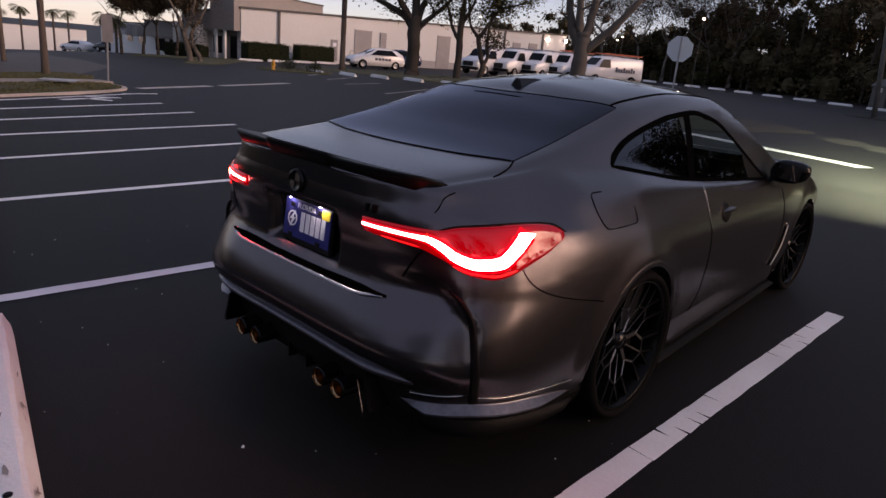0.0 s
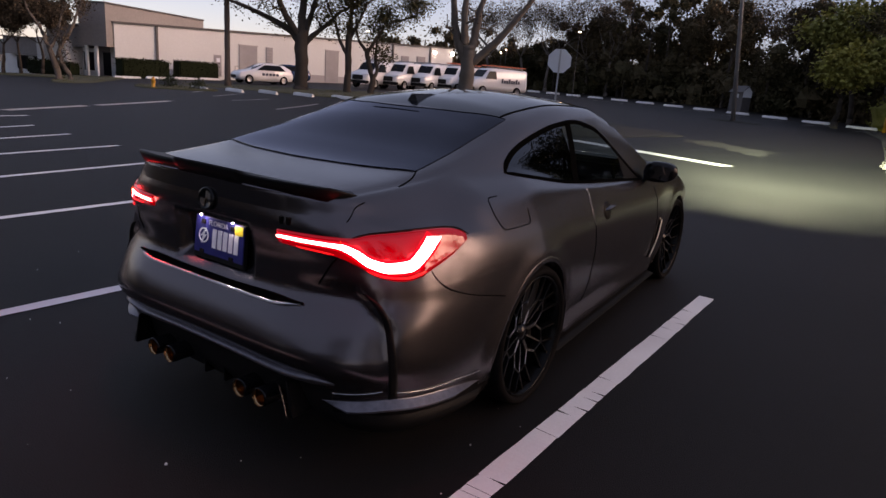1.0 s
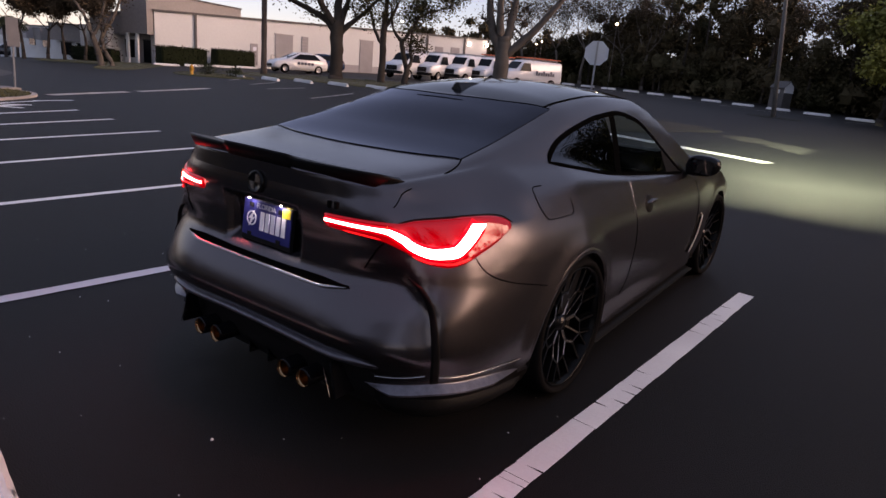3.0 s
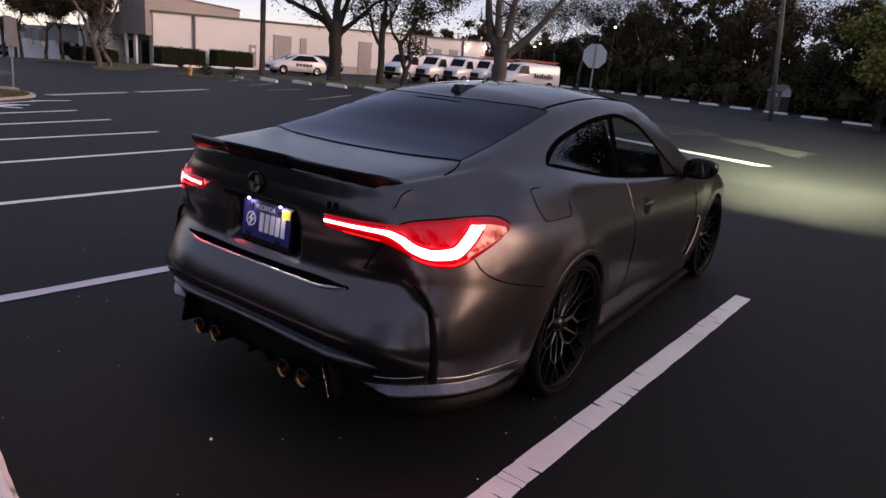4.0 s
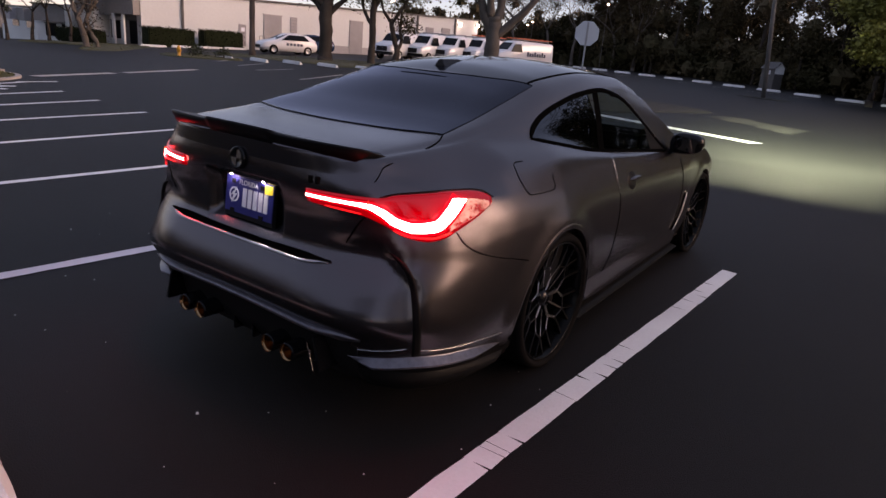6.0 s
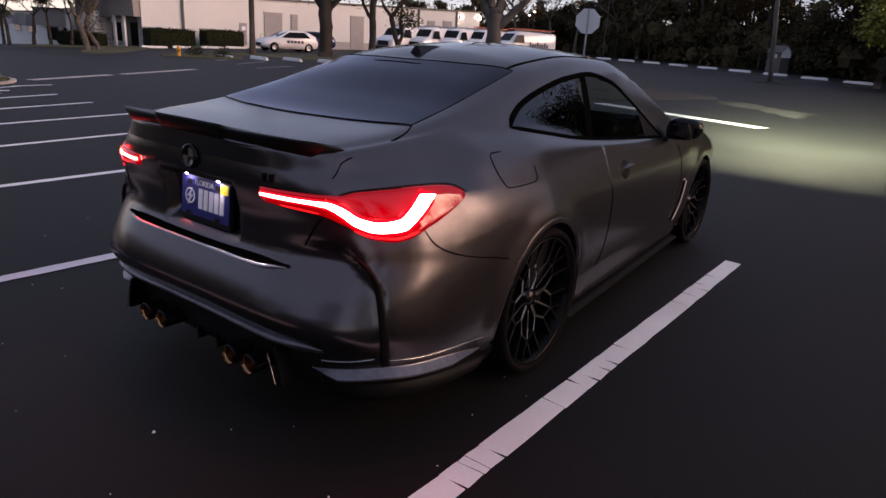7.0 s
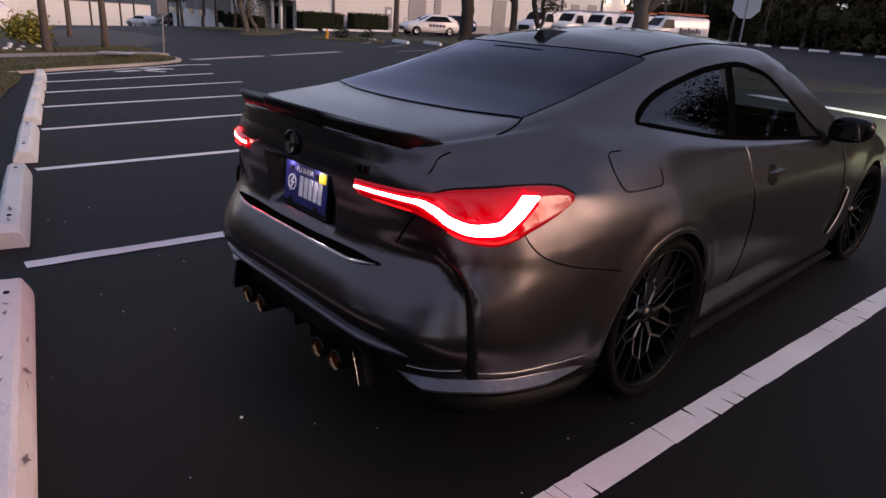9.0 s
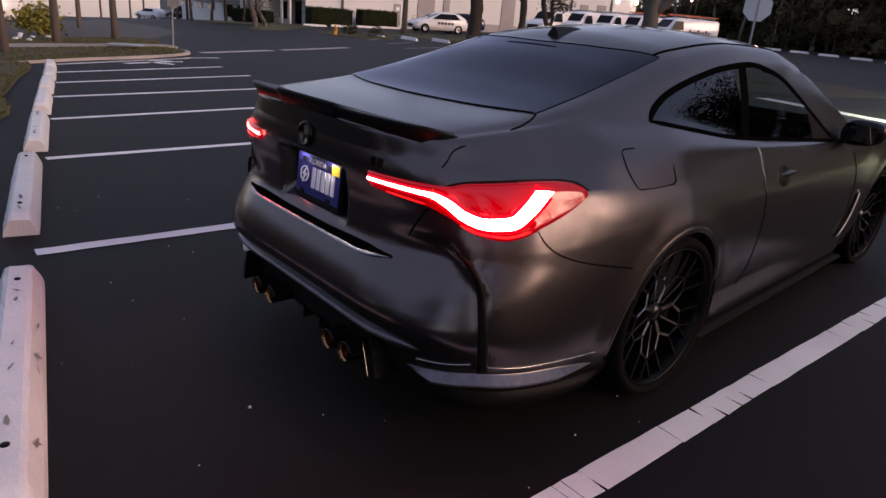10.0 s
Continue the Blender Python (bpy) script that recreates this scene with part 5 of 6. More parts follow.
OAK = [[(0, 0, -0.2, 0.56), (0, 0, 0.12, 0.46), (0.02, 0, 0.6, 0.40), (0, 0, 1.8, 0.38), (-0.04, 0, 3.0, 0.40), (-0.02, 0, 3.5, 0.34)],
       [(-0.1, 0, 2.8, 0.24), (-0.6, 0.1, 3.4, 0.20), (-1.5, 0.2, 3.9, 0.16), (-3.0, 0.2, 4.5, 0.12), (-4.3, 0.3, 4.9, 0.08)],
       [(-0.1, 0, 3.1, 0.24), (-0.9, -0.4, 4.2, 0.18), (-1.5, -0.8, 5.6, 0.14), (-1.8, -1.0, 7.0, 0.10)],
       [(0, 0, 3.2, 0.30), (0.02, 0.3, 4.4, 0.24), (0.1, 0.5, 6.0, 0.18), (0.0, 0.4, 7.6, 0.10)],
       [(0.1, 0, 2.7, 0.20), (0.7, 0, 3.3, 0.16), (1.4, -0.2, 3.9, 0.13), (2.3, -0.3, 4.8, 0.09), (3.2, -0.3, 5.2, 0.06)],
       [(0.12, 0, 3.1, 0.22), (0.5, 0.2, 4.4, 0.17), (1.0, 0.4, 6.0, 0.12)]]
tree(-27.2, 26.0, 9.0, 0.42, 11, leaves=16, size=0.13, levels=4, spread=0.8, leaf=LEAF, label="broad oak with a thick dark trunk and thin leaves", paths=OAK, turn=44)
SLIM = [[(0, 0, -0.2, 0.30), (0, 0, 0.2, 0.23), (0.03, 0, 1.6, 0.20), (0.0, 0, 3.0, 0.20), (0.05, 0, 4.2, 0.16)],
        [(0, 0, 2.2, 0.12), (-0.5, 0.1, 3.0, 0.10), (-0.8, 0.2, 4.0, 0.07), (-1.3, 0.2, 5.0, 0.05)],
        [(0.05, 0, 3.9, 0.15), (0.1, 0.2, 5.0, 0.11), (0.0, 0.2, 6.4, 0.07)],
        [(0.02, 0, 3.2, 0.12), (0.5, -0.2, 4.0, 0.09), (1.0, -0.3, 5.2, 0.06)]]
tree(-24.8, 27.5, 8.5, 0.24, 12, leaves=40, size=0.13, levels=4, spread=0.9, leaf=LEAF, label="slim oak with a dense low crown", paths=SLIM, turn=40)
TWISTED = [[(0.1, 0, -0.2, 0.26), (0.05, 0, 0.2, 0.20), (0.12, 0, 0.9, 0.17), (-0.15, 0, 1.8, 0.16), (-0.3, 0, 2.6, 0.15)],
           [(0.1, 0, 0.7, 0.13), (0.35, 0.1, 1.5, 0.11), (0.2, 0.1, 2.3, 0.09), (0.35, 0.1, 3.3, 0.07)],
           [(-0.28, 0, 2.5, 0.12), (-0.8, -0.1, 3.1, 0.09), (-1.0, -0.1, 4.2, 0.06)],
           [(-0.25, 0, 2.5, 0.13), (0.3, 0.2, 3.4, 0.10), (0.9, 0.2, 4.2, 0.07), (2.0, 0.2, 4.6, 0.05)]]
tree(-23.7, 28.4, 7.5, 0.20, 23, leaves=34, size=0.13, levels=4, spread=0.9, leaf=LEAF, label="twisted young oak with low hanging leaves", paths=TWISTED, turn=38)
FORKED = [[(0, 0, -0.3, 0.66), (0, 0, 0.15, 0.56), (0, 0, 0.8, 0.50), (0, 0, 2.0, 0.46), (0, 0, 2.9, 0.46), (0.0, 0, 3.3, 0.36)],
          [(-0.15, 0, 2.4, 0.30), (-0.65, 0, 3.4, 0.28), (-1.0, 0.1, 4.6, 0.24), (-1.15, 0.2, 6.0, 0.19), (-1.5, 0.3, 7.6, 0.13)],
          [(-0.1, 0, 2.9, 0.28), (-0.35, -0.3, 4.2, 0.24), (-0.45, -0.4, 5.5, 0.20), (-0.2, -0.5, 7.4, 0.14)],
          [(0.1, 0, 2.8, 0.30), (0.35, 0.2, 4.2, 0.25), (0.55, 0.3, 5.6, 0.20), (1.1, 0.5, 7.4, 0.14)],
          [(0.2, 0, 2.2, 0.26), (1.1, -0.1, 3.1, 0.24), (1.9, -0.2, 3.9, 0.21), (2.9, -0.3, 5.2, 0.17), (3.9, -0.3, 6.6, 0.12), (4.4, -0.3, 8.0, 0.08)]]
tree(-19.4, 32.7, 11.0, 0.44, 14, leaves=4, size=0.12, levels=4, spread=0.7, leaf=LEAF_DRY, label="large bare tree with a forked pale trunk", paths=FORKED, turn=31, bark=PALE_BARK)
STEMS = [[(-0.15, 0, -0.2, 0.22), (-0.15, 0, 0.3, 0.17), (-0.35, 0, 1.2, 0.15), (-0.6, 0, 2.0, 0.13), (-0.9, 0, 3.0, 0.10)],
         [(0.45, 0, -0.2, 0.17), (0.4, 0, 0.3, 0.13), (0.05, 0, 1.0, 0.12), (0.0, 0.1, 1.7, 0.11), (0.5, 0.1, 2.6, 0.09), (1.0, 0.1, 3.8, 0.06)],
         [(-0.5, 0, 1.7, 0.11), (-0.1, 0.1, 2.4, 0.09), (0.2, 0.1, 3.6, 0.06)],
         [(-0.85, 0, 2.8, 0.09), (-1.3, 0, 3.5, 0.07), (-1.6, 0, 4.4, 0.05)]]
tree(-36.8, 16.7, 6.0, 0.2, 15, leaves=7, size=0.13, levels=4, spread=0.8, leaf=LEAF_DRY, label="small bare tree with two leaning pale stems", paths=STEMS, turn=61, bark=PALE_BARK)
for k, (x, y, h) in enumerate(((-51.2, 18.6, 5.0), (-50.6, 20.0, 4.6), (-49.6, 20.7, 5.2), (-48.0, 21.4, 4.8), (-46.6, 21.6, 5.0))):
    tree(x, y, h, 0.12, 16 + k, 0.36, 40, 0.15, 4, 4, 0.62, LEAF_DRY, "brown-leaved tree with a slim trunk before the grey office")


for k, (x, y, h) in enumerate(((13.5, -7.5, 10.5), (13.0, 0.5, 11.0), (10.0, -14.5, 10.0), (12.5, 8.0, 11.5), (3.5, -18.0, 10.0), (14.0, 16.0, 12.0), (7.2, 11.8, 9.0), (9.4, 15.0, 10.0))):
    tree(x, y, h, 0.26, 101 + k, 0.26, 5, 0.16, 4, 5, 0.7, LEAF, "spreading oak beside the lot, mirrored in the coupe")


for k, (x, y, h) in enumerate(((1.6, 57.0, 12.0), (4.6, 53.5, 14.0), (8.0, 50.5, 13.0))):
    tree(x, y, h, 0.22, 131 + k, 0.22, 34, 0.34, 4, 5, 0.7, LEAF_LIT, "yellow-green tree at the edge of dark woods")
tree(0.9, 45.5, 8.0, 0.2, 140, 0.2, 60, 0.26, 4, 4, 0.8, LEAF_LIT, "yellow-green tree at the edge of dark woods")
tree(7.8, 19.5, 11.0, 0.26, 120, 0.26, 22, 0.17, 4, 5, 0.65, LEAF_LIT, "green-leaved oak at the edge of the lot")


PINE = [[(0, 0, -0.2, 0.24), (0, 0, 0.3, 0.18), (0.08, 0, 2.5, 0.16), (0.22, 0, 5.0, 0.14), (0.5, 0, 8.5, 0.10), (0.7, 0, 11.0, 0.06)],
        [(0.2, 0, 4.6, 0.05), (-0.5, 0.2, 5.2, 0.04), (-1.4, 0.3, 5.3, 0.03)],
        [(0.3, 0, 6.0, 0.05), (1.2, -0.2, 6.6, 0.04), (2.0, -0.2, 6.9, 0.03)],
        [(0.5, 0, 8.4, 0.05), (-0.3, 0.2, 9.2, 0.04), (-1.0, 0.2, 9.6, 0.03)]]
for k, (x, y) in enumerate(((4.0, 38.5), (4.7, 34.5), (6.3, 31.0))):
    tree(x, y, 7.0, 0.18, 150 + k, leaves=22, size=0.16, levels=4, spread=0.8, leaf=LEAF, label="slim pine with a bare pale trunk on a lawn", name="pine_tree", paths=PINE, turn=-6 - 25 * k, bark=PALE_BARK)


def palm(x, y, height, radius, seed, fronds=22, crown=True, label="tall palm with a bare trunk", length=2.0):
    rng = random.Random(seed)
    t = thing("palm_tree", (x, y, ground_z(x, y)), label, "tree", "palms")
    bm = bmesh.new()
    n = 14
    tube(bm, [(0.02 * math.sin(i * 0.7) * i / n, 0, -0.2 + (height + 0.2) * i / n) for i in range(n + 1)], [radius * (1.5 if i == 0 else 1.12 if i == 1 else 1 + 0.05 * (-1) ** i) for i in range(n + 1)], 12)
    part("trunk", bm, PALM_BARK, t, "", True)
    vs, fs = [], []
    for k in range(fronds):
        a, up = 6.28 * k / fronds + rng.uniform(-0.2, 0.2), rng.uniform(-0.5, 0.9)
        p, d = Vector((0, 0, height)), Vector((math.cos(a), math.sin(a), up)).normalized()
        s = Vector((-math.sin(a), math.cos(a), 0))
        for i in range(12):
            p = p + d * length / 12
            d = (d + Vector((0, 0, -0.13))).normalized()
            for e in (-1, 1):
                l = length * 0.35 * math.sin(math.pi * (i + 1.2) / 13.5)
                b = len(vs)
                q = p + s * e * l + d * l * 0.6 + Vector((0, 0, -l * 0.3))
                vs += [p, p + d * 0.07, q]
                fs.append((b, b + 1, b + 2))
    piece("fronds", vs, fs, PALM_LEAF, t)
    return t


palm(-31.0, 23.6, 9.5, 0.16, 31, label="tall slim palm with a straight dark trunk")
palm(-13.5, -1.0, 7.5, 0.06, 32)
palm(-16.6, 0.68, 8.0, 0.085, 33)
palm(-18.6, 2.65, 8.0, 0.085, 34)
for k, (x, y, h) in enumerate(((-24.5, 2.6, 5.5), (-28.5, 4.4, 6.0), (-27.0, 3.2, 5.0))):
    palm(x, y, h, 0.08, 40 + k)
for k, (x, y, h) in enumerate(((-83.0, 16.5, 4.6), (-86.0, 20.0, 4.4), (-85.0, 22.0, 4.8), (-84.0, 25.0, 4.5), (-88.0, 28.0, 4.7), (-80.0, 12.0, 4.6), (-78.0, 9.0, 4.4))):
    palm(x, y, h, 0.11, 50 + k, 18, label="slim palm before a white hall", length=1.2)
palm(-62.9, 22.2, 3.3, 0.12, 60, 26, label="short palm with a full round crown", length=1.3)
palm(-61.6, 22.6, 3.0, 0.12, 61, 26, label="short palm with a full round crown", length=1.2)


def bush(x, y, w, h, seed, leaf, label, name="bush", n=900, size=0.08):
    rng = random.Random(seed)
    vs, fs = [], []
    for k in range(10):
        c = Vector((rng.uniform(-1, 1) * w * 0.3, rng.uniform(-1, 1) * w * 0.3, h * rng.uniform(0.25, 0.75)))
        leaf_quads(rng, c, n // 10, w * 0.17, size, vs, fs)
    ob = thing(name, (x, y, ground_z(x, y)), label, "bush")
    piece("foliage", [(p.x, p.y, max(0.01, p.z)) for p in vs], fs, leaf, ob)
    bm = bmesh.new()
    for k in range(5):
        tube(bm, [(0, 0, 0), (rng.uniform(-0.3, 0.3) * w, rng.uniform(-0.3, 0.3) * w, h * 0.6)], [0.02, 0.008], 5)
    part("stem", bm, BARK, ob)
    return ob


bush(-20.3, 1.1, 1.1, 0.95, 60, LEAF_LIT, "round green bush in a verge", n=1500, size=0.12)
bush(4.6, 18.6, 2.0, 1.3, 63, LEAF_DARK, "dark low bush on a lawn corner", n=2600, size=0.10)
bush(-28.9, 18.0, 1.3, 0.7, 61, PALM_LEAF, "low ornamental grass clump beside a hydrant", n=700)
bush(-27.0, 18.4, 0.8, 0.5, 62, PALM_LEAF, "low ornamental grass clump beside a hydrant", n=400)


def hedge(x0, y0, x1, y1, h, w, seed, label="clipped dark green hedge"):
    """A clipped hedge: a core of foliage and many small leaves over it."""
    rng = random.Random(seed)
    p, q = Vector((x0, y0, 0)), Vector((x1, y1, 0))
    L = (q - p).length
    ob = thing("hedge", (x0, y0, ground_z((x0 + x1) / 2, (y0 + y1) / 2)), label, "hedge", "hedges", math.degrees(math.atan2(y1 - y0, x1 - x0)))
    bm = bmesh.new()
    box(bm, 0.05, L - 0.05, -w / 2 + 0.05, w / 2 - 0.05, 0.0, h - 0.05, 0.08)
    part("core", bm, HEDGE, ob)
    vs, fs = [], []
    for _ in range(int(L * 260)):
        face = rng.random()
        if face < 0.4:
            c = Vector((rng.uniform(0, L), -w / 2, rng.uniform(0, h)))
        elif face < 0.75:
            c = Vector((rng.uniform(0, L), rng.uniform(-w / 2, w / 2), h))
        elif face < 0.9:
            c = Vector((rng.uniform(0, L), w / 2, rng.uniform(0, h)))
        else:
            c = Vector((rng.choice((0, L)), rng.uniform(-w / 2, w / 2), rng.uniform(0, h)))
        leaf_quads(rng, c, 1, 0.03, 0.12, vs, fs)
    piece("foliage", vs, fs, HEDGE, ob)


hedge(-43.9, 24.6, -43.5, 28.3, 1.35, 1.2, 70)
hedge(-43.4, 29.0, -42.9, 32.4, 1.35, 1.2, 71)
hedge(-51, 22.2, -46.5, 22.9, 1.0, 1.0, 72)


# ---- woods on the far side: uneven masses of leaves on trunks ----
SKYLINE = curve([88, 93.4, 94.4, 95.6, 96.8, 97.8, 108, 110, 112, 114, 117, 119, 122], [13, 13, 4.0, 3.4, 4.2, 13, 13, 6.0, 4.0, 3.4, 2.6, 2.0, 1.5])


def wood(name, line, depth, low, high, count, seed, leaf, label, size=0.4, per=90, rim=False):
    """A stretch of trees; rim: they keep below the skyline (degrees over the lot's middle)."""
    rng = random.Random(seed)
    w = thing(name, (0, 0, 0), label, "woods", kind="stuff")
    vs, fs, bm = [], [], bmesh.new()
    cv, cf = [], []
    for i in range(count):
        t = i / count * (len(line) - 1)
        k = min(int(t), len(line) - 2)
        a, b = Vector((*line[k], 0)), Vector((*line[k + 1], 0))
        p = a.lerp(b, t - k) + Vector((rng.uniform(-1, 1), rng.uniform(0, 1) * depth, 0))
        z0 = ground_z(p.x, p.y)
        h = rng.uniform(low, high)
        if rim:
            far = math.hypot(p.x - 2, p.y + 4.2)
            h = min(h, rng.uniform(0.88, 1.0) * (1.5 - z0 + far * math.tan(radians(float(SKYLINE(math.degrees(math.atan2(p.y + 4.2, p.x - 2))))))))
        tube(bm, [(p.x, p.y, z0 - 0.3), (p.x + rng.uniform(-0.5, 0.5), p.y, z0 + h * 0.8)], [0.2, 0.08], 6)
        for j in range(7):
            f = rng.random()
            c = Vector((p.x + rng.gauss(0, 1.2), p.y + rng.gauss(0, 1.2), z0 + h * (0.08 + 0.9 * f)))
            rad = rng.uniform(1.0, 1.8) * (1.2 - 0.6 * f) * (min(1, h / 7) if rim else 1)
            leaf_quads(rng, c, per, rad * 0.62, size, vs, fs)
            base = len(cv)
            for u in range(5):
                for v in range(8):
                    th, ph = math.pi * (u + 0.5) / 5, 2 * math.pi * v / 8
                    rr = rad * rng.uniform(0.35, 0.75)
                    cv.append(c + Vector((rr * math.sin(th) * math.cos(ph), rr * math.sin(th) * math.sin(ph), rr * math.cos(th))))
            for u in range(4):
                for v in range(8):
                    cf.append((base + u * 8 + v, base + u * 8 + (v + 1) % 8, base + (u + 1) * 8 + (v + 1) % 8, base + (u + 1) * 8 + v))
    part("trunks", bm, BARK, w)
    piece("leaf_mass", cv, cf, leaf, w)
    piece("leaves", vs, fs, leaf, w)


wood("woods_far", [(-50, 72), (-43, 76), (-36, 79), (-24, 74), (-12, 68), (0, 62), (14, 56), (26, 48)], 9, 8.0, 13.5, 140, 80, LEAF_DARK, "dense dark woods beyond the lot", 0.30, 200, True)
wood("woods_understory", [(-30, 79), (-18, 74), (-6, 68), (6, 62), (18, 55), (28, 47)], 3, 2.6, 4.5, 90, 86, LEAF_DARK, "dark undergrowth between the trunks of the woods", 0.5, 50)
wood("woods_edge", [(3.5, 50), (9, 44), (16, 38)], 5, 6, 11, 16, 81, LEAF_LIT, "green trees at the edge of the woods, leaves coloured as if lit", 0.3, 70)
# two unseen stretches, added to hide low sky from the coupe's paint
wood("added_woods_back", [(-34, -17), (-18, -19), (-4, -23), (8, -25)], 6, 3.5, 6.0, 26, 83, LEAF_DARK, "unseen dark trees added behind the lawn, mirrored in the coupe", 0.4, 60)
wood("added_woods_side", [(21, -26), (23, -10), (24, 6), (26, 24), (28, 40)], 5, 7, 11, 34, 84, LEAF_DARK, "unseen dark trees added along the lot's side, mirrored in the coupe", 0.4, 60)
wood("woods_behind", [(-52, 66), (-44, 82), (-36, 92)], 8, 5, 8, 16, 82, LEAF_DARK, "far treeline behind the warehouse")
for k, (x, y, h) in enumerate(((-38.5, 71, 11), (-35, 74, 12), (-31.5, 73, 12), (-27.5, 76, 12.5), (-24, 74, 13), (-12, 78, 14), (-5.2, 70, 12), (-3.2, 66, 11), (7, 66, 14))):
    tree(x, y, h, 0.22, 90 + k, 0.30, 6, 0.20, 4, 5, 0.6, LEAF_DRY, "tall bare tree rising over the woods", bark=PALE_BARK)
# small hut with a pale gable among the trees
hut = thing("hut", (-6.6, 60.6, ground_z(-6.6, 60.6) + 0.75), "small dark hut with a pale gable among trees", "hut", turn=-45)
hut.scale = (0.62, 0.62, 0.62)
bm = bmesh.new()
box(bm, -2.9, 0.0, -0.7, 0.7, -1.5, 1.75)
part("wall", bm, TRIM, hut)
bm = bmesh.new()
vv = [bm.verts.new(p) for p in ((0.004, -0.7, 0.9), (0.004, 0.7, 0.9), (0.004, 0.7, 1.75), (0.004, 0.0, 2.45), (0.004, -0.7, 1.75), (0.06, -0.7, 0.9), (0.06, 0.7, 0.9), (0.06, 0.7, 1.75), (0.06, 0.0, 2.45), (0.06, -0.7, 1.75))]
bm.faces.new(vv[:5]), bm.faces.new(vv[:4:-1])
for k in range(5):
    bm.faces.new((vv[k], vv[(k + 1) % 5], vv[5 + (k + 1) % 5], vv[5 + k]))
part("gable", bm, STUCCO, hut, "pale painted gable")
for e in (-1, 1):
    bm = bmesh.new()
    vv = [bm.verts.new((x, e * y, z + h)) for h in (0, 0.07) for x, y, z in ((-3.0, 0, 2.46), (0.2, 0, 2.46), (0.2, 0.95, 1.52), (-3.0, 0.95, 1.52))]
    for q in ((0, 1, 2, 3), (7, 6, 5, 4), (0, 4, 5, 1), (1, 5, 6, 2), (2, 6, 7, 3), (3, 7, 4, 0)):
        bm.faces.new([vv[i] for i in q])
    part("roof", bm, TRIM, hut, "dark sloping roof")
bm = bmesh.new()
box(bm, -1.5, -0.9, -0.74, -0.69, 0.8, 1.35)
part("window", bm, SIGN_BACK, hut)


# ---- buildings ----
def wall_block(parent, name, x0, x1, y0, y1, z0, z1, mat, label="", bevel=0.0):
    bm = bmesh.new()
    box(bm, x0, x1, y0, y1, z0, z1, bevel)
    return part(name, bm, mat, parent, label)


def frame_at(name, ax, ay, bx, by, label, category):
    """A thing whose x runs along a facade from a to b, and whose -y faces the lot."""
    t = thing(name, (ax, ay, ground_z((ax + bx) / 2, (ay + by) / 2)), label, category, "", math.degrees(math.atan2(by - ay, bx - ax)))
    return t, math.hypot(bx - ax, by - ay)


wh, L = frame_at("warehouse", -46.1, 26.3, -35.6, 57.2, "long white stucco warehouse with a dark roof edge and grey shutters", "building")
Z0 = wh.matrix_world.translation.z
H = 3.70 - Z0
FALL = 0.027  # the roof edge climbs gently along the hall


def pitched(ob):
    """Lifts a block's upper edge with the roof's fall."""
    for v in ob.data.vertices:
        if v.co.z > H - 0.01:
            v.co.z += FALL * v.co.x
    return ob


pitched(wall_block(wh, "wall", -0.46, L, 0, 14, -1, H, STUCCO))
wall_block(wh, "base_band", 13.5, L + 0.02, -0.03, 0.5, -1, 0.95 - Z0, BASE_GREY)
pitched(wall_block(wh, "roof", -0.6, L + 0.15, -0.15, 14.1, H, H + 0.14, TRIM, "dark metal roof edge"))
for x in (2.58, 8.2, 24.9, 29.6):
    pitched(wall_block(wh, "downpipe", x - 0.09, x + 0.09, -0.13, 0.02, 0.0, H, TRIM))
for x, w, h in ((9.2, 1.6, 2.95), (17.4, 1.4, 3.2)):
    sh = wall_block(wh, "shutter", x, x + w, -0.05, 0.1, 0, h - Z0, SHUTTER, "grey roller shutter")
    wall_block(sh, "frame", x - 0.07, x + w + 0.07, -0.07, 0.1, h - Z0, h - Z0 + 0.07, BASE_GREY)
    for k in range(int((h - Z0) / 0.3)):
        wall_block(sh, "slat", x + 0.03, x + w - 0.03, -0.075, -0.045, 0.3 * k + 0.02, 0.3 * k + 0.27, SHUTTER)
for x, w, h in ((7.05, 0.62, 2.0), (22.5, 0.6, 3.3)):
    dr = wall_block(wh, "door", x, x + w, -0.05, 0.1, 0, h - Z0, SHUTTER, "grey steel door")
    wall_block(dr, "window", x + 0.2, x + w - 0.12, -0.065, -0.045, h - Z0 - 0.55, h - Z0 - 0.25, PLATE_W)
for x, w, z0, z1 in ((11.6, 0.62, 1.7, 2.98), (25.95, 0.95, 2.58, 3.4), (27.9, 1.1, 2.8, 3.5)):
    lv = wall_block(wh, "louvre", x, x + w, -0.05, 0.1, z0 - Z0, z1 - Z0, SHUTTER, "grey wall louvre")
    for k in range(5):
        za = z0 - Z0 + (z1 - z0) * (k + 0.1) / 5
        wall_block(lv, "slat", x + 0.04, x + w - 0.04, -0.075, -0.045, za, za + (z1 - z0) * 0.15, BASE_GREY)
rail = wall_block(wh, "railing", 8.3, 9.2, -1.4, -1.36, 0.93, 0.97, STEEL)
for x in (8.3, 8.75, 9.2):
    wall_block(rail, "rail_post", x - 0.02, x + 0.02, -1.41, -1.35, 0.0, 0.93, STEEL)
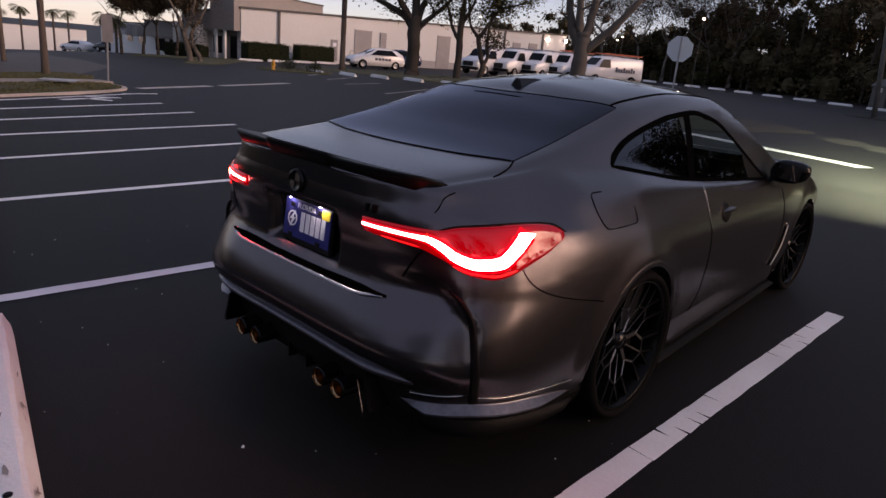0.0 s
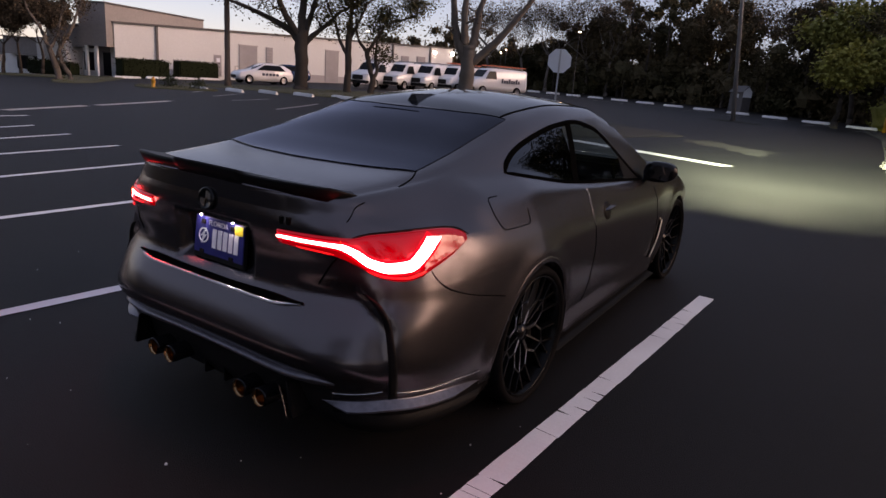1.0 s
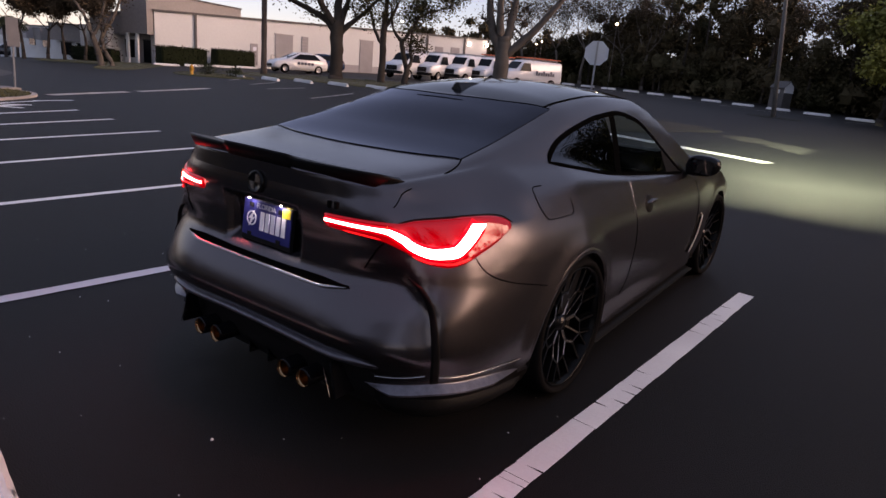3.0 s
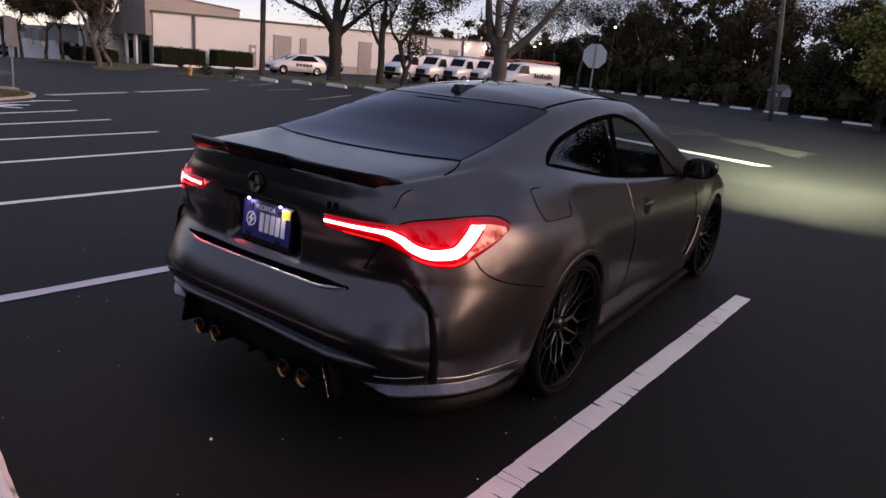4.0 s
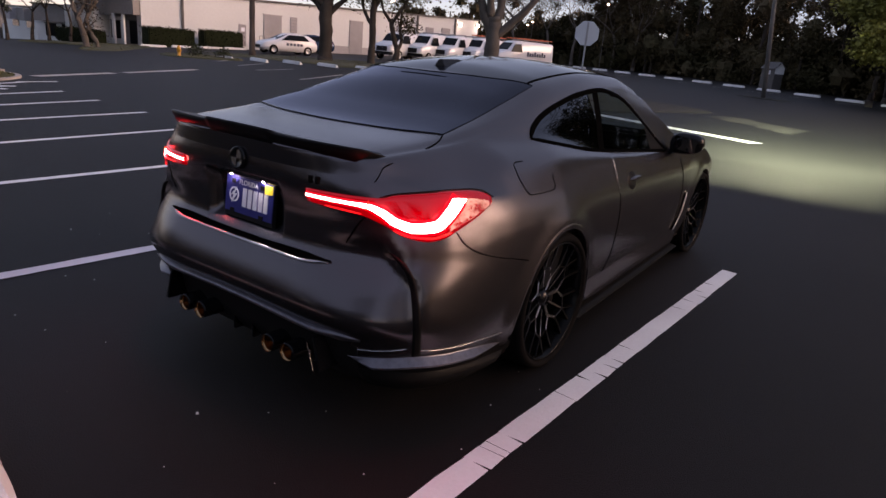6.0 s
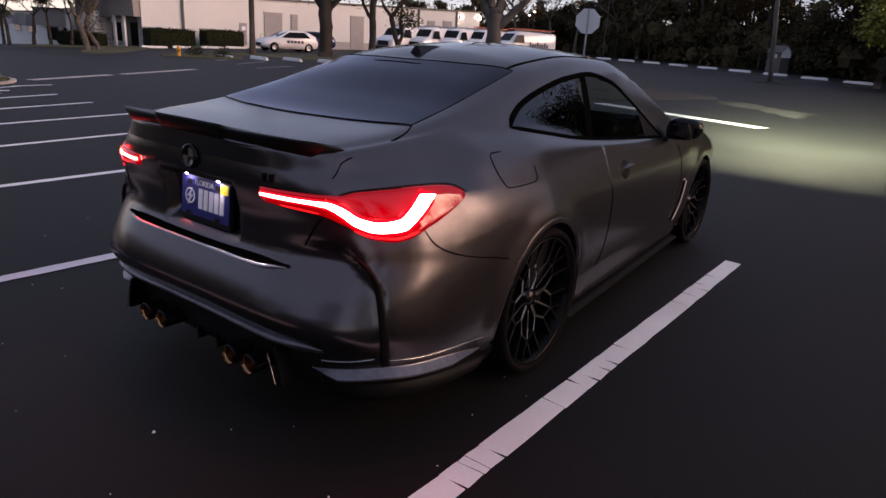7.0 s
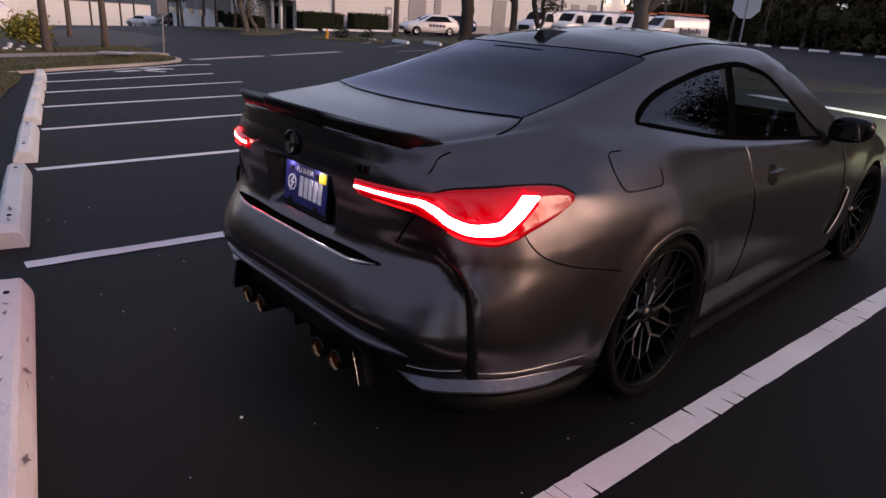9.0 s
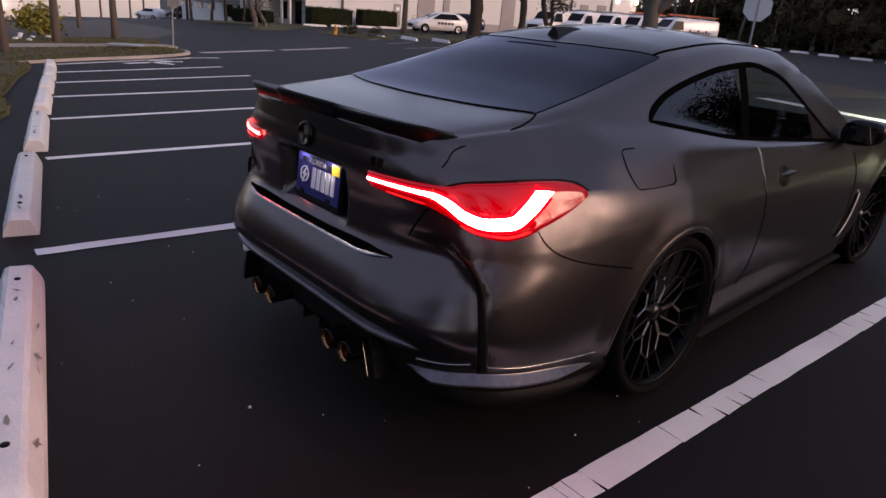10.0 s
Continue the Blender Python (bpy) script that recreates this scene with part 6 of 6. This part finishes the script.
for x in (L - 2.6, L - 0.25):
    z = H + FALL * x - 0.65
    lamp = wall_block(wh, "wall_lamp", x - 0.12, x + 0.12, -0.25, -0.01, z, z + 0.3, TRIM)
    wall_block(lamp, "lamp_glow", x - 0.14, x + 0.14, -0.30, -0.252, z, z + 0.3, LAMP_GLOW, "lit white wall lamp")
    flood = new("wall_lamp_light", bpy.data.lights.new("wall_lamp_light", "POINT"))
    flood.data.energy, flood.data.color, flood.data.shadow_soft_size = 0.7, (1.0, 0.95, 0.85), 0.12
    flood.matrix_world = wh.matrix_world @ Matrix.Translation((x, -0.55, z + 0.1))

of, L2 = frame_at("office", -56.0, 22.5, -46.4, 26.0, "grey and white stepped office block with overhanging upper floor", "building")
Z1 = of.matrix_world.translation.z
wall_block(of, "upper_floor", 7.9, L2, -0.9, 12, 1.95 - Z1, 5.0 - Z1, GREY_WALL, "grey stucco upper floor")
wall_block(of, "upper_floor", 4.55, 7.9, -0.35, 11.9, 1.75 - Z1, 3.3 - Z1, GREY_WALL, "grey stucco upper floor")
wall_block(of, "upper_floor", 0.4, 3.8, -0.2, 11.8, 0.9 - Z1, 2.15 - Z1, GREY_WALL, "grey stucco upper floor")
wall_block(of, "wall", 7.9, L2, 0.7, 11.8, -1, 1.95 - Z1, GREY_WALL)
wall_block(of, "wall", 4.55, 7.9, 0.7, 11.7, -1, 1.75 - Z1, STUCCO)
wall_block(of, "wall", 0.0, 4.55, 0.5, 11.6, -1, 2.0 - Z1, STUCCO)
wall_block(of, "pier", 5.6, 6.75, -1.0, 0.7, -1, 2.2 - Z1, STUCCO, "white projecting wall")
wall_block(of, "pier", 3.8, 4.45, -0.6, 0.5, -1, 2.3 - Z1, STUCCO, "white projecting wall")
for x in (8.35, 9.2):
    wall_block(of, "column", x - 0.09, x + 0.09, -0.85, -0.65, -0.5, 1.95 - Z1, STUCCO)
for x, w, y, z0, z1 in ((8.6, 1.2, 0.64, -0.2, 1.5), (6.9, 0.85, 0.64, 0.1, 1.4), (4.7, 0.8, 0.64, 0.1, 1.4), (0.9, 1.0, 0.44, -0.2, 0.75), (2.5, 1.0, 0.44, -0.2, 0.75)):
    w_ = wall_block(of, "window", x, x + w, y, y + 0.1, z0 - Z1, z1 - Z1, WINDOW, "dark window")
    wall_block(w_, "frame", x - 0.06, x + w + 0.06, y - 0.03, y + 0.07, z1 - Z1, z1 - Z1 + 0.08, TRIM)
for x0, x1, y, z in ((7.8, L2 + 0.1, -1.0, 5.0), (4.5, 7.9, -0.45, 3.3), (0.3, 3.8, -0.3, 2.15)):
    wall_block(of, "roof", x0, x1, y, 12.0, z - Z1, z - Z1 + 0.1, TRIM)
of2, L3 = frame_at("office_wing", -86, 31.0, -56.4, 23.2, "long pale office wing with grey upper blocks", "building")
Z2 = of2.matrix_world.translation.z
wall_block(of2, "wall", 0, L3, 0, 10, -2, 1.85 - Z2, STUCCO)
wall_block(of2, "roof", -0.1, L3 + 0.1, -0.1, 10.1, 1.85 - Z2, 1.97 - Z2, TRIM)
for k in range(4):
    x = L3 - 4.6 - k * 6.5
    w_ = wall_block(of2, "upper_block", x, x + 3.2, -0.7, 0.1, 0.75 - Z2, 1.75 - Z2, BASE_GREY if k % 2 else GREY_WALL, "grey projecting upper block")
    wall_block(of2, "window", x + 0.2, x + 3.0, -0.06, 0.1, 0.2 - Z2, 0.74 - Z2, WINDOW, "dark window")
of3, L4 = frame_at("white_hall", -104.5, 8.0, -98.5, 34.0, "plain white hall wall at the end of the lot", "building")
Z3 = of3.matrix_world.translation.z
wall_block(of3, "wall", 0, L4, 0, 0.5, -2, 0.45 - Z3, STUCCO)
wall_block(of3, "roof", -0.05, L4 + 0.05, -0.05, 0.55, 0.45 - Z3, 0.52 - Z3, BASE_GREY)


# ---- parked vehicles ----
def side_loft(stations, half, n=9, pinch=0.82):
    """A car body from side-profile stations (y, z_low, z_belt, z_top, top_half), closed on both sides."""
    rows = []
    for y, zl, zb, zt, th in stations:
        w = half * (1 if 0.12 < (y - stations[0][0]) / (stations[-1][0] - stations[0][0]) < 0.9 else 0.88)
        r = [(-w * 0.94, y, zl), (-w, y, zl + (zb - zl) * 0.45), (-w * 0.97, y, zb), (-th, y, zb + (zt - zb) * 0.85), (-th * 0.85, y, zt), (0, y, zt + 0.02), (th * 0.85, y, zt), (th, y, zb + (zt - zb) * 0.85), (w * 0.97, y, zb), (w, y, zl + (zb - zl) * 0.45), (w * 0.94, y, zl)]
        rows.append(r)
    v, f = sheet(rows)
    m = len(rows[0])
    f += [tuple(range(m - 1, -1, -1)), tuple((len(rows) - 1) * m + k for k in range(m))]
    f += [((i + 1) * m, (i + 1) * m + m - 1, i * m + m - 1, i * m) for i in range(len(rows) - 1)]
    return v, f


def simple_wheel(car, x, y, r, sgn):
    v, f = lathe([(r * 0.62, 0.10), (r * 0.7, 0.11), (r * 0.95, 0.10), (r, 0.06), (r, -0.1)], "x", 24)
    w = new("wheel")
    w.parent = car
    w.matrix_local = pose(x, y, r)
    piece("tyre", [(p[0] * sgn, p[1], p[2]) for p in v], f, RUBBER, w, "", True)
    v, f = lathe([(r * 0.62, 0.09), (r * 0.55, 0.06), (0.0, 0.07)], "x", 20)
    piece("rim", [(p[0] * sgn, p[1], p[2]) for p in v], f, STEEL, w, "", True)


def quad(car, name, pts, mat, label="", th=0.012):
    """A thin panel with depth: four corners, pushed out along its normal."""
    p = [Vector(q) for q in pts]
    n = (p[1] - p[0]).cross(p[3] - p[0]).normalized() * th
    v = p + [q + n for q in p]
    return piece(name, v, [(3, 2, 1, 0), (4, 5, 6, 7), (0, 1, 5, 4), (1, 2, 6, 5), (2, 3, 7, 6), (3, 0, 4, 7)], mat, car, label)


def van(x, y, turn, ladders, letters):
    """A white delivery van: its nose points to its own +y."""
    c = thing("delivery_van", (x, y, ground_z(x, y)), "white delivery van with roof racks" + (" and an orange ladder" if ladders else ""), "van", "row of vans", turn)
    st = [(-2.75, 0.45, 1.1, 2.02, 0.80), (-2.6, 0.35, 1.1, 2.06, 0.82), (0.4, 0.35, 1.1, 2.10, 0.82), (0.9, 0.35, 1.15, 2.06, 0.80), (1.25, 0.35, 1.2, 1.85, 0.78), (1.75, 0.35, 1.2, 1.34, 0.80), (2.5, 0.40, 1.05, 1.15, 0.80), (2.72, 0.42, 0.85, 0.95, 0.72)]
    piece("body", *side_loft(st, 1.0), WHITE_CAR, c, "", True)
    quad(c, "windscreen", [(0.72, 1.72, 1.36), (-0.72, 1.72, 1.36), (-0.66, 1.20, 1.90), (0.66, 1.20, 1.90)][::-1], WINDOW, "dark windscreen", -0.03)
    for s in (1, -1):
        quad(c, "side_window", [(s * 0.985, 0.45, 1.25), (s * 0.985, 1.55, 1.25), (s * 0.86, 1.15, 1.83), (s * 0.86, 0.5, 1.85)][::s], WINDOW, "", 0.02)
        quad(c, "headlight", [(s * 0.55, 2.72, 0.80), (s * 0.86, 2.60, 0.80), (s * 0.86, 2.52, 1.06), (s * 0.6, 2.66, 1.02)][::-s], SIGN_BACK, "", 0.03)
        simple_wheel(c, s * 0.9, 1.75, 0.36, s)
        simple_wheel(c, s * 0.9, -1.7, 0.36, s)
    quad(c, "grille", [(0.50, 2.74, 0.62), (-0.50, 2.74, 0.62), (-0.50, 2.70, 0.96), (0.50, 2.70, 0.96)], BLACK, "black grille", 0.03)
    bm = bmesh.new()
    box(bm, -0.95, 0.95, 2.5, 2.80, 0.36, 0.58, 0.05)
    part("bumper", bm, BLACK, c)
    for yy in (-2.2, -1.0, 0.2):
        bm = bmesh.new()
        box(bm, -0.78, 0.78, yy - 0.03, yy + 0.03, 2.16, 2.22)
        box(bm, -0.78, -0.72, yy - 0.03, yy + 0.03, 2.02, 2.22)
        box(bm, 0.72, 0.78, yy - 0.03, yy + 0.03, 2.02, 2.22)
        part("roof_rack", bm, STEEL, c)
    if ladders:
        bm = bmesh.new()
        for xx in (-0.62, -0.22, 0.25, 0.6):
            box(bm, xx - 0.03, xx + 0.03, -2.7, 0.9, 2.24, 2.32)
        for k in range(10):
            box(bm, -0.62, 0.6, -2.6 + 0.36 * k, -2.56 + 0.36 * k, 2.26, 2.29)
        part("ladder", bm, LADDER, c, "orange ladder")
    if letters:
        for k in range(8):
            quad(c, "decal_bar", [(-1.012, -0.2 - 0.24 * k, 0.98), (-1.012, -0.02 - 0.24 * k, 0.98), (-1.005, -0.02 - 0.24 * k, 1.22 if k % 3 else 1.34), (-1.005, -0.2 - 0.24 * k, 1.22 if k % 3 else 1.34)][::-1], DECAL, "", 0.006)
            quad(c, "decal_bar", [(1.012, -0.2 - 0.24 * k, 0.98), (1.012, -0.02 - 0.24 * k, 0.98), (1.005, -0.02 - 0.24 * k, 1.22 if k % 3 else 1.34), (1.005, -0.2 - 0.24 * k, 1.22 if k % 3 else 1.34)], DECAL, "", 0.006)
    return c


VANS = [(-30.6, 38.2), (-29.3, 40.2), (-28.0, 42.1), (-26.8, 44.0), (-23.4, 44.0)]
for k, (x, y) in enumerate(VANS):
    van(x, y, 181 if k < 4 else 155, k >= 3, k == 4)


def small_car(name, x, y, turn, paint, label, tall=1.47, letters=False, length=4.3):
    c = thing(name, (x, y, ground_z(x, y)), label, "car", "", turn)
    h, s = tall / 1.47, length / 4.3
    st = [(-2.12 * s, 0.45, 0.75, 0.95, 0.62), (-2.0 * s, 0.30, 0.92, 1.12, 0.66), (-1.5 * s, 0.24, 0.96, 1.38 * h, 0.60), (-0.6 * s, 0.22, 0.95, 1.47 * h, 0.58), (0.1 * s, 0.22, 0.93, 1.44 * h, 0.58), (0.75 * s, 0.22, 0.92, 1.12 * h, 0.66), (1.1 * s, 0.22, 0.90, 0.98, 0.70), (1.8 * s, 0.26, 0.78, 0.84, 0.66), (2.12 * s, 0.34, 0.6, 0.64, 0.55)]
    piece("body", *side_loft(st, 0.89), paint, c, "", True)
    for e in (1, -1):
        quad(c, "side_window", [(e * 0.875, -1.45 * s, 1.0), (e * 0.875, 0.75 * s, 0.98), (e * 0.66, 0.1 * s, 1.34 * h), (e * 0.66, -1.1 * s, 1.36 * h)][::e], WINDOW, "dark side windows", 0.02)
        for yy in (1.32 * s, -1.33 * s):
            simple_wheel(c, e * 0.80, yy, 0.32, e)
        quad(c, "headlight", [(e * 0.35, 2.06 * s, 0.60), (e * 0.72, 1.9 * s, 0.62), (e * 0.72, 1.75 * s, 0.78), (e * 0.42, 1.98 * s, 0.72)][::-e], SIGN_BACK, "", 0.02)
        quad(c, "tail_lamp", [(e * 0.45, -2.1 * s, 0.80), (e * 0.78, -2.0 * s, 0.82), (e * 0.74, -1.98 * s, 1.0), (e * 0.45, -2.05 * s, 1.0)][::e], LENS, "", 0.02)
        if letters:
            for k in range(5):
                quad(c, "decal_bar", [(e * 0.90, -0.9 + 0.27 * k, 0.62), (e * 0.90, -0.70 + 0.27 * k, 0.62), (e * 0.895, -0.70 + 0.27 * k, 0.80), (e * 0.895, -0.9 + 0.27 * k, 0.80)][::e], DECAL, "", 0.008)
    quad(c, "windscreen", [(-0.62, 1.08 * s, 0.99), (0.62, 1.08 * s, 0.99), (0.52, 0.16 * s, 1.41 * h), (-0.52, 0.16 * s, 1.41 * h)], WINDOW, "dark windscreen", 0.03)
    quad(c, "rear_window", [(0.58, -1.95 * s, 1.06), (-0.58, -1.95 * s, 1.06), (-0.5, -1.45 * s, 1.36 * h), (0.5, -1.45 * s, 1.36 * h)], WINDOW, "", 0.03)
    quad(c, "grille", [(0.4, 2.13 * s, 0.38), (-0.4, 2.13 * s, 0.38), (-0.4, 2.11 * s, 0.56), (0.4, 2.11 * s, 0.56)], BLACK, "", 0.02)
    return c


small_car("hatchback", -35.2, 30.2, 163, WHITE_CAR, "white hatchback with dark lettering on its doors", letters=True)
small_car("parked_car", -38.5, 35.5, 150, BLUE_CAR, "dark blue car behind a white hatchback")
small_car("parked_suv", -79.5, 29.6, 115, DARK_CAR, "dark grey parked car before an office", 1.62)
small_car("parked_sedan", -85.5, 28.0, 108, WHITE_CAR, "white parked car in the distance", 1.4)
small_car("parked_sedan", -30.5, 1.6, 95, WHITE_CAR, "white parked car behind palms", 1.4)

# ---- street furniture ----
sign = thing("stop_sign", (-5.76, 14.23, 0), "back of an octagonal metal road sign on a steel post", "road sign")
bm = bmesh.new()
face_dir = math.atan2(-18.5, 7.8)
oct_ = [(0.381 / math.cos(math.pi / 8) * math.cos(math.pi / 8 + k * math.pi / 4), 0.381 / math.cos(math.pi / 8) * math.sin(math.pi / 8 + k * math.pi / 4)) for k in range(8)]
vv = [[bm.verts.new((a, -0.004 + 0.008 * s, 2.36 + b)) for a, b in oct_] for s in (0, 1)]
bm.faces.new(vv[0]), bm.faces.new(vv[1][::-1])
for k in range(8):
    bm.faces.new((vv[0][k], vv[1][k], vv[1][(k + 1) % 8], vv[0][(k + 1) % 8]))
panel = part("sign_plate", bm, SIGN_BACK, sign, "plain grey aluminium sign back")
bm = bmesh.new()
box(bm, -0.03, 0.03, -0.045, -0.006, -0.3, 2.72, 0.006)
part("post", bm, STEEL, sign)
sign.matrix_world = pose(-6.74, 17.07, ground_z(-6.74, 17.07), 0, 0, 22)

pole = thing("lamp_pole", (-4.29, 39.3, ground_z(-4.29, 39.3)), "tall concrete lamp pole, slightly leaning, on a grass patch", "lamp pole")
bm = bmesh.new()
tube(bm, [(0.03, 0, -0.3), (-0.5, 0, 5), (-1.1, 0, 11)], [0.14, 0.12, 0.08], 14)
part("shaft", bm, WOODPOLE, pole, "", True)
bm = bmesh.new()
box(bm, -1.3, -0.9, -1.0, 0.2, 10.9, 11.1, 0.03)
part("lamp_head", bm, TRIM, pole)

post = thing("sign_post", (-16.6, 3.5, ground_z(-16.6, 3.5)), "leaning thin metal post with a small sign", "road sign", turn=50)
bm = bmesh.new()
tube(bm, [(0, 0, -0.1), (0.03, 0, 0.9), (0.07, 0, 1.75)], [0.025, 0.025, 0.025], 8)
part("post", bm, STEEL, post)
bm = bmesh.new()
box(bm, -0.08, 0.20, -0.038, -0.028, 1.05, 1.75, 0.004)
part("sign_plate", bm, GREY_WALL, post, "dull grey back of a small sign")

hyd = thing("fire_hydrant", (-28.2, 16.6, ground_z(-28.2, 16.6) + 0.03), "yellow fire hydrant on a grass island", "hydrant")
v, f = lathe([(0.0, 0.0), (0.17, 0.0), (0.17, 0.05), (0.12, 0.07), (0.12, 0.5), (0.15, 0.52), (0.15, 0.56), (0.11, 0.66), (0.05, 0.72), (0.04, 0.77), (0.0, 0.77)], "z", 18)
v = [(p[0] * 0.7, p[1] * 0.7, p[2] * 0.7) for p in v]
piece("barrel", v, f, YELLOW, hyd, "", True)
for a in (0, 90, 180):
    bm = bmesh.new()
    tube(bm, [(0, 0, 0.28), (0.14 * math.cos(radians(a)), 0.14 * math.sin(radians(a)), 0.28)], [0.04, 0.04], 10)
    part("outlet", bm, YELLOW, hyd)

for x, y, z, s in ((-37.0, 96.3, 9.5, 0.20), (-35.0, 42.0, 4.6, 0.10), (-20.3, 53.6, 5.8, 0.09), (-26.5, 50.8, 3.6, 0.05), (-26.4, 51.6, 3.9, 0.05)):
    lp = thing("street_lamp", (x, y, ground_z(x, y)), "lit street lamp seen between branches", "street lamp", "street lamps")
    bm = bmesh.new()
    tube(bm, [(0, 0, -0.2), (0, 0, z)], [0.025, 0.02], 8)
    part("shaft", bm, TRIM, lp)
    v, f = lathe([(0.0, z - s), (s * 0.8, z - s * 0.5), (s, z), (s * 0.6, z + s * 0.4), (0.0, z + s * 0.5)], "z", 14)
    piece("lamp_head", v, f, LAMP_WARM, lp, "warm lit lamp", True)
for k, (x, y) in enumerate(((-16.9, -0.14), (-17.7, 0.1), (-18.8, 0.35), (-16.6, 0.08), (-17.7, 0.4), (-18.0, 0.82), (-18.6, 1.1), (-19.4, 1.3), (-20.7, 1.5), (-22.3, 1.9), (-24.0, 2.3), (-26.2, 2.8))):
    rng = random.Random(k)
    bm = bmesh.new()
    bmesh.ops.create_icosphere(bm, subdivisions=2, radius=0.065)
    for v in bm.verts:
        v.co *= rng.uniform(0.8, 1.15)
        v.co.z *= 0.7
    ob = part("edging_stone", bm, CONCRETE)
    ob.matrix_world = pose(x, y, ground_z(x, y) + 0.08)
    tagged(ob, "rounded white edging stone in a verge", "stone", "edging stones")
for k, (x, y, l, a) in enumerate(((3.15, 16.6, 0.30, 20), (3.2, 15.2, 0.26, 70), (3.35, 14.4, 0.34, -25), (3.5, 15.6, 0.40, 40), (3.3, 13.9, 0.22, 5))):
    rng = random.Random(70 + k)
    bm = bmesh.new()
    box(bm, -l, l, -0.13, 0.13, -0.04, 0.16, 0.03)
    for v in bm.verts:
        v.co += Vector((rng.uniform(-1, 1), rng.uniform(-1, 1), rng.uniform(-1, 1))) * 0.04
    ob = part("broken_kerb", bm, APRON)
    ob.matrix_world = pose(x, y, ground_z(x, y) + 0.09, 0, rng.uniform(-8, 8), a)
    tagged(ob, "broken lump of pale kerb at a lawn's edge", "rubble", "broken kerb")
bollard = thing("bollard", (3.7, 47.0, ground_z(3.7, 47.0)), "short pale yellow bollard beside a lawn", "bollard")
v, f = lathe([(0.0, 0.0), (0.11, 0.0), (0.11, 0.95), (0.08, 1.02), (0.0, 1.03)], "z", 14)
piece("post", v, f, YELLOW, bollard, "", True)
cover = new("drain_cover", mesh_of("drain_cover", *sheet([[(x, y, h) for x in (-0.4, 0.4)] for y, h in ((-0.3, 0.0), (-0.3, 0.03), (0.3, 0.03), (0.3, 0.0))]), STEEL))
cover.matrix_world = pose(-15.4, 1.9, ground_z(-15.4, 1.9) + 0.11, 0, 0, 60)
tagged(cover, "flat pale utility cover in grass", "cover")
# grit on the asphalt
rng = random.Random(5)
spots = [(0.11, -2.83, 0.008)] + [(rng.uniform(-3, 1.2), rng.uniform(-3.3, -1.5), rng.uniform(0.002, 0.005)) for _ in range(40)]
vs, fs = [], []
for x, y, r in spots:
    b = len(vs)
    vs += [(x - r, y, 0.001), (x, y - r, 0.001), (x + r, y, 0.001), (x, y + r, 0.001), (x, y, r * 1.4)]
    fs += [(b, b + 1, b + 4), (b + 1, b + 2, b + 4), (b + 2, b + 3, b + 4), (b + 3, b, b + 4)]
tagged(piece("grit", vs, fs, CONCRETE, None, "scattered pale grit on dark asphalt"), category="grit", kind="stuff")
